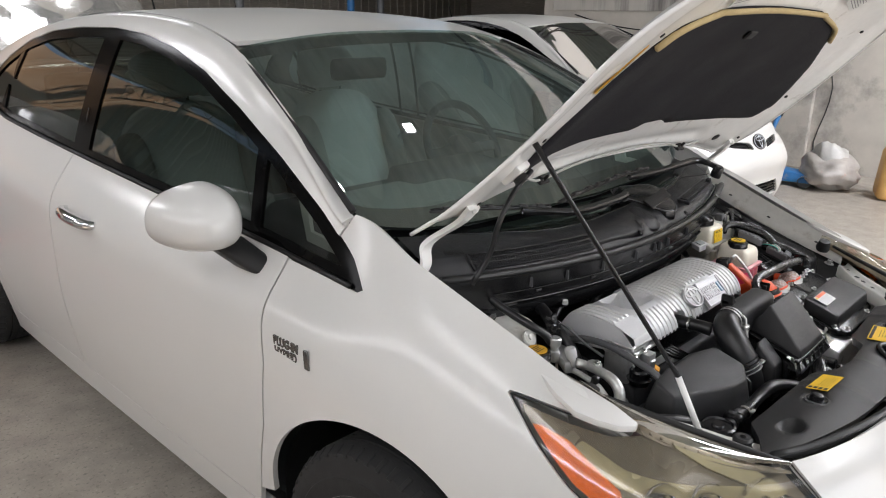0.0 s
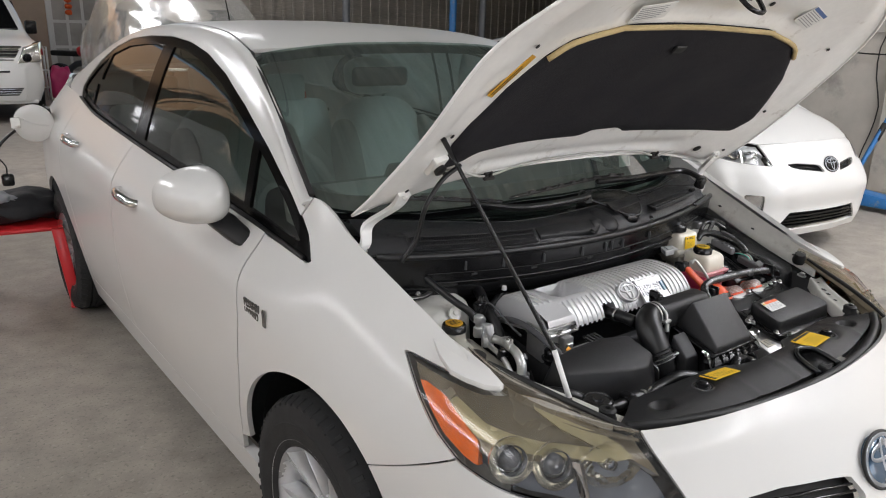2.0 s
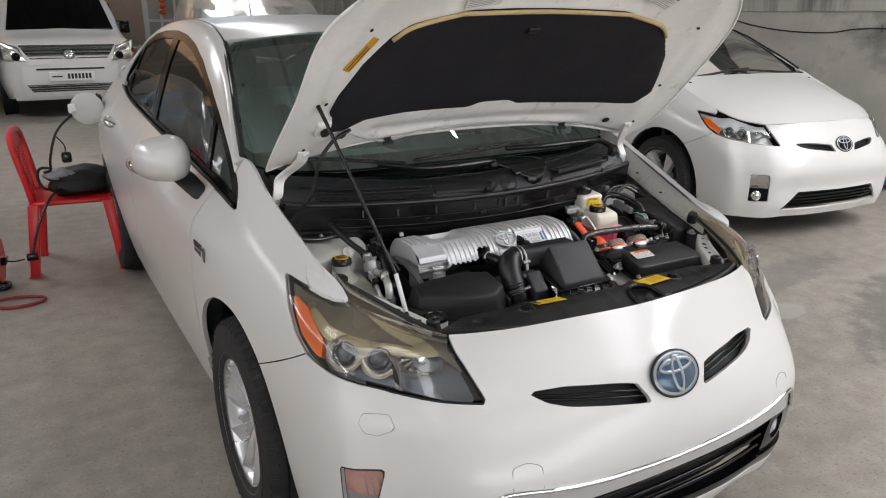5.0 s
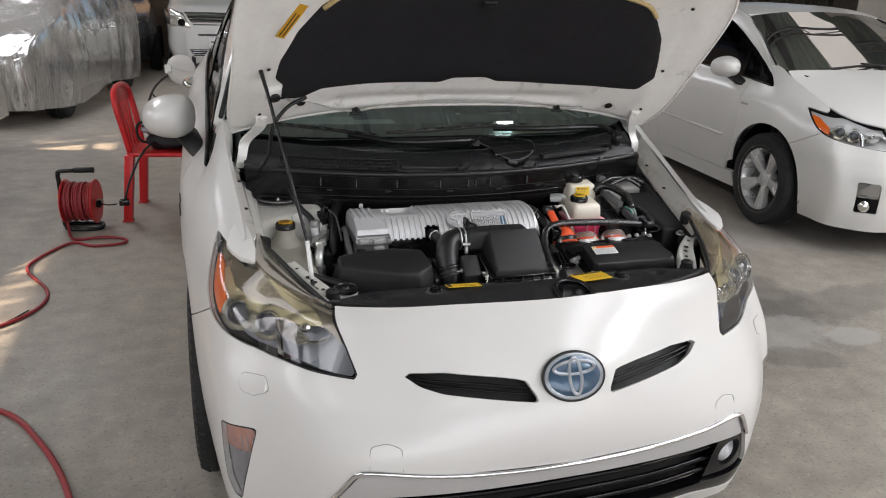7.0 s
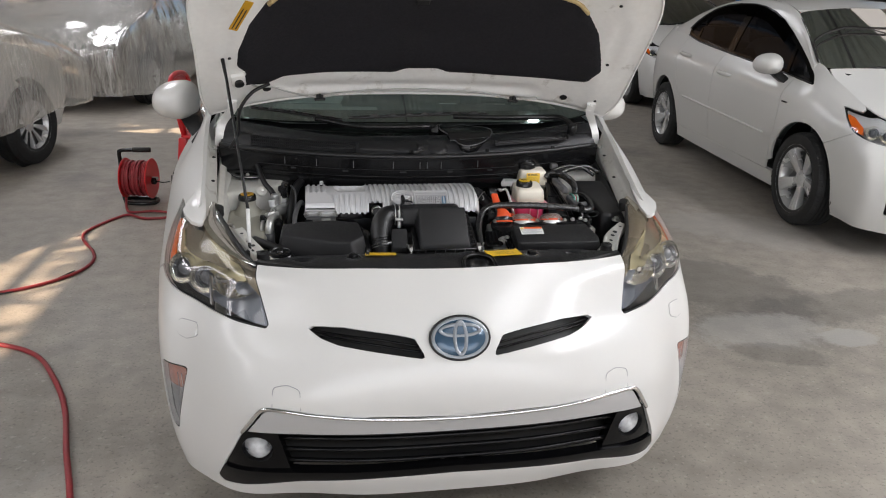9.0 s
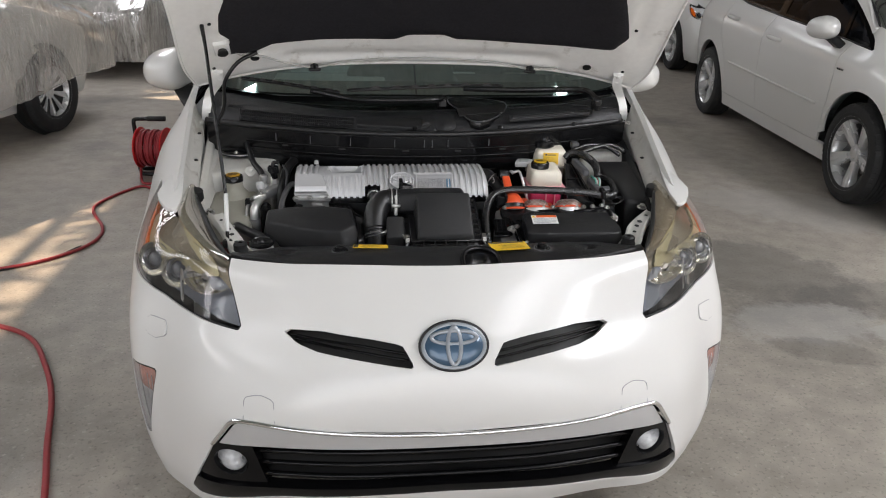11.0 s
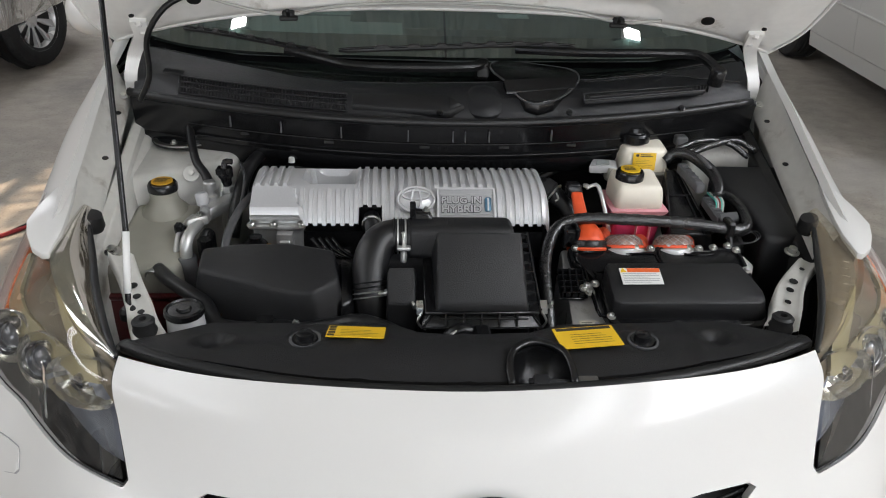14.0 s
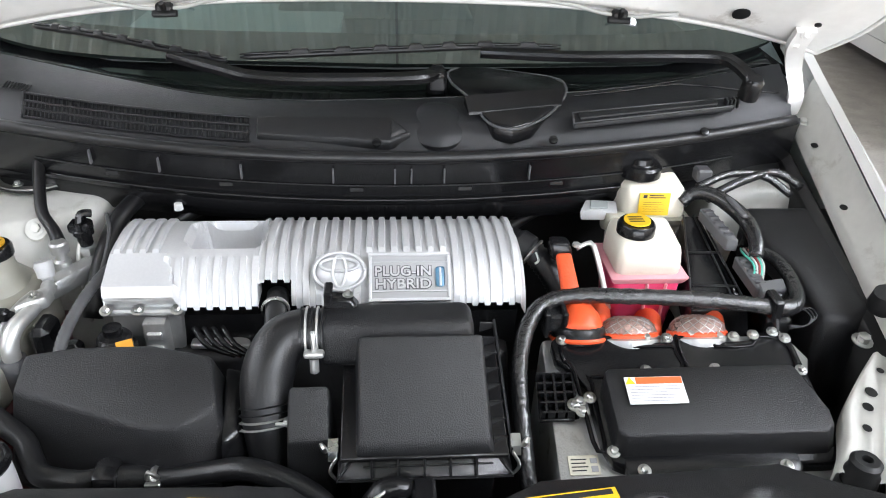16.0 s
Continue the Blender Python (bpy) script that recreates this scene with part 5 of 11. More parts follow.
def cabin(car, side_glass, visor=False, seats=True):
    """Roof, pillars, glass and what shows through it."""
    for s in (-1, 1):
        G = CABIN * np.array((s, 1, 1))
        panel("roof_rail", G, [lambda V: shield_edge(V) + 0.006 - np.abs(V[:, 0]), outside(yz, WINDOW, 0.001), lambda V: np.where(V[:, 1] > 1.70, ditch(V[:, 1]) + 0.004 - np.abs(V[:, 0]), -1), lambda V: np.where(V[:, 1] > 3.6, np.abs(V[:, 0]) * 0 + (V[:, 1] - 4.28), -1), lambda V: 1.1525 - (V[:, 2] - 1.03) * 0.5 - V[:, 1]], PAINT, car, "white roof pillar and rail", 0.012)
        frame = panel("window_frame", G, [inside(yz, WINDOW, 0.0), lambda V: -sdpoly(yz(V), WINDOW) - 0.030], WINFRAME, car, "black window surround", 0.012, lift=-0.003)

        def bar(V, y0, y1, half):
            return np.abs(V[:, 1] - (y0 + (y1 - y0) * (V[:, 2] - 1.0) / 0.4)) - half
        for y0, y1, half in ((1.45, 1.50, 0.020), (2.47, 2.41, 0.058), (3.28, 3.17, 0.022)):
            panel("window_post", G, [inside(yz, WINDOW, 0.004), lambda V: bar(V, y0, y1, half)], WINFRAME, frame, "", 0.012, lift=-0.0035)
        panel("post_joint", G, [inside(yz, WINDOW, 0.002), lambda V: bar(V, 2.47, 2.41, 0.004)], SEAL, frame, "", 0.0, lift=-0.0005)
        g = panel("side_window", G, [inside(yz, WINDOW, 0.016)], side_glass, car, "tinted side window", 0.0, lift=-0.008)
        g.visible_shadow = False
        # seal along the belt
        part("belt_moulding", tube_bm([(s * float(belt_x(y)), y, float(belt_line(y)) + 0.005) for y in np.linspace(1.08, 3.48, 24)], 0.0065, 6, 1), SEAL, car)
        if visor:
            vz = panel("window_visor", G, [inside(yz, WINDOW, -0.004), lambda V: -sdpoly(yz(V), WINDOW) - 0.085, lambda V: 1.16 + (2.4 - V[:, 1]) * 0.0 - V[:, 2], lambda V: 1.62 - V[:, 1]], DARKGLASS, car, "smoked window visor", 0.0, lift=0.012)
        part("roof_moulding", tube_bm([(s * (float(ditch(y)) - 0.004), y, zz - 0.004) for y, zz in zip(np.linspace(1.79, 4.0, 14), np.interp(np.linspace(1.79, 4.0, 14), [1.79, 2.05, 2.4, 2.8, 3.2, 3.6, 3.95, 4.0], [1.385, 1.440, 1.462, 1.45, 1.408, 1.334, 1.25, 1.24]))], 0.0105, 8, 3), SEAL, car)
    whole = np.concatenate([CABIN[:, :, :] * np.array((-1, 1, 1)), CABIN[:, -2::-1]], 1)
    roof_front = lambda V: 1.706 + 0.088 * (np.abs(V[:, 0]) / 0.575) ** 2.4 - V[:, 1]
    panel("roof", whole, [lambda V: np.abs(V[:, 0]) - ditch(V[:, 1]) + 0.004, roof_front, lambda V: V[:, 1] - 3.42], PAINT, car, "white roof", 0.012)
    panel("headliner", whole, [lambda V: np.abs(V[:, 0]) - 0.53, roof_front, lambda V: V[:, 1] - 3.40], ROOFLINE, car, "", 0.0, lift=-0.03)
    rg = panel("rear_window", whole, [lambda V: np.abs(V[:, 0]) - ditch(V[:, 1]) + 0.012, lambda V: 3.43 - V[:, 1], lambda V: V[:, 1] - 4.26], SIDEGLASS, car, "sloping rear window", 0.0, lift=-0.004)
    rg.visible_shadow = False
    part("antenna", tube_bm([(0, 3.36, 1.435), (0, 3.385, 1.50), (0, 3.46, 1.68)], (0.006, 0.004, 0.002), 8, 3), PIANO, car, "thin black roof antenna")
    W = windshield_shape(24, 14)
    V, F = grid_mesh(W)
    ws = raw("windshield", V, F, CLEARGLASS if side_glass is DARKGLASS else GLASS, car, "raked green-tinted windshield")
    ws.visible_shadow = False
    V2, F2 = grid_mesh(W)
    n = W.shape[1]
    i0 = np.array([(r, c) for r in range(W.shape[0]) for c in range(n)])
    border = [f for f in F2 if (f[0] // n < 2 or f[0] // n >= 22 or f[0] % n < 4 or f[0] % n >= n - 5)]
    V2 = V2 + np.array((0, 0.004, -0.007))
    used = sorted({i for f in border for i in f})
    back = {k: i for i, k in enumerate(used)}
    raw("windshield_border", V2[used], [tuple(back[i] for i in f) for f in border], FRIT, car, "glossy black border of the windshield")
    for s in (-1, 1):
        part("windshield_moulding", tube_bm([(s * (0.709 - 0.2096 * (y - 1.165)), y, zz) for y, zz in zip((1.13, 1.3, 1.5, 1.65, 1.79), (1.082, 1.171, 1.268, 1.335, 1.384))], 0.008, 6, 4), SEAL, car)
    if seats:
        interior(car)


def interior(car):
    """Seats, dashboard and steering wheel behind the glass."""
    dash = part("dashboard", slab_bm([(-0.68, 1.08, 0.72), (0.68, 1.08, 0.72), (0.66, 1.62, 0.62), (-0.66, 1.62, 0.62)], [(-0.66, 1.09, 0.985), (0.66, 1.09, 0.985), (0.64, 1.60, 1.01), (-0.64, 1.60, 1.01)], 0.04, 3), DASH, car, "dark dashboard")
    part("instrument_hood", slab_bm([(-0.25, 1.42, 1.0), (0.18, 1.42, 1.0), (0.18, 1.55, 1.0), (-0.25, 1.55, 1.0)], [(-0.22, 1.44, 1.04), (0.15, 1.44, 1.04), (0.15, 1.56, 1.05), (-0.22, 1.56, 1.05)], 0.012, 2), DASH, dash)
    a = np.linspace(0, 2 * math.pi, 33)
    sw = pose(0.36, 1.78, 1.0, 62, 0, 0)
    wheel_bm = tube_bm([sw @ Vector((0.18 * math.cos(t), 0.18 * math.sin(t), 0)) for t in a], 0.015, 8, 1)
    hubb = lathe_bm([(0, 0.01), (0.05, 0.008), (0.065, -0.02), (0.02, -0.14)], 20, sw)
    spk = box_bm(-0.17, 0.17, -0.02, 0.02, -0.008, 0.006, 0.005, 1)
    spk.transform(sw)
    part("steering_wheel", join(wheel_bm, hubb, spk), DASH, car, "black steering wheel")

    def seat(x0, y0, w, name="seat"):
        def pad(cx, cy, cz, sx, sy, sz, tilt, e=0.62):
            bm = bmesh.new()
            bmesh.ops.create_uvsphere(bm, u_segments=28, v_segments=18, radius=1)
            for v in bm.verts:
                v.co = [math.copysign(abs(c) ** e, c) * k for c, k in zip(v.co, (sx, sy, sz))]
            bm.transform(pose(cx, cy, cz, tilt, 0, 0))
            return bm
        st = part(name, pad(x0, y0, 0.50, w, 0.27, 0.10, 6), CLOTH, car, "grey leather front seat")
        part("backrest", pad(x0, y0 + 0.34, 0.83, w * 0.96, 0.085, 0.34, -18), CLOTH, st)
        part("side_bolster", join(pad(x0 - w * 0.86, y0 + 0.29, 0.80, 0.05, 0.09, 0.28, -18), pad(x0 + w * 0.86, y0 + 0.29, 0.80, 0.05, 0.09, 0.28, -18)), TRIMGREY, st)
        part("headrest", pad(x0, y0 + 0.47, 1.25, 0.135, 0.055, 0.085, -12), CLOTH, st)
        part("headrest_post", join(tube_bm([(x0 - 0.06, y0 + 0.44, 1.08), (x0 - 0.06, y0 + 0.46, 1.2)], 0.006, 8, 1), tube_bm([(x0 + 0.06, y0 + 0.44, 1.08), (x0 + 0.06, y0 + 0.46, 1.2)], 0.006, 8, 1)), CHROME, st)
        return st
    seat(-0.36, 2.12, 0.25)
    seat(0.36, 2.12, 0.25)
    rear = part("rear_bench", slab_bm([(-0.62, 2.86, 0.42), (0.62, 2.86, 0.42), (0.62, 3.36, 0.46), (-0.62, 3.36, 0.46)], [(-0.62, 2.84, 0.56), (0.62, 2.84, 0.56), (0.62, 3.36, 0.54), (-0.62, 3.36, 0.54)], 0.05, 3), CLOTH, car, "grey rear bench")
    part("backrest", slab_bm([(-0.62, 3.24, 0.50), (0.62, 3.24, 0.50), (0.62, 3.40, 0.50), (-0.62, 3.40, 0.50)], [(-0.6, 3.44, 1.06), (0.6, 3.44, 1.06), (0.6, 3.56, 1.06), (-0.6, 3.56, 1.06)], 0.05, 3), CLOTH, rear)
    for x in (-0.36, 0.0, 0.36):
        part("headrest", box_bm(x - 0.11, x + 0.11, 3.46, 3.54, 1.05, 1.2, 0.03, 3), CLOTH, rear)
    part("rear_view_mirror", box_bm(-0.12, 0.12, 1.93, 1.96, 1.26, 1.33, 0.02, 3), DASH, car, "rear-view mirror")
    for s in (-1, 1):
        part("door_trim", slab_bm([(s * 0.700, 1.10, 0.955), (s * 0.690, 1.33, 0.968), (s * 0.690, 1.37, 1.12), (s * 0.695, 1.33, 1.11), (s * 0.700, 1.30, 0.998), (s * 0.705, 1.13, 0.985)], [(s * 0.690, 1.10, 0.955), (s * 0.680, 1.33, 0.968), (s * 0.680, 1.37, 1.12), (s * 0.685, 1.33, 1.11), (s * 0.690, 1.30, 0.998), (s * 0.695, 1.13, 0.985)]), DOORTRIM, car, "pale inner door corner trim")
    part("cabin_floor", box_bm(-0.74, 0.74, 1.0, 4.2, 0.22, 0.28, 0.01, 1), DASH, car)
    part("firewall", box_bm(-0.70, 0.70, 1.06, 1.10, 0.25, 0.93, 0.01, 1), DASH, car)
    part("cargo_cover", box_bm(-0.64, 0.64, 3.5, 4.1, 0.98, 1.0, 0.005, 1), DASH, car)
    part("dash_cloth", box_bm(-0.5, -0.1, 1.25, 1.5, 1.008, 1.016, 0.003, 1), TRIMGREY, car)


def body(car, style):
    """Fenders, doors, sills, quarters and wheels."""
    for s in (-1, 1):
        G = SIDE * np.array((s, 1, 1))
        panel("front_fender", G, [lambda V: -seam(V) + 0.0035, lambda V: 1.12 - qz(V)[:, 0], outside(qz, LAMP_EDGE, 0.003), lambda V: arch(V, 0.93), lambda V: V[:, 1] - door_front(V[:, 2]) + 0.0025,
                                   outside(yz, WINDOW, 0.001), lambda V: np.where(V[:, 2] > belt_line(V[:, 1]) + 0.004, V[:, 1] - 1.15 + (V[:, 2] - 1.03) * 0.5, -1.0)], PAINT, car, "white front fender", 0.014)
        d = panel("front_door", G, [lambda V: door_front(V[:, 2]) + 0.0025 - V[:, 1], lambda V: V[:, 1] - door_mid(V[:, 2]) + 0.0025, lambda V: 0.285 - V[:, 2], lambda V: V[:, 2] - belt_line(V[:, 1]) - 0.002], PAINT, car, "white front door", 0.014)
        door_handle(d, s, 2.24, 0.873, 0.857, style != "late")
        d2 = panel("rear_door", G, [lambda V: door_mid(V[:, 2]) + 0.0025 - V[:, 1], lambda V: V[:, 1] - door_rear(V[:, 2]) + 0.0025, lambda V: 0.285 - V[:, 2], lambda V: V[:, 2] - belt_line(V[:, 1]) - 0.002, lambda V: arch(V, 3.63, 0.43)], PAINT, car, "white rear door", 0.014)
        door_handle(d2, s, 3.17, 0.945, 0.838, style != "late")
        panel("rear_quarter", G, [lambda V: np.minimum(door_rear(V[:, 2]) + 0.0025 - V[:, 1], np.maximum(3.0 - V[:, 1], np.hypot(V[:, 1] - 3.63, V[:, 2] - 0.325) - 0.4265)), lambda V: arch(V, 3.63), lambda V: np.where(V[:, 1] < 4.0, V[:, 2] - belt_line(V[:, 1]) - 0.002, -1), lambda V: 0.2 - V[:, 2] + np.where(V[:, 1] < 3.4, 0.085, 0)], PAINT, car, "white rear quarter panel", 0.014)
        panel("sill", G, [lambda V: V[:, 2] - 0.281, lambda V: 1.22 - V[:, 1], lambda V: V[:, 1] - 3.36, lambda V: arch(V, 0.93), lambda V: arch(V, 3.63)], PAINT, car, "white side sill", 0.03)
        if style != "late":
            part("door_strip", tube_bm([(s * 0.872, y, 0.545 + 0.02 * (y - 1.5)) for y in np.linspace(1.42, 3.05, 9)], 0.010, 6, 2), PAINT, d)
        for y0 in (0.93, 3.63):
            # dark lining of the wheel housing
            a = np.linspace(-0.35, math.pi + 0.35, 25)
            g = np.array([[(s * x, y0 + 0.392 * math.cos(t), max(0.235, 0.325 + 0.392 * math.sin(t))) for x in (0.52, 0.62, 0.72, 0.79)] for t in a])
            V, F = grid_mesh(g)
            raw("wheel_housing", V, F, SEAL, car)
            wheel(car, pose(s * 0.748, y0, 0.318, 0, 90 * s, 0) @ pose(0, 0, 0, 0, 0, 24), "fine" if style == "late" else "five")
        mirror_unit(car, s)
        lamp_unit(car, s, LENS if style == "late" else NEWLENS, GOLDBEZEL if style == "late" else LAMPHOUSE, BEZEL if style == "late" else LAMPHOUSE)
        part("tail_lamp", slab_bm([(s * 0.79, 4.02, 0.80), (s * 0.70, 4.30, 0.80), (s * 0.66, 4.26, 0.80), (s * 0.72, 4.02, 0.80)], [(s * 0.735, 3.98, 1.06), (s * 0.62, 4.30, 1.06), (s * 0.58, 4.26, 1.06), (s * 0.68, 3.98, 1.06)], 0.01, 2), RED, car, "red tail lamp")
    part("underbody", slab_bm([(-0.50, 0.42, 0.18), (0.50, 0.42, 0.18), (0.62, 4.15, 0.18), (-0.62, 4.15, 0.18)], [(-0.5, 0.4, 0.24), (0.5, 0.4, 0.24), (0.5, 4.2, 0.26), (-0.5, 4.2, 0.26)]), SEAL, car)
    front_bumper(car, style)
    panel("tailgate", np.concatenate([CABIN[-4:, :] * np.array((-1, 1, 1)), CABIN[-4:, -2::-1]], 1), [lambda V: 4.24 - V[:, 1]], PAINT, car)
# ---- hood ----
def at_hood(x, y, d=0.0, opened=True):
    """A pose on the underside of the hood at closed plan (x, y), d below the skin; z points out of the underside."""
    G = HOOD_FINE
    P = G.reshape(-1, 3)
    k = int(np.argmin((P[:, 0] - x) ** 2 + (P[:, 1] - y) ** 2))
    r, c = divmod(k, G.shape[1])
    r, c = min(max(r, 1), G.shape[0] - 2), min(max(c, 1), G.shape[1] - 2)
    du, dv = G[r + 1, c] - G[r - 1, c], G[r, c + 1] - G[r, c - 1]
    n = np.cross(dv, du)
    n /= np.linalg.norm(n)
    if n[2] > 0:
        n = -n
    p = np.array((x, y, P[k][2])) + n * d
    if opened:
        q = hood_open(np.array([p, p + n, p + np.array((1.0, 0, 0))]))
    else:
        q = np.array([p, p + n, p + np.array((1.0, 0, 0))])
    zc = Vector(q[1] - q[0]).normalized()
    xc = Vector(q[2] - q[0])
    xc = (xc - zc * xc.dot(zc)).normalized()
    yc = zc.cross(xc)
    m = Matrix((xc, yc, zc)).transposed().to_4x4()
    m.translation = Vector(q[0])
    return m


HOOD_FINE = hood_shape(10, 30)


def hood_normals(G):
    V, F = grid_mesh(G)
    N = normals(V, F)
    if N[:, 2].sum() < 0:
        N = -N
    return N.reshape(G.shape)


def hood(car, opened):
    G = hood_shape(8, 26)
    N = hood_normals(G)
    t = hood_open if opened else (lambda P: P)
    if not opened:
        panel("hood", G, [], PAINT, car, "white closed hood", 0.012, inner=(0, 0.6, 0.0))
        return None
    V, F = grid_mesh(t(G))
    h = raw("hood", V, F, PAINT, car, "white hood propped open")
    if opened:
        # the inner panel: hemmed edge, deep ribs and a shallow middle
        G2 = hood_shape(12, 40)
        N2 = hood_normals(G2)
        nu, nv = G2.shape[:2]
        u = np.minimum(np.arange(nu), nu - 1 - np.arange(nu))[:, None] / 4.0
        v = np.minimum(np.arange(nv), nv - 1 - np.arange(nv))[None, :] / 5.0
        e = np.minimum(np.broadcast_to(u, (nu, nv)), np.broadcast_to(v, (nu, nv)))
        d = 0.003 + 0.021 * np.clip(e - 0.25, 0, 0.8) / 0.8
        X, Y = np.abs(G2[..., 0]), G2[..., 1]
        # long shallow hollows pressed into the frame
        d = d - 0.012 * np.exp(-((Y - 0.40) / 0.03) ** 2) * (X < 0.34) * np.clip((0.34 - X) / 0.03, 0, 1)
        d = d - 0.010 * np.exp(-((Y - 0.885) / 0.022) ** 2) * np.clip((0.42 - X) / 0.03, 0, 1)
        d = d - 0.010 * np.exp(-((X - 0.595 - (0.62 - Y) * -0.10) / 0.016) ** 2) * np.clip((Y - 0.52) / 0.03, 0, 1) * np.clip((0.80 - Y) / 0.03, 0, 1)
        d = np.maximum(d, 0.002)
        V, F = grid_mesh(t(G2 - N2 * d[..., None]))
        raw("inner_panel", V, F, PAINT_IN, h, "white pressed inner panel of the hood")
        rim = [tuple(p) for p in t(np.concatenate([G[0], G[1:, -1], G[-1, -2::-1], G[-2:0:-1, 0]]) - 0.002 * np.concatenate([N[0], N[1:, -1], N[-1, -2::-1], N[-2:0:-1, 0]]))]
        part("hem", tube_bm(rim + [rim[0]], 0.0042, 6, 1), PAINT_IN, h)
        pad_edge = [(-0.3, 0.452), (-0.26, 0.445), (0.0, 0.442), (0.26, 0.445), (0.3, 0.452), (0.42, 0.48), (0.47, 0.52), (0.525, 0.60), (0.565, 0.70), (0.585, 0.765), (0.56, 0.825), (0.50, 0.832), (0.30, 0.826), (0.09, 0.824), (0.05, 0.805), (-0.05, 0.805), (-0.09, 0.824), (-0.30, 0.826), (-0.44, 0.832), (-0.50, 0.862), (-0.575, 0.858), (-0.55, 0.80), (-0.575, 0.765), (-0.565, 0.70), (-0.525, 0.60), (-0.47, 0.52), (-0.42, 0.48)]
        Gp = hood_shape(16, 50)
        Np = hood_normals(Gp)
        nz = np.array([noise.noise(Vector((p[0] * 5, p[1] * 5, 1.3))) for p in Gp.reshape(-1, 3)]).reshape(Gp.shape[:2])
        plan = lambda V: V[:, :2]
        sag = Gp - Np * (0.034 + 0.004 * nz)[..., None]
        V, F = grid_mesh(sag)
        # work in the closed plan, then turn
        for c in (inside(plan, pad_edge),):
            V, F = cut(V, F, c(V))
        sd = -sdpoly(V[:, :2], pad_edge)
        V = V + np.array((0, 0, 1.0)) * (0.012 * np.exp(-sd / 0.012))[:, None]
        Vt = t(V)
        raw("insulation_pad", Vt, F, PADCLOTH, h, "black felt hood insulation")
        front = [p for p in pad_edge if p[1] < 0.60]
        front.sort(key=lambda p: p[0])
        part("foam_edge", tube_bm([at_hood(x, y - 0.004, 0.029).translation for x, y in front], 0.0065, 6, 3), SPONGE, h, "yellowed foam edge of the insulation")
        # dark discs that paint the shade inside the panel's holes
        for x, y, r in ((-0.50, 0.878, 0.013), (0.51, 0.905, 0.013), (-0.60, 0.72, 0.005), (0.60, 0.72, 0.005), (-0.62, 0.90, 0.005), (0.62, 0.90, 0.005), (0.42, 0.345, 0.014), (-0.42, 0.345, 0.014), (0.16, 0.36, 0.007), (-0.16, 0.36, 0.007), (0.30, 0.31, 0.010), (-0.30, 0.31, 0.010), (0.55, 0.47, 0.005), (-0.55, 0.47, 0.005)):
            part("hole_disc", lathe_bm([(r, 0.0), (r, 0.002), (r * 0.6, 0.003), (0, 0.003)], 18, at_hood(x, y, 0.024)), SEAL, h)
        for x in (-0.33, 0.335):
            m = at_hood(x, 0.932, 0.020)
            clip = join(box_bm(-0.012, 0.012, -0.009, 0.009, 0, 0.014, 0.003, 1), box_bm(-0.018, 0.018, -0.004, 0.004, 0.01, 0.02, 0.002, 1), box_bm(-0.004, 0.004, -0.006, 0.022, 0.008, 0.015, 0.002, 1))
            clip.transform(m)
            part("hose_clip", clip, SEAL, h)
        hosepts = [(-0.56, 0.83), (-0.53, 0.86), (-0.48, 0.868), (-0.42, 0.902), (-0.33, 0.932), (-0.22, 0.905), (0, 0.893), (0.22, 0.905), (0.335, 0.932), (0.42, 0.916)]
        part("washer_hose", tube_bm([at_hood(x, y, 0.028).translation for x, y in hosepts], 0.0032, 6, 3), mat("grey_hose", (0.42, 0.42, 0.40), 0.5), h)
        part("thick_washer_hose", tube_bm([at_hood(x, y, d).translation for x, y, d in ((-0.49, 0.842, 0.035), (-0.55, 0.86, 0.045), (-0.60, 0.90, 0.075), (-0.62, 0.95, 0.12), (-0.655, 0.99, 0.15))], 0.0055, 8, 4), HOSE, h)
        b = at_hood(0, 0.80, 0.030)
        clipb = box_bm(-0.02, 0.02, -0.012, 0.012, 0, 0.006, 0.003, 1)
        clipb.transform(at_hood(-0.03, 0.50, 0.038))
        part("pad_clip", clipb, SEAL, h)
        # latch hook
        m = at_hood(0.02, 0.335, 0.022)
        lk = join(tube_bm([m @ Vector(p) for p in ((-0.03, -0.01, 0), (-0.025, 0, 0.045), (0.02, 0.0, 0.05), (0.025, 0, 0.0))], 0.0055, 8, 4))
        part("latch_hook", lk, SATIN, h, "black latch striker")
        pl = box_bm(-0.045, 0.04, -0.022, 0.022, -0.002, 0.006, 0.004, 1)
        pl.transform(m)
        part("latch_plate", pl, SATIN, h)
        # labels
        def label(x, y, w, hh, turn, material, rows, ink=INK, head=None):
            m = at_hood(x, y, 0.0262) @ pose(0, 0, 0, 0, 0, turn)
            l = part("label", plate_bm(m, w, hh), material, h)
            part("print", lines_bm(m, w * 0.9, hh * 0.8, rows, lift=0.0012), ink, l)
            if head:
                part("print_head", plate_bm(m @ pose(0, hh * 0.40, 0.0012), w * 0.9, hh * 0.16, 0.0002), head, l)
        label(-0.548, 0.555, 0.115, 0.026, 60, AMBERLAB, 2)
        label(-0.24, 0.40, 0.105, 0.05, 8, PAPER, 6, GREYINK)
        label(0.36, 0.385, 0.085, 0.06, -16, PAPER, 8, GREYINK, mat("blue_print", (0.08, 0.15, 0.35), 0.5))
        # prop bracket and hinges
        m = at_hood(-0.585, 0.815, 0.02)
        bk = box_bm(-0.022, 0.022, -0.026, 0.026, 0, 0.020, 0.006, 2)
        bk.transform(m)
        part("prop_bracket", bk, PAINT_IN, h)
        part("prop_socket", lathe_bm([(0.004, 0.019), (0.013, 0.021), (0.015, 0.030), (0.009, 0.034), (0, 0.034)], 18, m), SEAL, h)
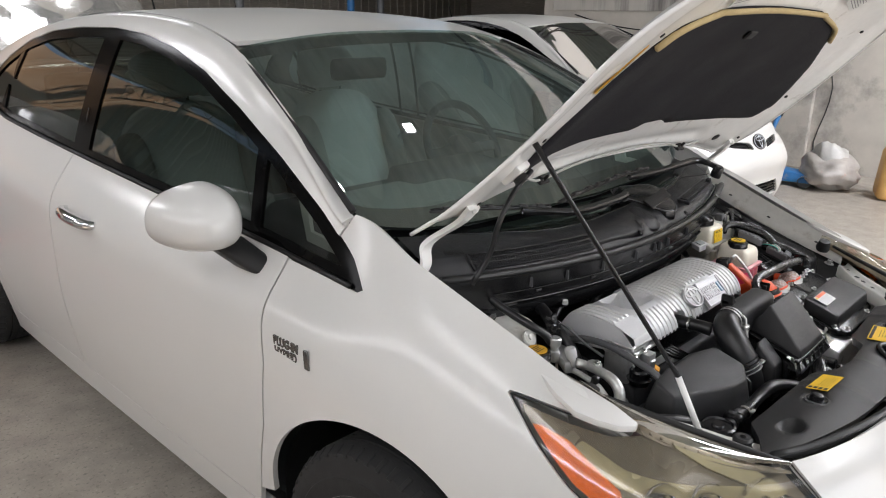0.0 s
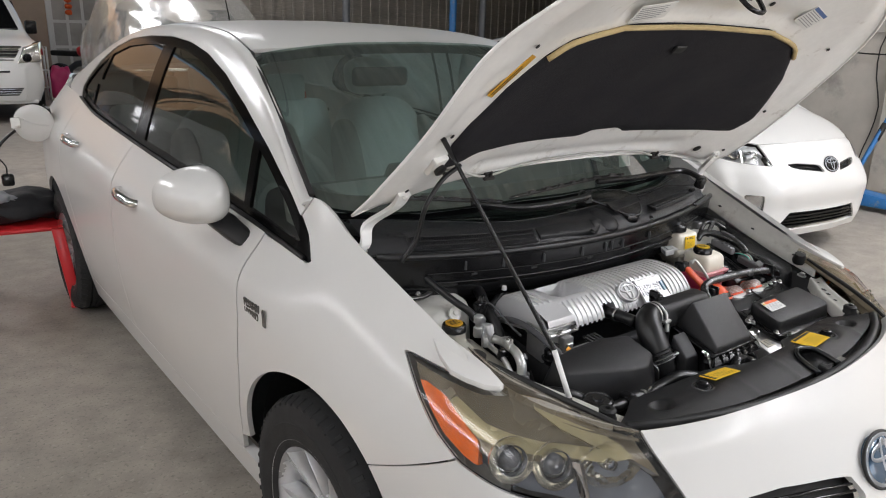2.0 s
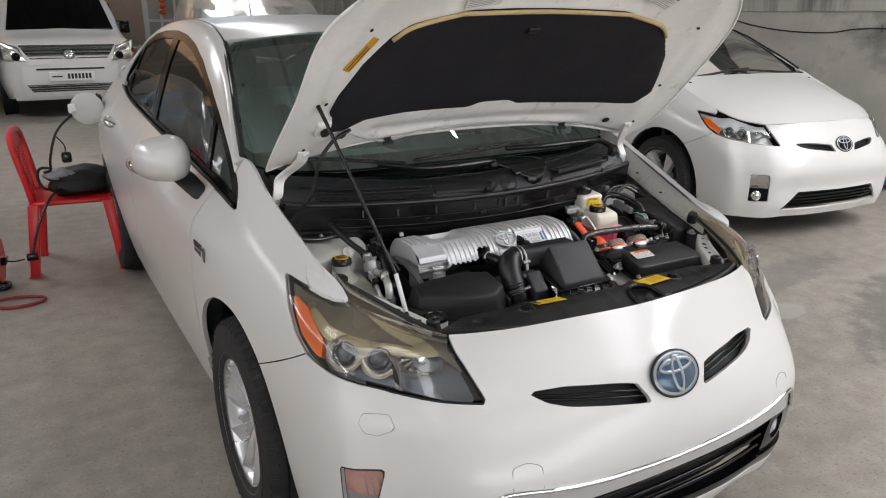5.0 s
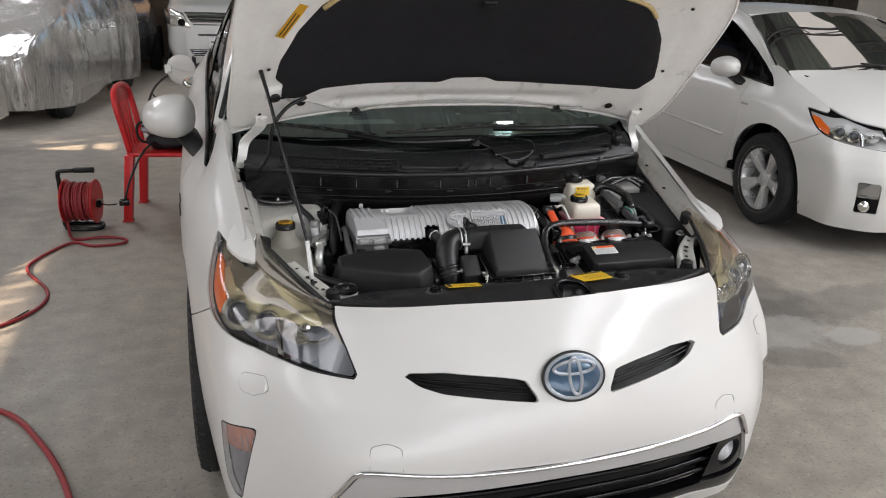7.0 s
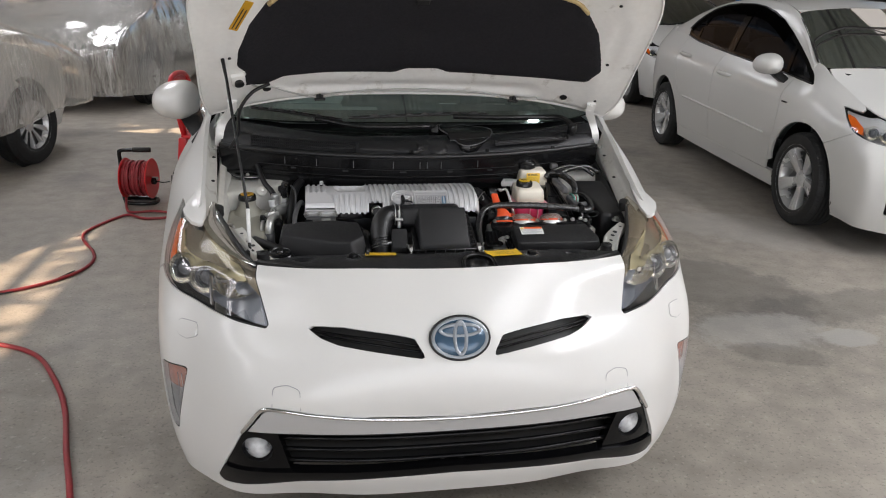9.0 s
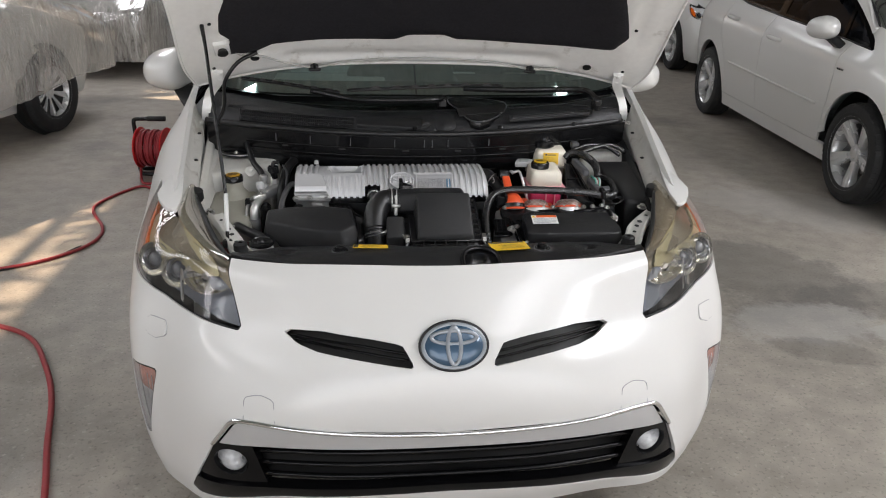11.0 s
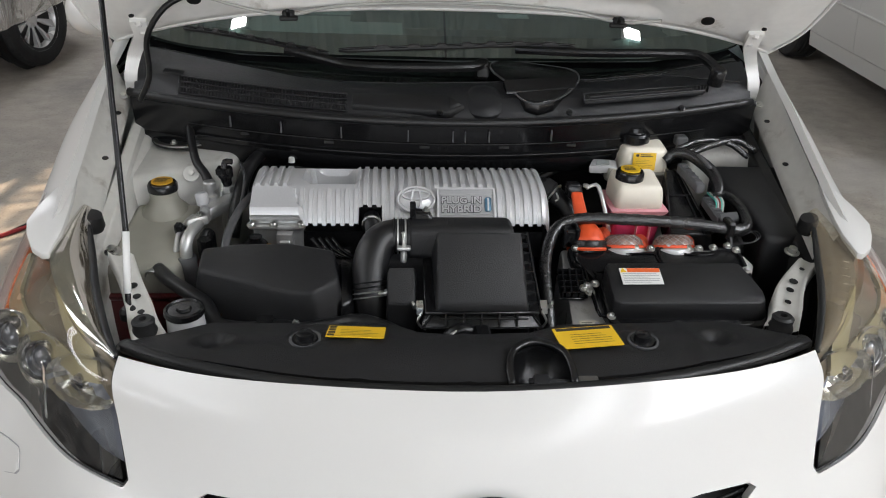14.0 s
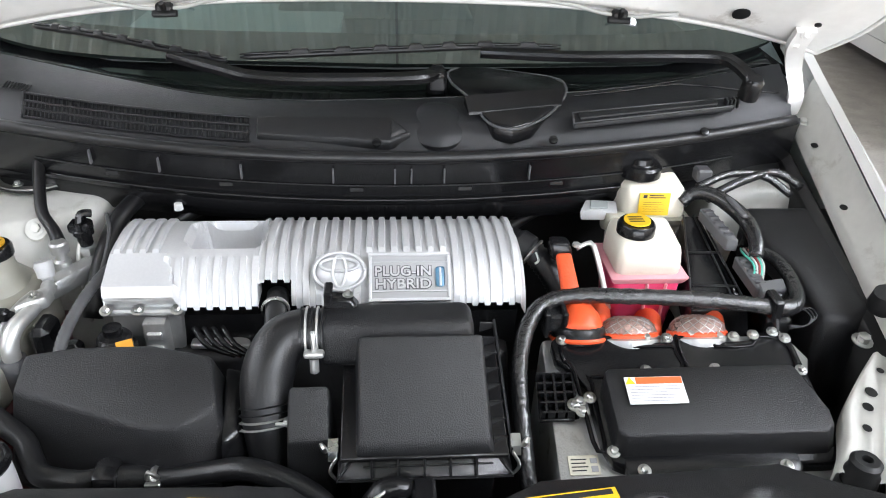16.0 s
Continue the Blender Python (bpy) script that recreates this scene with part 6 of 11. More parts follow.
        for s in (-1, 1):
            arm = [at_hood(s * 0.615, 0.915, 0.030).translation, at_hood(s * 0.622, 0.955, 0.034).translation, Vector((s * 0.652, 0.975, 1.035)), Vector((s * 0.664, 0.968, 0.995)), Vector((s * 0.672, 0.985, 0.955))]
            bm = bmesh.new()
            P = spline([tuple(p) for p in arm], 5)
            ring = []
            for k, p in enumerate(P):
                w = 0.016 - 0.004 * k / len(P)
                ring.append([bm.verts.new((p[0] - w, p[1] + 0.003, p[2] + 0.003)), bm.verts.new((p[0] + w, p[1] + 0.003, p[2] + 0.003)), bm.verts.new((p[0] + w, p[1] - 0.004, p[2] - 0.004)), bm.verts.new((p[0] - w, p[1] - 0.004, p[2] - 0.004))])
            for a, b in zip(ring, ring[1:]):
                for i in range(4):
                    bm.faces.new((a[i], a[(i + 1) % 4], b[(i + 1) % 4], b[i]))
            bm.faces.new(ring[0])
            bm.faces.new(ring[-1][::-1])
            bmesh.ops.recalc_face_normals(bm, faces=bm.faces[:])
            part("hinge_arm", bm, PAINT_IN, h, "white hinge arm")
            for yy in (0.918, 0.945):
                part("hinge_bolt", lathe_bm([(0.0075, 0), (0.0075, 0.005), (0.004, 0.008), (0, 0.008)], 6, at_hood(s * 0.615, yy, 0.034)), PAINT_IN, h)
    return h
# ---- the engine bay of the open car ----
def bolt_bm(p, way=(0, 0, 1), r=0.0046, h=0.006):
    return join(lathe_bm([(r * 1.7, 0), (r * 1.7, 0.0015), (r, 0.002)], 14, aim(p, way)), lathe_bm([(r, 0.0015), (r, h), (r * 0.7, h + 0.001), (0, h + 0.001)], 6, aim(p, way)))


def engine_cover(car):
    """The ribbed silver cover: an arched top with flat bars front to back, a hollow, a smooth block, a notch and a badge."""
    x0, x1 = -0.378, 0.172
    prof = [(0.842, 0.790), (0.832, 0.832), (0.812, 0.858), (0.78, 0.868), (0.74, 0.869), (0.705, 0.865), (0.682, 0.854), (0.664, 0.838), (0.655, 0.824), (0.651, 0.812)]
    P = spline(prof, 6)
    pitch = 0.0166
    cols, x = [], x0
    while x < x1 - 0.010:
        cols += [(x, 0), (x + 0.0034, 0), (x + 0.0046, 1), (x + 0.0120, 1), (x + 0.0132, 0)]
        x += pitch
    cols.append((x1, 0))
    soft = lambda v, a, b: min(1.0, max(0.0, (v - a) / (b - a)))
    rows = []
    for cx, up in cols:
        row = []
        for y, z in P:
            rib, zz = 0.0048 * up, z
            # the smooth block at one end, its face leaning forward
            edge = -0.302 + (0.70 - y) * 0.3
            if cx < edge and y < 0.706:
                rib = 0
                zz = 0.868 - (0.706 - y) * 0.42 if y > 0.656 else min(z + 0.021, 0.846)
            # smooth saddle behind the short bars, and the hollow in it
            if -0.312 < cx < -0.184 and y > 0.697:
                rib = 0
            hx, hy = abs(cx + 0.233) / 0.047, abs(y - 0.760) / 0.040
            d = (hx ** 5 + hy ** 5) ** 0.2
            zz -= 0.068 * soft(1.10 - d, 0, 0.16)
            if (cx + 0.077) ** 2 / 0.0390 ** 2 + (y - 0.676) ** 2 / 0.024 ** 2 < 1:
                rib *= 0.25
            if -0.042 < cx < 0.073 and y < 0.706:
                rib = 0.0
            zz -= max(0, cx - 0.160) ** 2 * 90
            row.append((cx, y, zz + rib * soft(0.836 - y, 0, 0.02)))
        rows.append(row)
    V, F = grid_mesh(np.array(rows))
    V, F = cut(V, F, -np.maximum(np.abs(V[:, 0] + 0.161) - 0.0215, V[:, 1] - 0.668))
    V, F = cut(V, F, -np.maximum(np.abs(V[:, 0] + 0.236) - 0.036, np.abs(V[:, 1] - 0.748) - 0.017))
    cover = raw("engine_cover", V, F, SILVER, car, "ribbed silver engine cover", smooth=False)
    part("cover_underside", slab_bm([(x0 + 0.01, 0.665, 0.74), (x1 - 0.01, 0.665, 0.74), (x1 - 0.01, 0.835, 0.74), (x0 + 0.01, 0.835, 0.74)], [(x0 + 0.006, 0.672, 0.79), (x1 - 0.006, 0.672, 0.79), (x1 - 0.006, 0.836, 0.79), (x0 + 0.006, 0.836, 0.79)]), SATIN, cover)
    for x in (x0, x1):
        part("cover_end", slab_bm([(x - 0.001, y, z - (0.013 if x > 0 else 0)) for y, z in P], [(x + 0.001, y, z - (0.013 if x > 0 else 0)) for y, z in P]), SILVER, cover, smooth=False)
    for x in (-0.186, -0.136):
        part("notch_lip", slab_bm([(x, 0.654, 0.816), (x + 0.003, 0.654, 0.816), (x + 0.003, 0.69, 0.816), (x, 0.69, 0.816)], [(x, 0.662, 0.838), (x + 0.003, 0.662, 0.838), (x + 0.003, 0.69, 0.856), (x, 0.69, 0.856)]), SILVER, cover)
    # badge plate, framed
    m = Matrix.Translation((0.0155, 0.668, 0.8475)) @ pose(0, 0, 0, 44, 0, 0)
    plate = part("badge_plate", plate_bm(m, 0.108, 0.066, 0.003), mat("brushed_plate", (0.50, 0.50, 0.51), 0.38, 0.6, streak=(1, 40, 1), scale=60, spread=0.06), cover, "framed badge plate")
    for b4 in ((-0.054, 0.054, 0.029, 0.033), (-0.054, 0.054, -0.033, -0.029), (-0.054, -0.050, -0.029, 0.029), (0.050, 0.054, -0.029, 0.029), (-0.050, 0.050, -0.0205, -0.0185), (-0.050, 0.050, 0.0195, 0.0210)):
        fr = box_bm(*b4, 0.002, 0.0062 if abs(b4[3]) > 0.025 else 0.0042, 0.0008, 1)
        fr.transform(m)
        part("plate_frame", fr, SILVER, plate)
    words("PLUG-IN", 0.0185, m @ pose(-0.0085, 0.0072, 0.0034), INKSILVER, plate, depth=0.0006, squeeze=1.08, bold=0.0013)
    words("PLUG-IN", 0.0185, m @ pose(-0.0085, 0.0072, 0.0046), SILVER, plate, depth=0.0006, squeeze=1.08, bold=0.0003)
    words("HYBRID", 0.0185, m @ pose(-0.0085, -0.0100, 0.0034), INKSILVER, plate, depth=0.0006, squeeze=1.16, bold=0.0013)
    words("HYBRID", 0.0185, m @ pose(-0.0085, -0.0100, 0.0046), SILVER, plate, depth=0.0006, squeeze=1.16, bold=0.0003)
    bb = box_bm(0.0345, 0.0465, -0.014, 0.013, 0.003, 0.005, 0.003, 2)
    bb.transform(m)
    part("blue_mark", bb, mat("pale_blue_enamel", (0.12, 0.25, 0.36), 0.3, 0.3), plate)
    bw = box_bm(0.039, 0.0425, -0.013, 0.012, 0.004, 0.0058, 0.001, 1)
    bw.transform(m)
    part("mark_bar", bw, SILVER, plate)
    base = Matrix.Translation((-0.077, 0.673, 0.8545)) @ pose(0, 0, 0, 43, 0, 0)

    def ring(rx, ry, cy, r, z=0.004):
        return tube_bm([base @ Vector((rx * math.cos(t), cy + ry * math.sin(t), z)) for t in np.linspace(0, 2 * math.pi, 41)], r, 6, 1)
    for rx, ry, cy in ((0.0335, 0.0255, 0), (0.0250, 0.0088, 0.0088), (0.0088, 0.0215, 0)):
        part("cover_emblem", ring(rx, ry, cy, 0.0026), SILVER, cover)
    part("emblem_base", lathe_bm([(0, 0.003), (0.95, 0.0025), (1, -0.004)], 36, base @ Matrix.Diagonal((0.035, 0.026, 1, 1))), SILVER, cover)
    return cover


def corrugated(car, name, pts, r, material, label=""):
    return part(name, tube_bm(pts, r, 12, 14, ribs=0.14), material, car, label)


def air_box(car):
    top = [(-0.048, 0.424, 0.778), (0.094, 0.424, 0.778), (0.090, 0.503, 0.866), (-0.049, 0.503, 0.866)]
    bot = [(-0.054, 0.420, 0.762), (0.101, 0.420, 0.762), (0.100, 0.545, 0.80), (-0.056, 0.545, 0.80)]
    box = part("air_filter_box", slab_bm(bot, top, 0.0045, 3), PLASTIC, car, "black grained air filter box")
    part("box_base", slab_bm([(-0.060, 0.440, 0.60), (0.104, 0.440, 0.60), (0.104, 0.55, 0.60), (-0.060, 0.55, 0.60)], [(-0.062, 0.436, 0.748), (0.108, 0.436, 0.748), (0.108, 0.548, 0.79), (-0.062, 0.548, 0.79)], 0.005, 2), SATIN, box)
    # rim of the lid and the ribbed skirt under its front edge
    part("lid_rim", slab_bm([(-0.070, 0.418, 0.757), (0.116, 0.418, 0.757), (0.116, 0.552, 0.797), (-0.070, 0.552, 0.797)], [(-0.070, 0.418, 0.763), (0.116, 0.418, 0.763), (0.116, 0.552, 0.803), (-0.070, 0.552, 0.803)], 0.0015, 1), SATIN, box)
    part("base_skirt", slab_bm([(-0.074, 0.410, 0.739), (0.121, 0.410, 0.739), (0.121, 0.440, 0.742), (-0.074, 0.440, 0.742)], [(-0.058, 0.424, 0.760), (0.105, 0.424, 0.760), (0.105, 0.440, 0.762), (-0.058, 0.440, 0.762)], 0.001, 1), SATIN, box)
    part("skirt_edge", tube_bm([(-0.058, 0.422, 0.758), (-0.074, 0.409, 0.740), (0.121, 0.409, 0.740), (0.105, 0.422, 0.758)], 0.0016, 6, 1), PLASTIC, box)
    part("skirt_edge", tube_bm([(-0.045, 0.417, 0.752), (0.098, 0.417, 0.752)], 0.0012, 6, 1), PLASTIC, box)
    for i in range(5):
        x = -0.036 + i * 0.0290
        part("skirt_rib", slab_bm([(x - 0.0011, 0.408, 0.739), (x + 0.0011, 0.408, 0.739), (x + 0.0011, 0.422, 0.739), (x - 0.0011, 0.422, 0.739)], [(x - 0.0011, 0.416, 0.761), (x + 0.0011, 0.416, 0.761), (x + 0.0011, 0.424, 0.761), (x - 0.0011, 0.424, 0.761)]), PLASTIC, box)
    # ladder of ribs along the side
    part("side_rail", slab_bm([(0.118, 0.425, 0.757), (0.121, 0.425, 0.757), (0.121, 0.60, 0.808), (0.118, 0.60, 0.808)], [(0.118, 0.425, 0.765), (0.121, 0.425, 0.765), (0.121, 0.60, 0.816), (0.118, 0.60, 0.816)]), PLASTIC, box)
    for i in range(8):
        y = 0.432 + i * 0.022
        z = 0.757 + (y - 0.418) * 0.295
        part("side_rib", slab_bm([(0.100, y, z), (0.119, y + 0.008, z), (0.119, y + 0.0105, z), (0.100, y + 0.0025, z)], [(0.100, y, z + 0.014), (0.119, y + 0.008, z + 0.007), (0.119, y + 0.0105, z + 0.007), (0.100, y + 0.0025, z + 0.014)]), PLASTIC, box)
    for s, x in ((-1, -0.078), (1, 0.125)):
        cl = join(slab_bm([(x - 0.0060, 0.428, 0.764), (x + 0.0060, 0.428, 0.764), (x + 0.0055, 0.442, 0.771), (x - 0.0055, 0.442, 0.771)], [(x - 0.0060, 0.427, 0.7655), (x + 0.0060, 0.427, 0.7655), (x + 0.0055, 0.441, 0.7725), (x - 0.0055, 0.441, 0.7725)]),
                  tube_bm([(x + s * 0.008, 0.428, 0.766), (x + s * 0.010, 0.427, 0.773), (x + s * 0.013, 0.430, 0.777)], (0.0030, 0.0035, 0.0025), 6, 2),
                  slab_bm([(x - 0.005, 0.428, 0.766), (x + 0.005, 0.428, 0.766), (x + 0.005, 0.424, 0.757), (x - 0.005, 0.424, 0.757)], [(x - 0.005, 0.427, 0.767), (x + 0.005, 0.427, 0.767), (x + 0.005, 0.4225, 0.757), (x - 0.005, 0.4225, 0.757)]),
                  tube_bm([(x - s * 0.004, 0.424, 0.760), (x + s * 0.003, 0.418, 0.748), (x - s * 0.002, 0.416, 0.738), (x - s * 0.010, 0.418, 0.732)], 0.0020, 6, 4))
        part("spring_clip", cl, STEEL, box, "zinc-plated spring clip")
    # outlet duct and elbow to the lower hose
    part("intake_duct", slab_bm([(-0.100, 0.530, 0.795), (0.088, 0.530, 0.795), (0.088, 0.60, 0.795), (-0.100, 0.60, 0.795)], [(-0.100, 0.540, 0.852), (0.088, 0.540, 0.852), (0.086, 0.594, 0.854), (-0.100, 0.594, 0.854)], 0.014, 4), PLASTIC, box)
    elbow = tube_bm([(-0.090, 0.566, 0.826), (-0.118, 0.565, 0.827), (-0.143, 0.554, 0.820), (-0.158, 0.527, 0.795), (-0.158, 0.496, 0.752), (-0.150, 0.477, 0.69)], (0.0285, 0.0285, 0.030, 0.031, 0.029, 0.028), 22, 12)
    part("intake_elbow", elbow, HOSE, box, "black rubber intake elbow")
    part("throttle_neck", tube_bm([(-0.152, 0.585, 0.812), (-0.158, 0.615, 0.815), (-0.161, 0.668, 0.812)], (0.015, 0.014, 0.015), 16, 4), HOSE, box)
    part("neck_ring", lathe_bm([(0.016, -0.003), (0.0185, -0.002), (0.0185, 0.002), (0.016, 0.003)], 24, aim((-0.160, 0.632, 0.814), (-0.05, 1, -0.1))), STEEL, box)
    for k, x in enumerate((-0.094, -0.100, -0.107, -0.113, -0.119)):
        part("hose_clamp", lathe_bm([(0.0280, -0.0018), (0.0315, -0.0012), (0.0315, 0.0012), (0.0280, 0.0018)], 28, aim((x, 0.566, 0.826), (1, 0, 0))), BRIGHT if k in (1, 3) else HOSE, box)
    part("clamp_screw", join(tube_bm([(-0.104, 0.540, 0.846), (-0.103, 0.532, 0.836), (-0.103, 0.530, 0.806)], 0.0032, 6, 3), box_bm(-0.115, -0.091, 0.524, 0.536, 0.817, 0.825, 0.003, 2), lathe_bm([(0.0055, 0), (0.0055, 0.018), (0.003, 0.020), (0, 0.020)], 10, aim((-0.103, 0.529, 0.815), (0, -0.15, -1)))), BRIGHT, box, "worm clamp screw")
    for k, dz in enumerate((0.0, 0.007, 0.014, 0.021)):
        part("hose_clamp", lathe_bm([(0.0285, -0.0014), (0.0325, 0), (0.0285, 0.0014)], 28, aim((-0.1585, 0.505 - dz * 0.62, 0.768 - dz), (-0.12, 0.52, 0.85))), BRIGHT if k in (2, 3) else HOSE, box)
    part("clamp_screw", join(box_bm(-0.136, -0.124, 0.470, 0.480, 0.762, 0.772, 0.002, 1), tube_bm([(-0.146, 0.476, 0.764), (-0.132, 0.470, 0.769), (-0.120, 0.472, 0.773)], 0.0024, 6, 2)), BRIGHT, box)
    part("resonator_box", slab_bm([(-0.134, 0.440, 0.68), (-0.078, 0.440, 0.68), (-0.077, 0.500, 0.72), (-0.136, 0.500, 0.72)], [(-0.130, 0.448, 0.762), (-0.083, 0.448, 0.762), (-0.083, 0.492, 0.806), (-0.130, 0.492, 0.806)], 0.005, 3), PLASTIC, box)
    sn = part("flow_sensor", slab_bm([(-0.092, 0.575, 0.848), (-0.050, 0.575, 0.848), (-0.050, 0.598, 0.848), (-0.092, 0.598, 0.848)], [(-0.092, 0.577, 0.866), (-0.060, 0.577, 0.864), (-0.060, 0.595, 0.864), (-0.092, 0.595, 0.868)], 0.003, 1), SATIN, box, "black sensor plug on the duct")
    part("sensor_plug", box_bm(-0.092, -0.082, 0.570, 0.598, 0.856, 0.878, 0.002, 1), SATIN, sn)
    part("sensor_screw", bolt_bm((-0.064, 0.588, 0.864), (0, 0, 1), 0.004), STEEL, sn)
    return box


def big_resonator(car):
    top = [(-0.450, 0.512, 0.786), (-0.298, 0.457, 0.777), (-0.252, 0.451, 0.779), (-0.212, 0.476, 0.789), (-0.226, 0.536, 0.814), (-0.300, 0.557, 0.816), (-0.390, 0.561, 0.812), (-0.448, 0.556, 0.806)]
    bot = [(-0.474, 0.492, 0.655), (-0.300, 0.432, 0.655), (-0.240, 0.424, 0.655), (-0.188, 0.452, 0.655), (-0.190, 0.550, 0.70), (-0.300, 0.580, 0.70), (-0.395, 0.585, 0.70), (-0.474, 0.580, 0.70)]
    o = part("intake_resonator", slab_bm(bot, top, 0.0065, 3), PLASTIC, car, "black plastic intake resonator")
    part("resonator_ledge", slab_bm([(-0.214, 0.44, 0.66), (-0.178, 0.46, 0.66), (-0.180, 0.548, 0.69), (-0.215, 0.552, 0.69)], [(-0.208, 0.452, 0.752), (-0.186, 0.470, 0.752), (-0.190, 0.540, 0.786), (-0.214, 0.545, 0.790)], 0.006, 2), SATIN, o)
    return o


def inverter(car):
    inv = part("inverter", slab_bm([(0.172, 0.40, 0.60), (0.52, 0.395, 0.60), (0.535, 0.60, 0.60), (0.178, 0.60, 0.60)], [(0.176, 0.398, 0.708), (0.515, 0.395, 0.716), (0.525, 0.606, 0.782), (0.182, 0.606, 0.782)], 0.008, 2), ALU, car, "cast aluminium inverter with black lids")

    def on(x, y, d=0.0):
        return Vector((x, y, 0.712 + (y - 0.396) * 0.318 + d))
    # base lid with rounded shoulders
    outl = [(0.212, 0.545), (0.194, 0.562), (0.192, 0.588), (0.204, 0.598), (0.285, 0.598), (0.300, 0.584), (0.345, 0.584), (0.360, 0.597), (0.395, 0.597), (0.410, 0.583), (0.455, 0.583), (0.468, 0.596), (0.502, 0.594), (0.514, 0.578), (0.516, 0.440), (0.50, 0.418), (0.262, 0.418), (0.238, 0.428), (0.230, 0.450), (0.226, 0.52)]
    part("base_lid", slab_bm([on(x, y, 0) for x, y in outl], [on(x, y, 0.018) for x, y in outl], 0.004, 2), SATIN, inv, "satin black inverter lid")
    for loop in ([(0.204, 0.556), (0.203, 0.584), (0.212, 0.590), (0.283, 0.590), (0.298, 0.576), (0.346, 0.576), (0.352, 0.566), (0.346, 0.534), (0.240, 0.534), (0.233, 0.526), (0.232, 0.448), (0.226, 0.440), (0.219, 0.452), (0.214, 0.542)],
                 [(0.362, 0.588), (0.394, 0.588), (0.408, 0.574), (0.456, 0.574), (0.468, 0.587), (0.497, 0.584), (0.505, 0.570), (0.503, 0.538), (0.494, 0.532), (0.370, 0.532), (0.360, 0.540), (0.357, 0.576)]):
        part("lid_bead", tube_bm([on(x, y, 0.0180) for x, y in loop + loop[:1]], 0.0028, 8, 2), PIANO, inv)
    lid = [(0.240, 0.438), (0.240, 0.514), (0.246, 0.520), (0.482, 0.520), (0.488, 0.516), (0.508, 0.456), (0.506, 0.436), (0.494, 0.428), (0.250, 0.430)]
    part("terminal_lid", slab_bm([on(x, y, 0.014) for x, y in lid], [on(x * 0.965 + 0.0100, y * 0.95 + 0.0250, 0.050) for x, y in lid], 0.0035, 2), PLASTIC, inv, "grained black terminal cover")
    part("front_tab", slab_bm([on(x, y, 0.008) for x, y in ((0.250, 0.410), (0.250, 0.436), (0.458, 0.436), (0.458, 0.410), (0.446, 0.402), (0.264, 0.402))], [on(x, y, 0.02) for x, y in ((0.250, 0.410), (0.250, 0.436), (0.458, 0.436), (0.458, 0.410), (0.446, 0.402), (0.264, 0.402))], 0.004, 2), SATIN, inv)
    for x, y in ((0.270, 0.414), (0.438, 0.414), (0.206, 0.586), (0.292, 0.590), (0.378, 0.590), (0.462, 0.588), (0.503, 0.582), (0.212, 0.500), (0.226, 0.505), (0.240, 0.437), (0.305, 0.540), (0.395, 0.540), (0.506, 0.535), (0.235, 0.596), (0.318, 0.586), (0.345, 0.586), (0.415, 0.586), (0.435, 0.586), (0.490, 0.592)):
        part("bolt", bolt_bm(on(x, y, 0.02), (0, -0.3, 0.95)), STEEL, inv)
    m = Matrix.Translation(on(0.297, 0.485, 0.0535)) @ pose(0, 0, 0, 17.6, 0, 0)
    lab = part("warning_label", plate_bm(m, 0.070, 0.036), PAPER, inv, "white warning label with an orange heading")
    part("label_heading", plate_bm(m @ pose(0.006, 0.0128, 0.001), 0.056, 0.0090, 0.0003), LABRED, lab)
    part("label_sign", prism_transformed([(-0.006, -0.004), (0.006, -0.004), (0, 0.006)], 0.0012, m @ pose(-0.029, 0.0122, 0)), YELLOW, lab)
    part("label_print", lines_bm(m @ pose(0, -0.005, 0), 0.064, 0.023, 6, 0.28, 0.0013), GREYINK, lab)
    m2 = Matrix.Translation((0.208, 0.438, 0.7240)) @ pose(0, 0, 0, 19.5, 0, 0)
    l2 = part("maker_label", plate_bm(m2, 0.036, 0.024), mat("cream_label", (0.55, 0.52, 0.42), 0.5), inv)
    part("label_print", lines_bm(m2 @ pose(-0.004, 0, 0), 0.022, 0.018, 4, 0.35, 0.0012), INK, l2)
    part("label_code", join(plate_bm(m2 @ pose(0.012, 0.005, 0.001), 0.008, 0.006, 0.0003), plate_bm(m2 @ pose(0.012, -0.005, 0.001), 0.008, 0.007, 0.0003)), GREYINK, l2)
    holder = part("cable_holder", slab_bm([(0.163, 0.488, 0.744), (0.206, 0.488, 0.744), (0.212, 0.545, 0.762), (0.168, 0.545, 0.762)], [(0.163, 0.488, 0.748), (0.206, 0.488, 0.748), (0.212, 0.545, 0.766), (0.168, 0.545, 0.766)], 0.001, 1), SATIN, inv, "black slotted cable holder")
    for i in range(4):
        x = 0.170 + i * 0.012
        part("holder_bar", slab_bm([(x, 0.490, 0.746), (x + 0.003, 0.490, 0.746), (x + 0.007, 0.543, 0.763), (x + 0.004, 0.543, 0.763)], [(x, 0.490, 0.758), (x + 0.003, 0.490, 0.758), (x + 0.007, 0.543, 0.776), (x + 0.004, 0.543, 0.776)]), SATIN, holder)
    for i in range(5):
        y = 0.490 + i * 0.0128
        z = 0.746 + (y - 0.488) * 0.316
        part("holder_bar", box_bm(0.166, 0.212, y, y + 0.003, z, z + 0.012), SATIN, holder)
    for p in ((0.206, 0.498, 0.762), (0.214, 0.490, 0.760)):
        part("bolt", bolt_bm(p, (0, -0.3, 0.95), 0.0052), STEEL, holder)
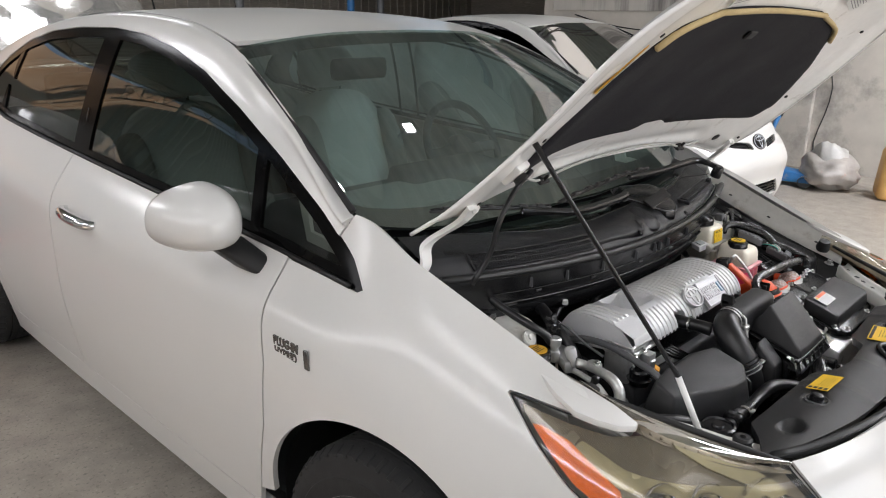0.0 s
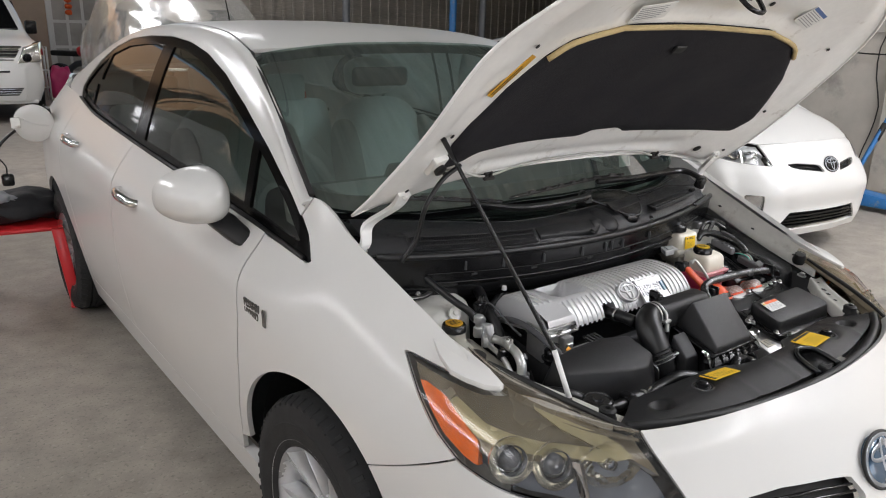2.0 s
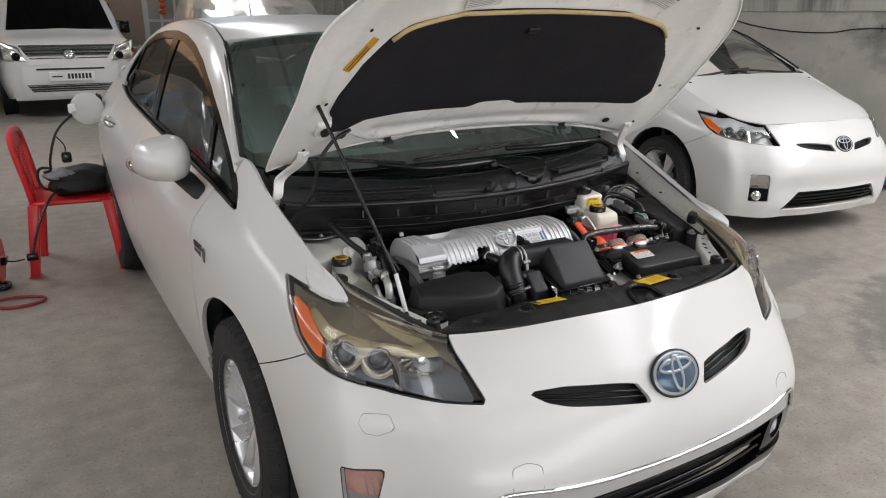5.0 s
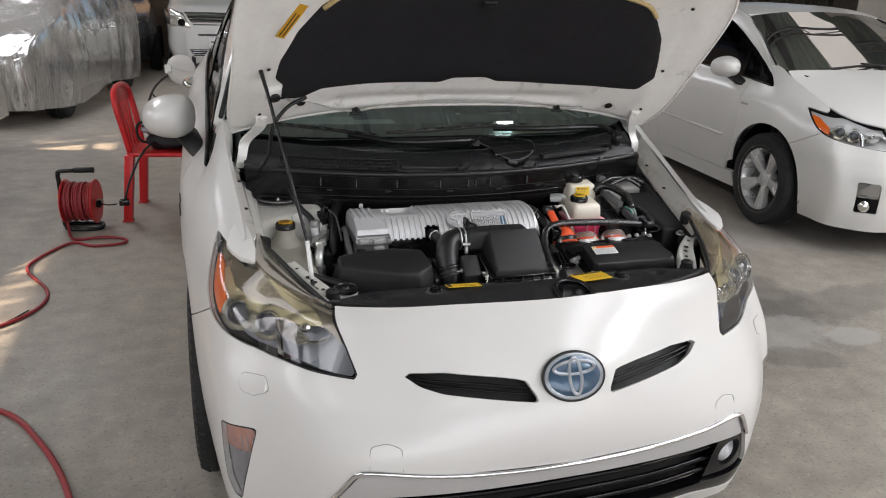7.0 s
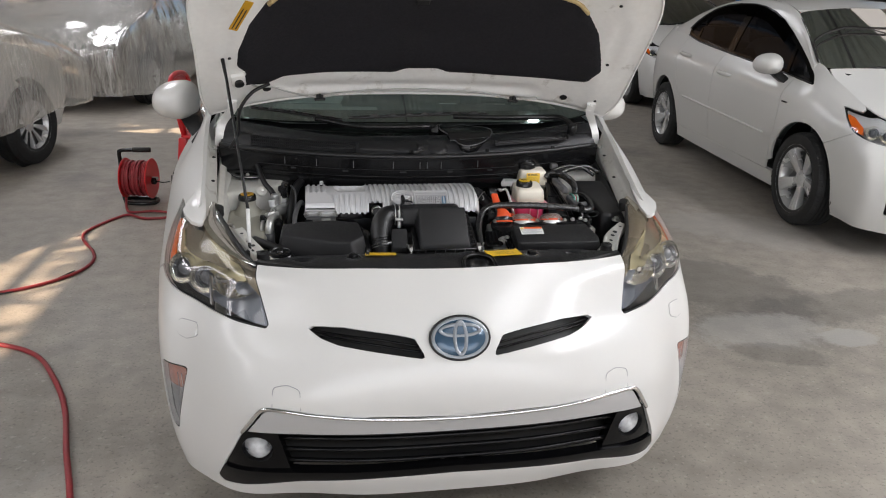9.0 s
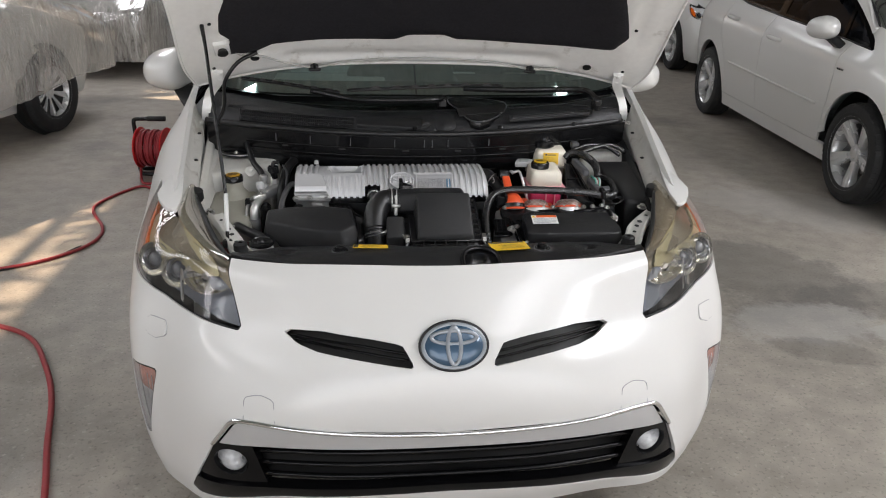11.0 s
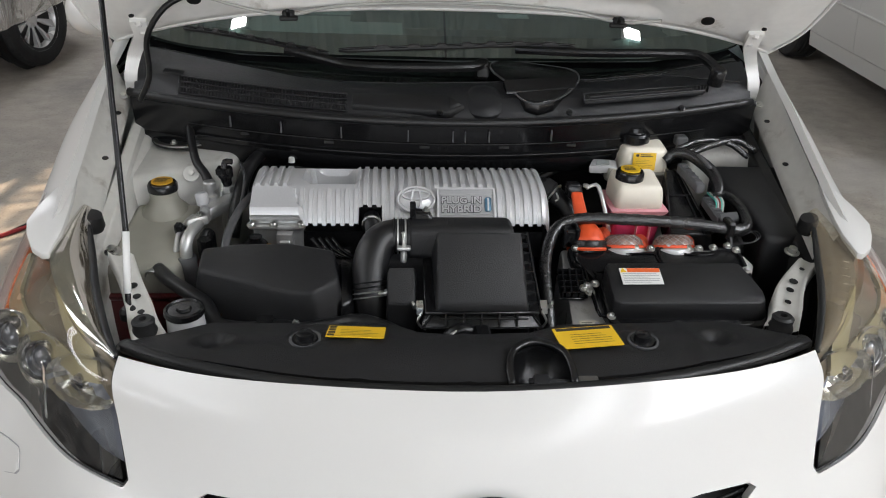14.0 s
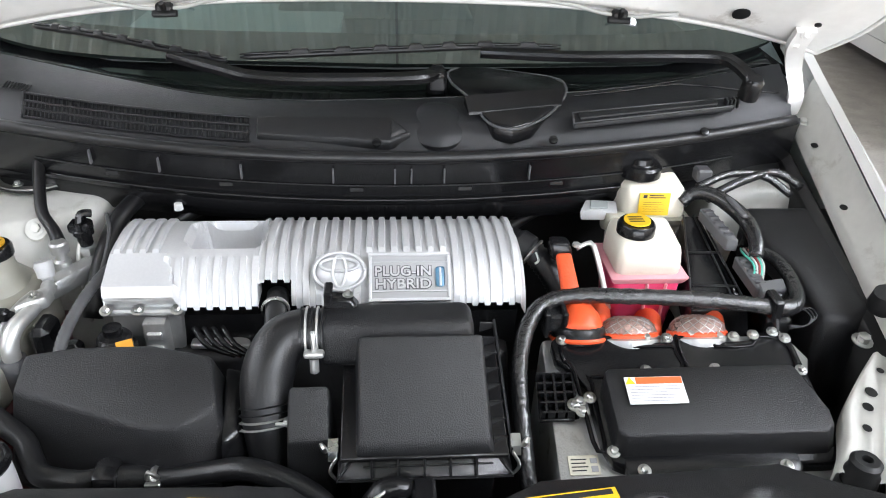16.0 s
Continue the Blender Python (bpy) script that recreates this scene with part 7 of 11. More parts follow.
    # connectors at the rear edge
    for x in (0.300, 0.395):
        at = aim((x, 0.604, 0.779), (0, 0.45, 0.89)) @ Matrix.Diagonal((1.12, 0.78, 1, 1))
        shape = ((0.033, 0.004), (0.0335, 0.010), (0.031, 0.018), (0.025, 0.025), (0.017, 0.029))
        c = part("cable_boot", lathe_bm(list(shape) + [(0, 0.030)], 24, at), COPPER, inv, "wire mesh cable boot")
        for way in (-1, 1):
            mesh = []
            for k in range(14):
                mesh.append(tube_bm([at @ Vector(((r + 0.0010) * math.cos(k * 0.4488 + way * j * 0.30), (r + 0.0010) * math.sin(k * 0.4488 + way * j * 0.30), z)) for j, (r, z) in enumerate(shape)], 0.0005, 4, 1))
            part("wire_mesh", join(*mesh), STEEL, c, "bright woven wire mesh")
        part("orange_rim", lathe_bm([(0.033, 0.004), (0.0365, 0.005), (0.0365, 0.009), (0.033, 0.011)], 28, at), ORANGE, c)
        part("boot_base", lathe_bm([(0.030, -0.010), (0.040, -0.008), (0.040, 0.003), (0.036, 0.005)], 28, at), ALU, c)
    return inv


def prism_transformed(outline, t, m):
    bm = prism_bm(outline, 0.0008, t)
    bm.transform(m)
    return bm


def tank(car, name, x0, x1, y0, y1, z0, z1, level, body_mat, fluid_mat, label, slope=0.0, flange_mat=None):
    """A moulded tank with a waist flange; the lower part shows the fluid."""
    t = part(name, slab_bm([(x0, y0, level), (x1, y0, level), (x1, y1, level), (x0, y1, level)], [(x0 + 0.004, y0 + 0.005, z1 - slope), (x1 - 0.004, y0 + 0.005, z1 - slope), (x1 - 0.004, y1 - 0.005, z1), (x0 + 0.004, y1 - 0.005, z1)], 0.014, 4), body_mat, car, label)
    part("tank_base", slab_bm([(x0 + 0.008, y0 + 0.008, z0), (x1 - 0.008, y0 + 0.008, z0), (x1 - 0.008, y1 - 0.008, z0), (x0 + 0.008, y1 - 0.008, z0)], [(x0 - 0.001, y0 - 0.001, level + 0.002), (x1 + 0.001, y0 - 0.001, level + 0.002), (x1 + 0.001, y1 + 0.001, level + 0.002), (x0 - 0.001, y1 + 0.001, level + 0.002)], 0.010, 3), fluid_mat, t)
    part("tank_flange", slab_bm([(x0 - 0.001, y0 - 0.001, level - 0.007), (x1 + 0.001, y0 - 0.001, level - 0.007), (x1 + 0.001, y1 + 0.001, level - 0.007), (x0 - 0.001, y1 + 0.001, level - 0.007)], [(x0 - 0.009, y0 - 0.009, level + 0.007), (x1 + 0.009, y0 - 0.009, level + 0.007), (x1 + 0.009, y1 + 0.009, level + 0.007), (x0 - 0.009, y1 + 0.009, level + 0.007)], 0.004, 2), flange_mat or fluid_mat, t)
    return t


def cap_bm(p, r, h, ridges=24):
    bm = lathe_bm([(0, h), (r * 0.62, h), (r * 0.66, h - 0.002), (r * 0.9, h - 0.002), (r, h - 0.006), (r, 0), (r * 0.8, -0.004), (r * 0.72, -0.02)], 48, pose(*p))
    return bm


def engine_bay(car):
    engine_cover(car).location = (-0.003, -0.013, -0.005)
    air_box(car).location = (-0.001, -0.010, 0.003)
    big_resonator(car)
    inverter(car).location = (0.0, -0.012, 0.002)
    # coolant tank
    ct = tank(car, "coolant_tank", 0.312, 0.410, 0.698, 0.788, 0.72, 0.885, 0.822, TANK, PINK, "milky coolant tank with pink fluid", 0.012, PALEPINK)
    c = part("tank_cap", cap_bm((0.346, 0.742, 0.876), 0.027, 0.019), SATIN, ct, "black cap with a yellow disc")
    part("cap_disc", lathe_bm([(0, 0.0202), (0.019, 0.0202), (0.019, 0.018)], 28, pose(0.346, 0.742, 0.876)), YELLOW, ct)
    part("cap_print", lines_bm(pose(0.346, 0.742, 0.8965), 0.026, 0.02, 3, 0.5, 0.0003), INK, ct)
    part("tank_rib", join(box_bm(0.358, 0.361, 0.692, 0.700, 0.742, 0.818, 0.001, 1), box_bm(0.385, 0.388, 0.692, 0.700, 0.742, 0.818, 0.001, 1)), PALEPINK, ct)
    ct.location = (-0.008, -0.014, -0.008)
    # brake fluid tank
    bt = tank(car, "brake_fluid_tank", 0.352, 0.455, 0.80, 0.885, 0.80, 0.902, 0.838, TANK, WTANK, "milky brake fluid tank", 0.008)
    part("tank_cap", cap_bm((0.385, 0.846, 0.900), 0.033, 0.020), SATIN, bt)
    part("cap_knob", lathe_bm([(0, 0.010), (0.017, 0.009), (0.019, 0)], 18, pose(0.385, 0.846, 0.919)), SATIN, bt)
    m = pose(0.399, 0.7985, 0.870, 84, 0, -2)
    yl = part("yellow_label", plate_bm(m, 0.047, 0.036), YELLOW, bt, "yellow warning label")
    part("label_print", join(plate_bm(m @ pose(-0.015, 0.0125, 0.001), 0.006, 0.005, 0.0003), lines_bm(m @ pose(0.004, 0.0125, 0), 0.026, 0.007, 2, 0.5, 0.0012), lines_bm(m @ pose(0, -0.004, 0), 0.036, 0.018, 5, 0.12, 0.0012)), INK, yl)
    part("tank_inlet", join(tube_bm([(0.37, 0.81, 0.835), (0.345, 0.802, 0.838), (0.325, 0.798, 0.842)], (0.017, 0.016, 0.013), 14, 3), lathe_bm([(0.014, -0.05), (0.016, 0), (0.012, 0.004)], 16, pose(0.342, 0.79, 0.84))), WTANK, bt)
    part("inlet_plug", slab_bm([(0.288, 0.800, 0.842), (0.346, 0.798, 0.842), (0.352, 0.826, 0.846), (0.304, 0.832, 0.846)], [(0.286, 0.802, 0.858), (0.344, 0.800, 0.858), (0.350, 0.828, 0.862), (0.302, 0.834, 0.862)], 0.003, 2), PALEGREY, bt, "pale grey square plug")
    part("plug_slot", slab_bm([(0.302, 0.806, 0.858), (0.330, 0.805, 0.858), (0.334, 0.822, 0.861), (0.308, 0.825, 0.861)], [(0.302, 0.806, 0.8615), (0.330, 0.805, 0.8615), (0.334, 0.822, 0.8645), (0.308, 0.825, 0.8645)], 0.001, 1), TRIMGREY, bt)
    bt.location = (-0.008, 0.009, 0.002)
    # left tank under the strut tower
    wt = tank(car, "radiator_tank", -0.64, -0.505, 0.55, 0.77, 0.52, 0.802, 0.715, WTANK, DEEPRED, "cloudy white radiator tank with red fluid", 0.03)
    part("tank_cap", cap_bm((-0.575, 0.745, 0.838), 0.028, 0.018), SATIN, wt, "black cap with a yellow disc")
    part("cap_disc", lathe_bm([(0, 0.0192), (0.020, 0.0192), (0.020, 0.017)], 28, pose(-0.575, 0.745, 0.838)), AMBERLAB, wt)
    part("filler_neck", lathe_bm([(0.060, -0.062), (0.054, -0.050), (0.040, -0.034), (0.029, -0.022), (0.026, -0.012), (0.026, 0.0), (0.024, 0.002)], 32, pose(-0.575, 0.744, 0.836)), WTANK, wt)
    part("cap_print", lines_bm(pose(-0.575, 0.745, 0.8575), 0.028, 0.022, 4, 0.5, 0.0003), INK, wt)
    wt.location = (0.010, 0.008, -0.0115)
    # washer filler
    wf = part("washer_filler", lathe_bm([(0, 0.0), (0.026, 0.0), (0.030, 0.03), (0.030, 0.055), (0.029, 0.075), (0.026, 0.08)], 28, pose(-0.452, 0.422, 0.680)), PALEGREY, car, "white washer filler neck")
    part("filler_cap", lathe_bm([(0.030, 0), (0.032, 0.004), (0.031, 0.010), (0.027, 0.012), (0.025, 0.009), (0.012, 0.009), (0.010, 0.013), (0, 0.013)], 32, pose(-0.452, 0.422, 0.758)), SATIN, wf, "black filler cap")
    # fuse box
    rim_f = [(0.538, 0.822), (0.690, 0.820), (0.694, 0.730), (0.668, 0.612), (0.606, 0.590), (0.567, 0.596), (0.563, 0.690), (0.540, 0.742)]
    fz = lambda x, y: 0.806 + (y - 0.59) * 0.245
    fb = part("fuse_box", slab_bm([(x * 1.02 - 0.010, y * 1.03 - 0.026, 0.64) for x, y in rim_f], [(x, y, fz(x, y)) for x, y in rim_f], 0.013, 4), PLASTIC, car, "black fuse box cover")
    part("fuse_latch", slab_bm([(0.534, 0.745, 0.79), (0.562, 0.735, 0.79), (0.562, 0.790, 0.80), (0.534, 0.795, 0.80)], [(0.536, 0.750, 0.834), (0.558, 0.742, 0.834), (0.558, 0.785, 0.846), (0.536, 0.790, 0.846)], 0.004, 2), SATIN, fb)
    part("fuse_box_step", slab_bm([(0.512, 0.63, 0.70), (0.555, 0.62, 0.70), (0.56, 0.80, 0.74), (0.515, 0.80, 0.74)], [(0.518, 0.64, 0.775), (0.553, 0.63, 0.78), (0.558, 0.79, 0.815), (0.52, 0.79, 0.81)], 0.008, 2), SATIN, fb)
    hatch = part("box_hatch", slab_bm([(0.404, 0.640, 0.74), (0.500, 0.640, 0.74), (0.462, 0.790, 0.78), (0.425, 0.790, 0.78)], [(0.408, 0.650, 0.785), (0.492, 0.650, 0.785), (0.455, 0.785, 0.864), (0.428, 0.785, 0.864)], 0.004, 2), SATIN, fb)
    for a4, b4 in (((0.492, 0.650, 0.786), (0.455, 0.784, 0.865)), ((0.476, 0.650, 0.786), (0.446, 0.784, 0.865)), ((0.418, 0.682, 0.806), (0.484, 0.680, 0.804)), ((0.423, 0.728, 0.833), (0.470, 0.728, 0.832)), ((0.430, 0.784, 0.865), (0.410, 0.651, 0.787))):
        part("hatch_rib", tube_bm([a4, b4], 0.0016, 6, 1), PLASTIC, hatch)
    # harness across the bay
    part("taped_harness", tube_bm([(0.150, 0.40, 0.66), (0.142, 0.46, 0.735), (0.146, 0.54, 0.785), (0.172, 0.600, 0.818), (0.215, 0.618, 0.832), (0.30, 0.614, 0.834), (0.40, 0.610, 0.830), (0.47, 0.604, 0.824), (0.515, 0.607, 0.816), (0.538, 0.620, 0.818), (0.546, 0.655, 0.828), (0.540, 0.695, 0.838), (0.520, 0.715, 0.840), (0.498, 0.706, 0.836)], (0.0112,) * 8 + (0.0125, 0.0115, 0.0105, 0.010, 0.010, 0.010), 14, 8, ribs=0.09), TAPE, car, "wrinkled taped black wiring harness")
    part("harness_clip", join(box_bm(0.490, 0.504, 0.588, 0.622, 0.804, 0.838, 0.003, 1), tube_bm([(0.497, 0.59, 0.81), (0.497, 0.578, 0.79)], 0.004, 6, 1)), SATIN, car)
    part("harness_clip", join(box_bm(0.188, 0.212, 0.588, 0.614, 0.796, 0.822, 0.003, 1), box_bm(0.185, 0.192, 0.584, 0.610, 0.79, 0.828, 0.002, 1), box_bm(0.208, 0.215, 0.584, 0.610, 0.79, 0.828, 0.002, 1)), SATIN, car)
    for i, (col, dx) in enumerate((((0.08, 0.42, 0.32), 0), ((0.5, 0.5, 0.48), 0.004), ((0.25, 0.04, 0.04), 0.008), ((0.08, 0.42, 0.32), 0.011), ((0.45, 0.45, 0.42), 0.014))):
        part("thin_wire", tube_bm([(0.490 + dx, 0.655, 0.815), (0.496 + dx, 0.672, 0.842), (0.490 + dx * 1.4, 0.700, 0.848), (0.500 + dx, 0.725, 0.840)], 0.0017, 5, 4), mat("wire_%d" % i, col, 0.4), car)
    for i in range(3):
        part("thin_wire", tube_bm([(0.515 + i * 0.006, 0.604, 0.806), (0.540 + i * 0.007, 0.612, 0.812), (0.552 + i * 0.004, 0.600, 0.806), (0.540, 0.588, 0.800), (0.514, 0.590 - i * 0.004, 0.800)], 0.0012, 5, 5), SATIN, car)
    # two grey multi-pin connectors
    for p0, p1, w in (((0.476, 0.696, 0.846), (0.490, 0.640, 0.826), 0.020), ((0.446, 0.772, 0.884), (0.470, 0.712, 0.862), 0.018)):
        (ax, ay, az), (bx, by, bz) = p0, p1
        blk = part("connector_block", slab_bm([(ax, ay, az - 0.02), (ax + w, ay, az - 0.02), (bx + w, by, bz - 0.02), (bx, by, bz - 0.02)], [(ax, ay, az), (ax + w, ay, az), (bx + w, by, bz), (bx, by, bz)], 0.0025, 1), CONNGREY, car, "dark grey cable connector")
        for k in range(5):
            f = 0.15 + 0.17 * k
            x, y, z = ax + (bx - ax) * f, ay + (by - ay) * f, az + (bz - az) * f
            part("connector_rib", box_bm(x + w * 0.15, x + w * 0.85, y - 0.0022, y + 0.0022, z - 0.002, z + 0.0022), CONNGREY, blk)
    part("connector_block", join(slab_bm([(0.494, 0.634, 0.806), (0.534, 0.642, 0.806), (0.534, 0.660, 0.812), (0.494, 0.652, 0.812)], [(0.494, 0.632, 0.824), (0.534, 0.640, 0.824), (0.534, 0.658, 0.832), (0.494, 0.650, 0.832)], 0.002, 1), box_bm(0.502, 0.508, 0.628, 0.634, 0.806, 0.820, 0.001, 1), box_bm(0.518, 0.524, 0.631, 0.637, 0.806, 0.820, 0.001, 1)), CONNGREY, car, "dark grey cable connector")
    part("upper_hose", tube_bm([(0.436, 0.812, 0.872), (0.452, 0.812, 0.888), (0.474, 0.798, 0.892), (0.494, 0.770, 0.886), (0.507, 0.735, 0.876), (0.508, 0.705, 0.864), (0.503, 0.685, 0.850)], (0.010, 0.0105, 0.0110, 0.0120, 0.0120, 0.0110, 0.010), 14, 6, ribs=0.03), TAPE, car, "taped black cable bundle")
    part("hose_bracket", slab_bm([(0.478, 0.764, 0.902), (0.490, 0.760, 0.900), (0.500, 0.726, 0.888), (0.490, 0.724, 0.890)], [(0.478, 0.764, 0.908), (0.490, 0.760, 0.906), (0.500, 0.726, 0.894), (0.490, 0.724, 0.896)], 0.002, 1), CONNGREY, car)
    part("rear_wire", tube_bm([(0.47, 0.80, 0.885), (0.53, 0.83, 0.898), (0.60, 0.86, 0.900), (0.645, 0.85, 0.88)], 0.0075, 10, 5, ribs=0.05), TAPE, car)
    part("rear_wire", tube_bm([(0.46, 0.82, 0.895), (0.52, 0.845, 0.905), (0.58, 0.85, 0.898), (0.62, 0.83, 0.875)], 0.0065, 10, 5, ribs=0.05), TAPE, car)
    part("wire_plug", box_bm(0.462, 0.486, 0.832, 0.856, 0.895, 0.916, 0.003, 1), CONNGREY, car)
    # orange cables
    part("orange_cable", join(tube_bm([(0.234, 0.594, 0.786), (0.235, 0.612, 0.800), (0.236, 0.630, 0.812)], (0.033, 0.030, 0.018), 18, 3), slab_bm([(0.220, 0.622, 0.800), (0.250, 0.622, 0.800), (0.248, 0.640, 0.800), (0.222, 0.640, 0.800)], [(0.219, 0.700, 0.852), (0.241, 0.700, 0.852), (0.241, 0.714, 0.846), (0.219, 0.714, 0.846)], 0.005, 3)), ORANGE, car, "orange high-voltage cable")
    part("cable_elbow", slab_bm([(0.214, 0.698, 0.838), (0.246, 0.698, 0.838), (0.246, 0.735, 0.830), (0.214, 0.735, 0.830)], [(0.212, 0.702, 0.866), (0.240, 0.702, 0.866), (0.240, 0.735, 0.860), (0.212, 0.735, 0.860)], 0.006, 2), SATIN, car)
    part("cable_bracket", join(tube_bm([(0.248, 0.700, 0.858), (0.262, 0.706, 0.862), (0.272, 0.702, 0.860), (0.280, 0.672, 0.828), (0.288, 0.648, 0.79)], 0.0042, 4, 2), lathe_bm([(0.006, 0), (0.006, 0.004), (0, 0.005)], 6, pose(0.246, 0.700, 0.862))), BRIGHT, car)
    part("orange_cable_boot", lathe_bm([(0.034, 0), (0.036, 0.01), (0.034, 0.02), (0.028, 0.024)], 26, aim((0.234, 0.592, 0.778), (0, 0.45, 0.9))), SATIN, car)
    part("orange_ring", lathe_bm([(0.0365, 0.003), (0.038, 0.006), (0.0365, 0.009)], 26, aim((0.234, 0.592, 0.778), (0, 0.45, 0.9))), ORANGE, car)
    for x, zz in ((0.265, 0.79), (0.34, 0.775), (0.43, 0.775)):
        part("orange_cable", tube_bm([(x, 0.61, zz), (x + 0.015, 0.66, zz - 0.01), (x + 0.02, 0.73, zz - 0.06)], 0.014, 10, 4), ORANGE, car, "orange high-voltage cable")
    part("earth_bracket", slab_bm([(0.50, 0.555, 0.765), (0.525, 0.535, 0.76), (0.535, 0.555, 0.765), (0.51, 0.60, 0.782)], [(0.50, 0.555, 0.771), (0.525, 0.535, 0.766), (0.535, 0.555, 0.771), (0.51, 0.60, 0.788)], 0.002, 1), STEEL, car)
    corrugated(car, "corrugated_hose", [(0.166, 0.765, 0.838), (0.190, 0.748, 0.832), (0.218, 0.725, 0.806), (0.238, 0.70, 0.775), (0.25, 0.68, 0.74)], 0.019, HOSE, "corrugated black hose")
    part("hose_collar", lathe_bm([(0.0195, -0.012), (0.0215, -0.010), (0.0215, 0.010), (0.0195, 0.012)], 24, aim((0.184, 0.752, 0.833), (0.8, -0.55, -0.35))), HOSE, car)
    part("hose_collar_clip", join(lathe_bm([(0.0215, -0.002), (0.0228, 0), (0.0215, 0.002)], 24, aim((0.196, 0.744, 0.827), (0.8, -0.55, -0.5))), tube_bm([(0.196, 0.724, 0.838), (0.200, 0.718, 0.828), (0.194, 0.716, 0.824)], 0.0018, 5, 2)), STEEL, car)
    corrugated(car, "corrugated_conduit", [(-0.412, 0.545, 0.770), (-0.414, 0.570, 0.800), (-0.412, 0.625, 0.815), (-0.404, 0.690, 0.822), (-0.397, 0.750, 0.815), (-0.395, 0.79, 0.80)], 0.0078, CONNGREY, "grey corrugated conduit")
    # cast lumps below and beside the cover
    tb = part("throttle_body", join(slab_bm([(-0.378, 0.648, 0.730), (-0.290, 0.648, 0.730), (-0.290, 0.71, 0.730), (-0.378, 0.71, 0.730)], [(-0.382, 0.650, 0.822), (-0.288, 0.650, 0.822), (-0.288, 0.71, 0.822), (-0.382, 0.71, 0.822)], 0.006, 2), box_bm(-0.386, -0.283, 0.640, 0.71, 0.796, 0.806, 0.003, 1), box_bm(-0.384, -0.285, 0.642, 0.71, 0.814, 0.824, 0.003, 1)), ALU, car, "cast aluminium throttle housing")
    part("throttle_motor", join(box_bm(-0.335, -0.305, 0.626, 0.650, 0.735, 0.795, 0.004, 2), box_bm(-0.330, -0.310, 0.622, 0.628, 0.748, 0.760, 0.002, 1), box_bm(-0.330, -0.310, 0.622, 0.628, 0.770, 0.782, 0.002, 1)), ALU, tb)
    for x in (-0.380, -0.290, -0.34):
        part("bolt", bolt_bm((x, 0.640, 0.807), (0, -0.4, 0.9), 0.005), STEEL, tb)
    part("rocker_cover", slab_bm([(-0.40, 0.60, 0.55), (0.16, 0.60, 0.55), (0.16, 0.86, 0.55), (-0.40, 0.86, 0.55)], [(-0.38, 0.63, 0.735), (0.15, 0.63, 0.735), (0.15, 0.85, 0.78), (-0.38, 0.85, 0.78)], 0.01, 2), DARK, car, "dark engine block")
    part("grey_bracket", slab_bm([(-0.282, 0.640, 0.742), (-0.200, 0.636, 0.742), (-0.205, 0.652, 0.742), (-0.240, 0.668, 0.742), (-0.282, 0.670, 0.742)], [(-0.282, 0.640, 0.750), (-0.200, 0.636, 0.750), (-0.205, 0.652, 0.750), (-0.240, 0.668, 0.750), (-0.282, 0.670, 0.750)], 0.002, 1), BRIGHT, car)
    for i in range(4):
        part("thin_wire", tube_bm([(-0.27 + i * 0.012, 0.63, 0.785), (-0.25 + i * 0.012, 0.61, 0.77), (-0.215 + i * 0.008, 0.605, 0.757)], 0.004, 6, 4), SATIN, car)
    # brake pump side: pipes, valves and service ports beside the tank
    vp = part("service_valve", join(slab_bm([(-0.498, 0.728, 0.775), (-0.478, 0.712, 0.775), (-0.432, 0.772, 0.780), (-0.440, 0.810, 0.780)], [(-0.496, 0.732, 0.800), (-0.478, 0.716, 0.800), (-0.434, 0.772, 0.806), (-0.442, 0.806, 0.806)], 0.004, 2),
                                    lathe_bm([(0.0115, -0.01), (0.0115, 0.012), (0.0075, 0.015), (0.0075, 0.024), (0.0125, 0.026), (0.0125, 0.040), (0.010, 0.043), (0, 0.043)], 18, pose(-0.480, 0.768, 0.796))), ALU, car, "aluminium service valves")
    part("valve_port", lathe_bm([(0.006, -0.018), (0.0075, 0.0), (0.0115, 0.002), (0.0125, 0.020), (0.0105, 0.024), (0, 0.024)], 18, aim((-0.484, 0.722, 0.808), (-0.15, 0.25, 1))), PALEGREY, vp, "grey plastic dust cap")
    sn = part("pressure_sensor", lathe_bm([(0.010, -0.008), (0.0125, 0.0), (0.0125, 0.006), (0.008, 0.008), (0, 0.008)], 6, pose(-0.452, 0.792, 0.812)), BRIGHT, vp, "black pressure sensor on a bright hexagon")
    part("sensor_body", lathe_bm([(0.0085, 0.006), (0.0105, 0.010), (0.0105, 0.024), (0.0145, 0.026), (0.0145, 0.033), (0.012, 0.035), (0.012, 0.046), (0, 0.047)], 18, pose(-0.453, 0.793, 0.812)), SATIN, sn)
    part("sensor_plug", join(box_bm(-0.470, -0.440, 0.782, 0.804, 0.842, 0.858, 0.003, 1), tube_bm([(-0.455, 0.79, 0.856), (-0.452, 0.795, 0.868), (-0.440, 0.802, 0.866)], 0.006, 8, 3)), SATIN, sn)
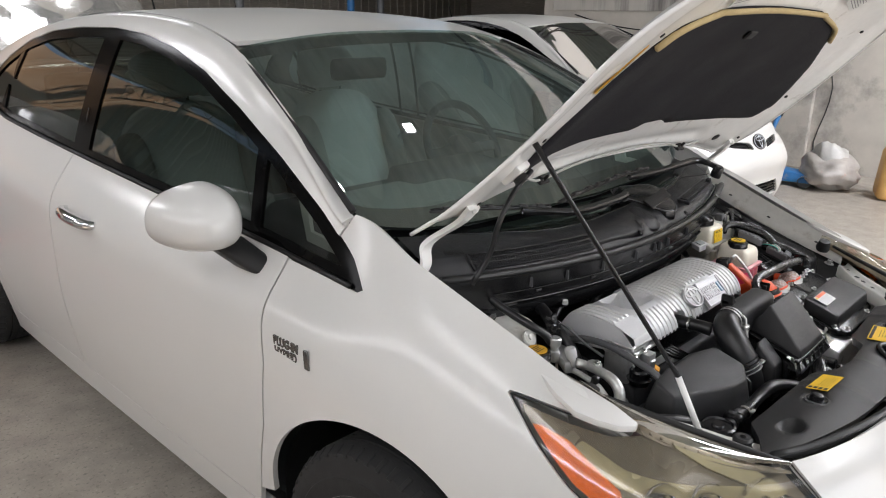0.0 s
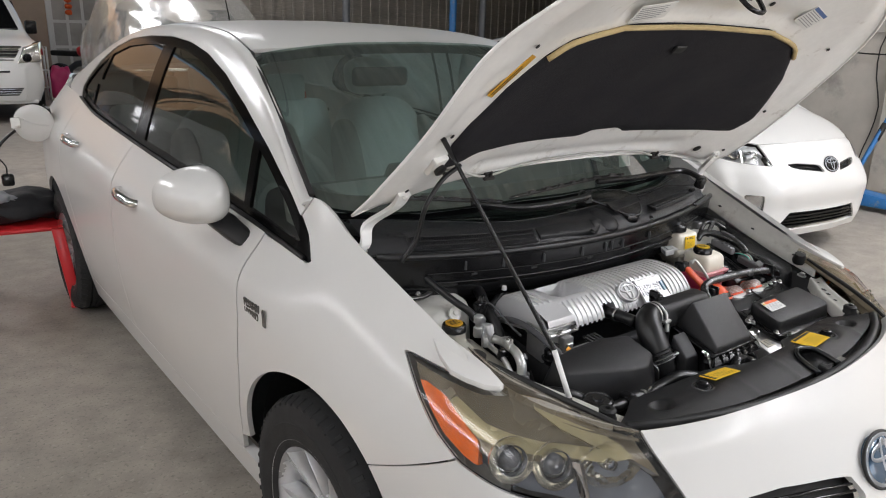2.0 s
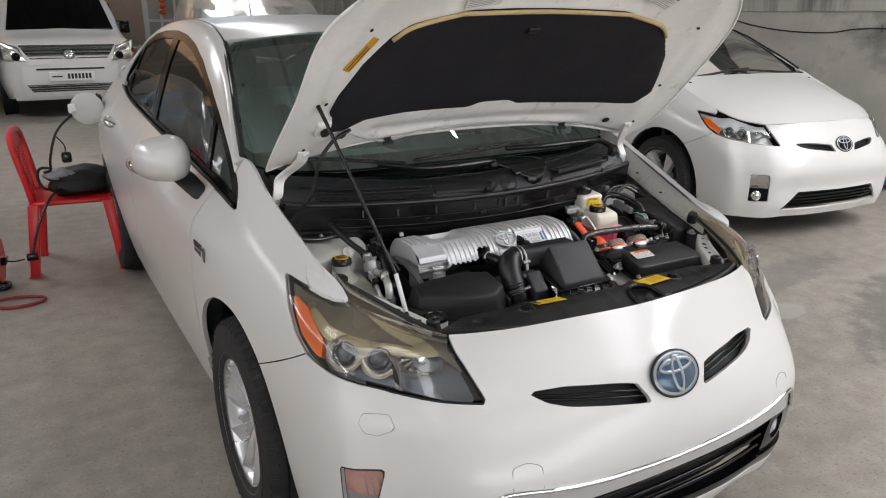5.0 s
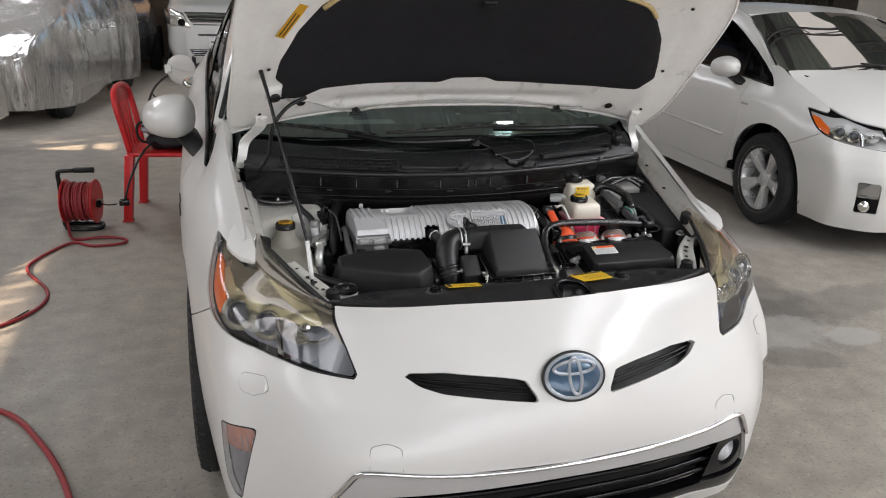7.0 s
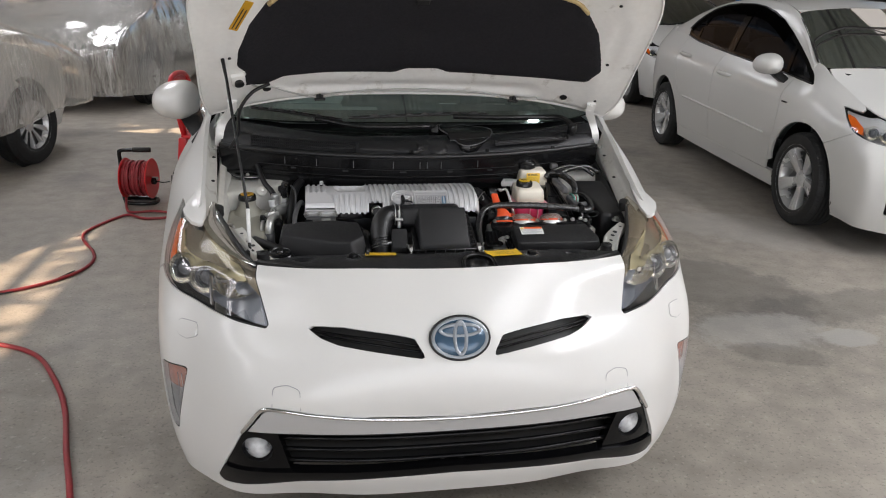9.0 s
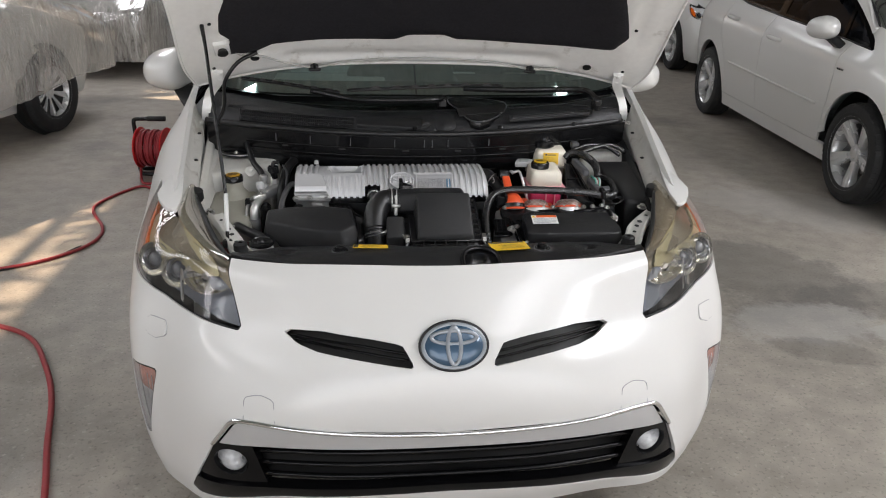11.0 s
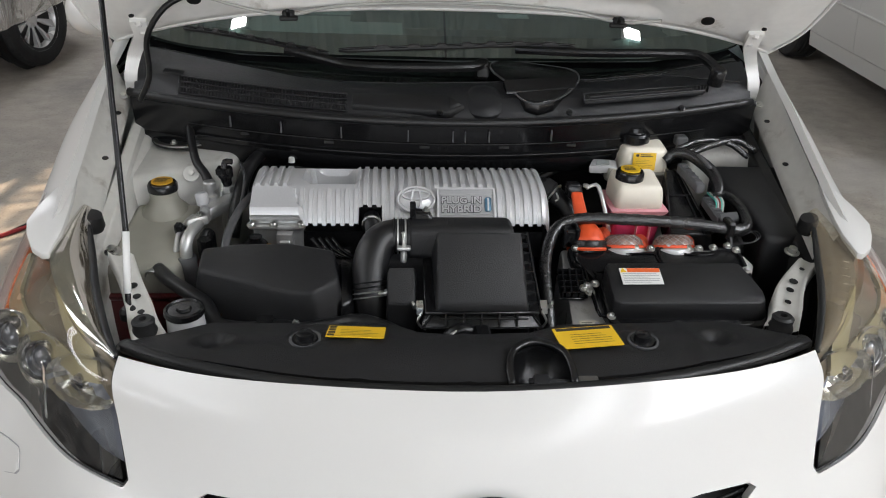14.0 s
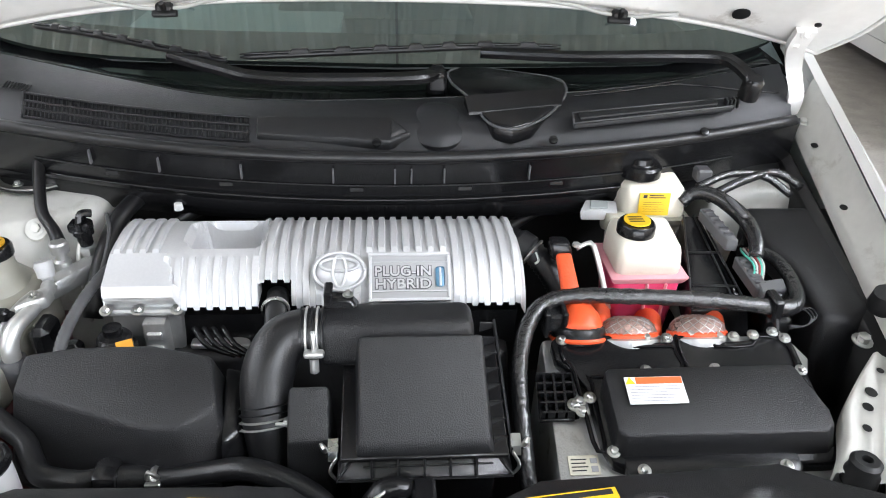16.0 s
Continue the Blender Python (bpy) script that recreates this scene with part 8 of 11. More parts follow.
    part("aluminium_pipe", join(tube_bm([(-0.480, 0.712, 0.800), (-0.476, 0.690, 0.800), (-0.480, 0.655, 0.800), (-0.488, 0.624, 0.797), (-0.492, 0.606, 0.782), (-0.492, 0.602, 0.755)], (0.010, 0.009, 0.0095, 0.0105, 0.011, 0.011), 16, 5),
                                slab_bm([(-0.498, 0.642, 0.796), (-0.462, 0.664, 0.796), (-0.462, 0.690, 0.796), (-0.480, 0.694, 0.796)], [(-0.496, 0.644, 0.814), (-0.464, 0.664, 0.814), (-0.464, 0.686, 0.814), (-0.480, 0.690, 0.814)], 0.004, 2)), BRIGHT, car, "bright aluminium coolant pipe")
    part("pipe_bolt", bolt_bm((-0.477, 0.668, 0.813), (0, -0.1, 1), 0.0055, 0.006), STEEL, car)
    part("pipe_sleeve", tube_bm([(-0.492, 0.602, 0.762), (-0.492, 0.600, 0.70), (-0.492, 0.598, 0.60)], 0.0165, 16, 2), CONNGREY, car, "grey rubber pipe sleeve")
    part("second_pipe", tube_bm([(-0.500, 0.705, 0.792), (-0.506, 0.680, 0.792), (-0.512, 0.64, 0.785), (-0.514, 0.61, 0.76)], 0.006, 10, 4), ALU, car)
    part("pipe_clamp", join(lathe_bm([(0.010, -0.006), (0.012, 0), (0.010, 0.006)], 14, aim((-0.510, 0.650, 0.790), (0.1, -1, -0.2))), box_bm(-0.520, -0.506, 0.640, 0.655, 0.790, 0.806, 0.003, 1)), SATIN, car)
    part("pipe_block", join(box_bm(-0.478, -0.452, 0.62, 0.668, 0.66, 0.790, 0.008, 1), box_bm(-0.46, -0.43, 0.645, 0.67, 0.70, 0.745, 0.006, 1)), SATIN, car)
    part("overflow_hose", tube_bm([(-0.535, 0.575, 0.752), (-0.505, 0.535, 0.752), (-0.463, 0.499, 0.748), (-0.436, 0.482, 0.738), (-0.420, 0.460, 0.726), (-0.405, 0.444, 0.720), (-0.363, 0.436, 0.718), (-0.335, 0.440, 0.718)], 0.0125, 12, 6), HOSE, car, "black overflow hose")
    part("hose_clip", join(tube_bm([(-0.554, 0.562, 0.748), (-0.548, 0.558, 0.757), (-0.535, 0.563, 0.752)], 0.0025, 6, 2), lathe_bm([(0.014, -0.004), (0.015, 0), (0.014, 0.004)], 18, aim((-0.542, 0.566, 0.744), (0.3, -0.8, -0.2)))), STEEL, car)
    part("radiator_hose", tube_bm([(-0.345, 0.438, 0.718), (-0.30, 0.440, 0.716), (-0.275, 0.436, 0.717), (-0.219, 0.434, 0.727), (-0.181, 0.428, 0.737), (-0.150, 0.420, 0.735), (-0.120, 0.410, 0.727), (-0.089, 0.392, 0.715), (-0.07, 0.37, 0.69)], (0.015, 0.015, 0.012, 0.0125, 0.0135, 0.0135, 0.0135, 0.0135, 0.0135), 14, 6), HOSE, car, "black radiator hose")
    part("hose_joint", box_bm(-0.345, -0.318, 0.420, 0.456, 0.704, 0.736, 0.006, 2), SATIN, car)
    part("hose_spring_clip", join(tube_bm([(-0.284, 0.424, 0.730), (-0.280, 0.420, 0.745), (-0.272, 0.424, 0.732)], 0.0028, 6, 2), lathe_bm([(0.0135, -0.004), (0.0150, 0), (0.0135, 0.004)], 18, aim((-0.279, 0.437, 0.717), (1, 0, 0.1))), box_bm(-0.287, -0.270, 0.418, 0.424, 0.722, 0.727, 0.001, 1)), STEEL, car, "zinc spring clip")
    part("black_fan_shroud", box_bm(-0.46, 0.16, 0.345, 0.375, 0.50, 0.695, 0.008, 1), SATIN, car)
    part("loop_hose", tube_bm([(-0.482, 0.776, 0.826), (-0.492, 0.790, 0.844), (-0.512, 0.812, 0.862), (-0.526, 0.850, 0.880), (-0.538, 0.890, 0.900), (-0.548, 0.94, 0.93)], (0.0105, 0.009, 0.0085, 0.0085, 0.0085, 0.0085), 12, 6), HOSE, car)
    part("heater_hose", tube_bm([(-0.436, 0.72, 0.74), (-0.428, 0.76, 0.795), (-0.418, 0.82, 0.835), (-0.402, 0.86, 0.852), (-0.385, 0.91, 0.856)], 0.0135, 12, 5), HOSE, car)
    part("thin_wire", tube_bm([(-0.416, 0.69, 0.80), (-0.414, 0.74, 0.815), (-0.416, 0.79, 0.84), (-0.43, 0.83, 0.85)], 0.003, 6, 4), CONNGREY, car)
    corrugated(car, "rear_conduit", [(-0.32, 0.872, 0.856), (-0.26, 0.876, 0.862), (-0.19, 0.880, 0.872)], 0.005, CONNGREY)
    for x in (-0.30, -0.12, 0.05, 0.24):
        part("rear_pipe", tube_bm([(x - 0.08, 0.86, 0.79), (x, 0.875, 0.835), (x + 0.06, 0.885, 0.84), (x + 0.12, 0.88, 0.80)], 0.009, 8, 4), HOSE, car)
    part("white_clip", lathe_bm([(0, 0.012), (0.007, 0.010), (0.008, 0)], 12, pose(0.200, 0.848, 0.848)), PAPER, car)
    part("white_clip", lathe_bm([(0, 0.012), (0.006, 0.010), (0.007, 0)], 12, pose(-0.33, 0.848, 0.848)), PAPER, car)
    part("oil_filler_cap", join(lathe_bm([(0.020, -0.03), (0.022, 0), (0.019, 0.004), (0.012, 0.006), (0.012, 0.016), (0, 0.017)], 20, pose(-0.372, 0.626, 0.775)), lathe_bm([(0.026, -0.02), (0.027, -0.016), (0.022, -0.014)], 20, pose(-0.372, 0.626, 0.775))), SATIN, car)
    part("oil_tag", plate_bm(pose(-0.350, 0.600, 0.782, 35, 0, 25), 0.020, 0.012), mat("orange_tag", (0.75, 0.32, 0.02), 0.5), car)
    part("compressor", join(lathe_bm([(0, 0.07), (0.05, 0.068), (0.056, 0.05), (0.056, -0.06), (0, -0.06)], 24, aim((-0.40, 0.60, 0.64), (1, 0, 0))), tube_bm([(-0.43, 0.62, 0.68), (-0.42, 0.66, 0.72)], 0.012, 10, 2)), DARK, car)
    # radiator support cover
    outl_b = spline([(-0.505, 0.300), (-0.40, 0.252), (-0.22, 0.205), (0, 0.188), (0.22, 0.205), (0.40, 0.252), (0.505, 0.300)], 4)
    rear = [(0.46, 0.382), (0.30, 0.372), (0.14, 0.362), (0.085, 0.325), (-0.03, 0.318), (-0.085, 0.330), (-0.12, 0.368), (-0.30, 0.378), (-0.43, 0.385)]

    def sup(x, y):
        return 0.762 + 0.026 * math.exp(-((y - 0.30) / 0.07) ** 2) * (1 - 0.4 * (abs(x) / 0.5) ** 2)
    bm = bmesh.new()
    nx, ny = 90, 22
    fx = np.linspace(-0.5, 0.5, nx)
    rear_y = steps(sorted([(x, y) for x, y in rear if abs(x) < 0.42] + [(-0.5, 0.325), (0.5, 0.325), (-0.45, 0.350), (0.45, 0.350), (-0.40, 0.383), (0.41, 0.380)]))
    front_y = steps([tuple(p) for p in outl_b])
    g = np.array([[(x, yy, sup(x, yy)) for yy in np.linspace(float(front_y(x)) + 0.016 + 0.022 * max(0.0, 1 - (abs(x) / 0.47) ** 2), float(rear_y(x)), ny)] for x in fx])
    # wells for the clips, pressed in
    for cx, cy, r, dep in ((-0.251, 0.318, 0.026, 0.006), (0.251, 0.308, 0.028, 0.006), (-0.383, 0.318, 0.022, 0.014), (0.372, 0.316, 0.022, 0.014)):
        d = np.hypot(g[..., 0] - cx, g[..., 1] - cy)
        g[..., 2] -= dep * np.clip((r - d) / 0.006, 0, 1)
    for cx, w in ((-0.17, 0.010), (0.33, 0.008), (-0.02, 0.006)):
        g[..., 2] += 0.003 * np.exp(-((g[..., 0] - cx) / w) ** 2)
    V, F = grid_mesh(g)
    V, F = cut(V, F, -(np.hypot(V[:, 0] - 0.087, np.maximum(V[:, 1] - 0.250, 0)) - 0.044))
    sc = panel("radiator_cover", (V, F), [], PLASTIC, car, "black plastic radiator cover", 0.02, inner=(0, 0.3, -3))
    for cx, cy in ((-0.251, 0.318), (0.251, 0.308)):
        part("push_clip", lathe_bm([(0.020, 0), (0.018, 0.004), (0.013, 0.004), (0.012, 0.012), (0.009, 0.014), (0, 0.014)], 22, pose(cx, cy, 0.780)), SATIN, sc)
    for cx, cy in ((-0.251, 0.318), (0.251, 0.308)):
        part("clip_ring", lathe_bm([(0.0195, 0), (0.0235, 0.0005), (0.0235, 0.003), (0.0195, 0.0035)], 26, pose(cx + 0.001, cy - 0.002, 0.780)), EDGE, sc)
    part("cover_lip", tube_bm([(x, y + 0.006, 0.778 + 0.0 * x) for x, y in outl_b], 0.010, 8, 1), SEAL, sc)
    gl = np.array([[(x, y + dy, z) for dy, z in ((-0.006, 0.786), (0.010, 0.776), (0.026, 0.764))] for x, y in outl_b])
    V, F = grid_mesh(gl)
    raw("hood_seal", V, F, SEAL, sc)
    # the latch well
    arch_l = [(0.043, 0.216), (0.043, 0.250), (0.054, 0.278), (0.087, 0.294), (0.120, 0.278), (0.131, 0.250), (0.131, 0.216)]
    part("latch_rim", tube_bm([(x, y, sup(x, y) + 0.003) for x, y in arch_l], 0.0065, 8, 4), SATIN, sc)
    V, F = grid_mesh(np.array([[(x, y, 0.779), (0.087 + (x - 0.087) * 0.9, 0.216 + (y - 0.216) * 0.85, 0.735), (0.087 + (x - 0.087) * 0.5, 0.216 + (y - 0.216) * 0.5, 0.730), (0.087, 0.216, 0.730)] for x, y in arch_l]))
    raw("latch_well", V, F, SATIN, sc)
    part("latch", join(box_bm(0.075, 0.098, 0.215, 0.24, 0.735, 0.775, 0.003, 1), box_bm(0.10, 0.122, 0.205, 0.225, 0.742, 0.766, 0.003, 1), tube_bm([(0.07, 0.235, 0.765), (0.095, 0.225, 0.772), (0.13, 0.23, 0.765)], 0.004, 6, 3)), DARK, sc)
    part("latch_bracket", box_bm(0.136, 0.165, 0.214, 0.232, 0.768, 0.777, 0.002, 1), STEEL, sc)
    for (cx, cy, w, hh, a, rows, ink) in ((-0.176, 0.326, 0.085, 0.040, -4, 4, INK), (0.166, 0.305, 0.094, 0.054, 6, 5, INK)):
        m = Matrix.Translation((cx, cy, sup(cx, cy) + 0.0035)) @ pose(0, 0, 0, 0, 0, a)
        # the label follows the cover's slope
        s1 = math.degrees(math.atan2(sup(cx, cy + 0.02) - sup(cx, cy - 0.02), 0.04))
        m = m @ pose(0, 0, 0, s1, 0, 0)
        lb = part("caution_label", plate_bm(m, w, hh), YELLOW, sc, "yellow caution label")
        part("label_print", lines_bm(m @ pose(w * 0.08, -hh * 0.1, 0), w * 0.7, hh * 0.55, rows, 0.16, 0.0013), INK, lb)
        if cx < 0:
            part("label_signs", join(*[plate_bm(m @ pose(-w * 0.42, hh * (0.36 - 0.24 * k), 0.001), w * 0.12, hh * 0.16, 0.0003) for k in range(4)]), INK, lb)
        else:
            part("label_heading", plate_bm(m @ pose(0, hh * 0.40, 0.001), w * 0.90, hh * 0.12, 0.0003), INK, lb)
    fan = part("fan_connector", join(tube_bm([(-0.050, 0.372, 0.715), (-0.032, 0.376, 0.742), (-0.015, 0.380, 0.752), (0.004, 0.380, 0.748)], (0.010, 0.013, 0.013, 0.011), 10, 3), lathe_bm([(0.016, -0.01), (0.016, 0.008), (0.010, 0.011), (0, 0.011)], 16, pose(-0.012, 0.372, 0.738))), SATIN, car, "black fan cable plug in a steel bracket")
    part("fan_bracket", tube_bm([(-0.058, 0.348, 0.724), (-0.044, 0.360, 0.744), (-0.022, 0.370, 0.758)], (0.0022, 0.0028, 0.0020), 5, 3), BRIGHT, fan)
    part("fan_tab", tube_bm([(0.030, 0.350, 0.726), (0.052, 0.352, 0.728), (0.066, 0.356, 0.730)], 0.0028, 5, 2), BRIGHT, fan)
    part("fan_plug", join(box_bm(0.006, 0.032, 0.356, 0.392, 0.722, 0.756, 0.004, 1), box_bm(0.036, 0.046, 0.352, 0.37, 0.722, 0.738, 0.002, 1)), SATIN, fan)
    part("fan_bolt", bolt_bm((-0.014, 0.362, 0.742), (0, -0.6, 0.8), 0.004), BRIGHT, fan)
    # bay walls
    part("bay_floor", box_bm(-0.64, 0.64, 0.25, 1.0, 0.30, 0.42, 0.02, 1), SEAL, car)
    for s in (-1, 1):
        rim = [(0.662, 0.53, 0.850), (0.684, 0.70, 0.898), (0.701, 0.90, 0.972), (0.708, 1.0, 1.015)]
        R = spline(rim, 6)
        g = np.array([[(s * (x + 0.002), y, z), (s * (x - 0.004), y, z - 0.010), (s * (x - 0.012), y, z - 0.028 - 0.018 * k / len(R)), (s * (x - 0.032 + 0.006 * k / len(R)), y, z - 0.032 - 0.022 * k / len(R)), (s * (x - 0.035 + 0.006 * k / len(R)), y, z - 0.055 - 0.02 * k / len(R))] for k, (x, y, z) in enumerate(R)])
        V, F = grid_mesh(g)
        fl = raw("fender_flange", V, F, BAYPAINT, car, "white inner fender flange")
        # flange holes, drawn as flat dark discs for their shaded insides
        for yy, k in ((0.62, 3), (0.76, 8), (0.87, 12)):
            i = min(k, len(R) - 1)
            x, y, z = R[i]
            part("flange_hole", lathe_bm([(0.006, 0.0005), (0, 0.0006)], 12, aim((s * (x - 0.022), y, z - 0.0295 - 0.0195 * i / len(R)), (-s * 0.15, -0.35, 0.93))), SEAL, fl)
        x, y, z = R[15]
        part("flange_bolt", bolt_bm((s * (x - 0.022), y, z - 0.046), (-s * 0.1, -0.35, 0.93), 0.006), BAYPAINT, fl)
        # inner wheel housing and strut tower
        part("inner_wall", slab_bm([(s * 0.63, 0.45, 0.35), (s * 0.66, 0.45, 0.35), (s * 0.69, 1.02, 0.35), (s * 0.66, 1.02, 0.35)], [(s * 0.615, 0.50, 0.775), (s * 0.640, 0.50, 0.785), (s * 0.672, 1.02, 0.925), (s * 0.65, 1.02, 0.915)], 0.004, 1), BAYPAINT if s < 0 else SEAL, car)
        if s < 0:
            st = part("strut_tower", slab_bm([(s * 0.655, 0.70, 0.50), (s * 0.655, 0.98, 0.50), (s * 0.44, 0.98, 0.50), (s * 0.44, 0.80, 0.50)], [(s * 0.655, 0.765, 0.835), (s * 0.66, 0.975, 0.862), (s * 0.445, 0.965, 0.862), (s * 0.445, 0.84, 0.850)], 0.022, 4), BAYPAINT if s < 0 else SEAL, car, "strut tower")
            part("strut_mount", join(lathe_bm([(0.066, 0), (0.068, 0.004), (0.05, 0.007), (0.026, 0.009), (0.022, 0.013), (0, 0.014)], 30, pose(s * 0.565, 0.945, 0.86))), SEAL, st)
            part("strut_ring", lathe_bm([(0.056, 0.005), (0.066, 0.004), (0.066, 0.007), (0.056, 0.008)], 30, pose(s * 0.565, 0.945, 0.86)), STEEL, st)
            for a in (0.4, 2.5, 4.6):
                part("bolt", bolt_bm((s * 0.565 + 0.062 * math.cos(a), 0.945 + 0.062 * math.sin(a), 0.873)), STEEL, st)
            part("tower_apron", slab_bm([(s * 0.672, 0.56, 0.60), (s * 0.672, 0.96, 0.60), (s * 0.60, 0.96, 0.60), (s * 0.60, 0.66, 0.60)], [(s * 0.672, 0.60, 0.812), (s * 0.674, 0.96, 0.885), (s * 0.63, 0.95, 0.872), (s * 0.63, 0.68, 0.826)], 0.014, 3), BAYPAINT, st)
            part("tower_seam", tube_bm([(s * 0.458, 0.795, 0.835), (s * 0.462, 0.775, 0.80), (s * 0.462, 0.77, 0.70)], 0.003, 6, 3), BAYPAINT, st)
            part("tower_bolt", join(lathe_bm([(0.018, 0), (0.016, 0.004), (0, 0.004)], 20, aim((s * 0.522, 0.806, 0.838), (0, -0.8, 0.6))), bolt_bm((s * 0.522, 0.804, 0.841), (0, -0.8, 0.6), 0.007)), BAYPAINT, st)
        if s > 0:
            ft = part("strut_tower", slab_bm([(0.50, 0.82, 0.60), (0.665, 0.80, 0.60), (0.67, 0.98, 0.60), (0.50, 0.98, 0.60)], [(0.515, 0.880, 0.862), (0.66, 0.865, 0.870), (0.665, 0.975, 0.893), (0.515, 0.975, 0.888)], 0.010, 3), BAYPAINT, car, "strut tower")
            part("strut_mount", lathe_bm([(0.060, 0), (0.062, 0.004), (0.045, 0.007), (0.022, 0.012), (0, 0.013)], 30, pose(0.585, 0.945, 0.882)), SEAL, ft)
        # corner panel beside the lamp
        if s > 0:
            inn, out = [(0.469, 0.366), (0.500, 0.405), (0.523, 0.450), (0.556, 0.488), (0.600, 0.530)], [(0.516, 0.345), (0.545, 0.395), (0.560, 0.425), (0.588, 0.470), (0.628, 0.512)]
        else:
            inn, out = [(0.447, 0.338), (0.480, 0.385), (0.500, 0.425), (0.528, 0.475), (0.560, 0.540)], [(0.497, 0.325), (0.522, 0.375), (0.542, 0.425), (0.565, 0.475), (0.600, 0.535)]
        bz = lambda y: 0.764 + (y - 0.36) * 0.20
        g = []
        for (ax, ay), (ex, ey) in zip(spline(inn, 4), spline(out, 4)):
            row = [(s * (ax - 0.002), ay + 0.001, bz(ay) - 0.030)]
            for f, dz in ((0.0, 0.0), (0.12, 0.004), (0.3, 0.001), (0.62, 0.0), (0.85, 0.004), (1.0, 0.010)):
                row.append((s * (ax + (ex - ax) * f), ay + (ey - ay) * f, bz(ay + (ey - ay) * f) + dz))
            g.append(row + [(s * (ex + 0.002), ey, bz(ey) - 0.012)])
        V, F = grid_mesh(np.array(g))
        cp = raw("corner_bracket", V, F, BAYPAINT, car, "white corner bracket")
        # bracket holes: dark discs in place of shaded openings
        for f, r in ((0.42, 0.0055), (0.58, 0.0065), (0.74, 0.0075), (0.88, 0.0045)):
            i = int(f * (len(g) - 1))
            (ax, ay), (ex, ey) = spline(inn, 4)[i], spline(out, 4)[i]
            part("bracket_hole", lathe_bm([(r, 0.002), (0, 0.002)], 14, aim((s * (ax * 0.5 + ex * 0.5), (ay + ey) / 2, bz((ay + ey) / 2) + 0.0005), (0, -0.2, 1))), SEAL, cp)
        part("hood_bumper", lathe_bm([(0.019, 0), (0.019, 0.014), (0.016, 0.02), (0.017, 0.03), (0.013, 0.034), (0.006, 0.034), (0.005, 0.026), (0, 0.026)], 22, pose(s * 0.495, 0.362, 0.755)), SEAL, car, "black rubber hood stop")
        part("hood_bumper", lathe_bm([(0.014, 0), (0.014, 0.012), (0.010, 0.016), (0, 0.016)], 18, pose(s * 0.508, 0.318, 0.760)), SEAL, car)
        part("hood_bumper", lathe_bm([(0.018, 0), (0.020, 0.008), (0.017, 0.02), (0.015, 0.03), (0, 0.032)], 20, aim((s * 0.640, 0.590, 0.825), (-s * 0.25, -0.2, 1))), SEAL, car, "black rubber hood stop")
        part("lamp_bolt", bolt_bm((s * 0.600, 0.555, 0.798), (0, -0.2, 1), 0.008, 0.01), STEEL, car)
        # rubber strip along the inner edge of the lamp
        part("lamp_seal", tube_bm([(s * 0.508, 0.278, 0.780), (s * 0.540, 0.335, 0.795), (s * 0.575, 0.41, 0.812), (s * 0.605, 0.49, 0.828), (s * 0.632, 0.56, 0.843)], (0.004, 0.0055, 0.006, 0.0055, 0.004), 8, 5), SEAL, car, "black rubber lamp seal")
        tz = lambda x, y: 0.8385 + (y - 0.474) * 0.27 - (max(0.0, x - 0.672) * 0.12)
        tongue = [(x, y, tz(x, y)) for x, y in ((0.665, 0.474), (0.676, 0.472), (0.698, 0.490), (0.718, 0.524), (0.730, 0.556), (0.722, 0.60), (0.700, 0.66), (0.680, 0.66), (0.671, 0.611), (0.664, 0.560), (0.6605, 0.520))]
        part("fender_tongue", slab_bm([(s * x, y, z - 0.010) for x, y, z in tongue], [(s * x, y, z + 0.002) for x, y, z in tongue], 0.002, 2), PAINT, car)
        # upper face of the lamp, inboard of the fender tongue
        out_e = spline([(0.510, 0.272, 0.781), (0.575, 0.333, 0.793), (0.630, 0.405, 0.815), (0.662, 0.470, 0.836), (0.664, 0.535, 0.848), (0.656, 0.60, 0.862)], 4)
        in_e = spline([(0.507, 0.280, 0.778), (0.546, 0.345, 0.791), (0.583, 0.425, 0.812), (0.612, 0.500, 0.830), (0.628, 0.55, 0.842), (0.638, 0.60, 0.856)], 4)
        k = np.linspace(0, 1, 5)[None, :, None]
        g = (out_e[:, None] * (1 - k) + in_e[:, None] * k) * np.array((s, 1, 1))
        g[..., 2] += 0.006 * 4 * k[0, :, 0] * (1 - k[0, :, 0])
        V, F = grid_mesh(g)
        o = raw("lamp_upper_lens", V, F, UPPERLENS, car, "yellowed upper part of the headlight")
        o.visible_shadow = False
        V, F = grid_mesh(g + np.array((0, 0, -0.016)))
        raw("lamp_upper_bezel", V, F, GOLDBEZEL, o)
        for kk in range(7):
            a, b = out_e[6 + kk] * np.array((s, 1, 1)), in_e[6 + kk] * np.array((s, 1, 1))
            part("bezel_rib", tube_bm([a * 0.85 + b * 0.15 + np.array((0, 0, -0.013)), a * 0.3 + b * 0.7 + np.array((0, 0, -0.013))], 0.0025, 5, 1), GOLDBEZEL, o)
    # prop rod
    pr = part("prop_rod", tube_bm([(-0.533, 0.412, 0.768), (-0.5345, 0.420, 0.785), (-0.5385, 0.471, 0.879), (-0.601, 0.714, 1.208), (-0.613, 0.751, 1.261)], (0.0045, 0.0045, 0.0045, 0.0045, 0.006), 10, 1), SATIN, car, "black hood prop rod with a white sleeve")
    part("prop_sleeve", tube_bm([(-0.5350, 0.425, 0.794), (-0.5385, 0.471, 0.879)], 0.0056, 12, 1), PAPER, pr, "white plastic sleeve")
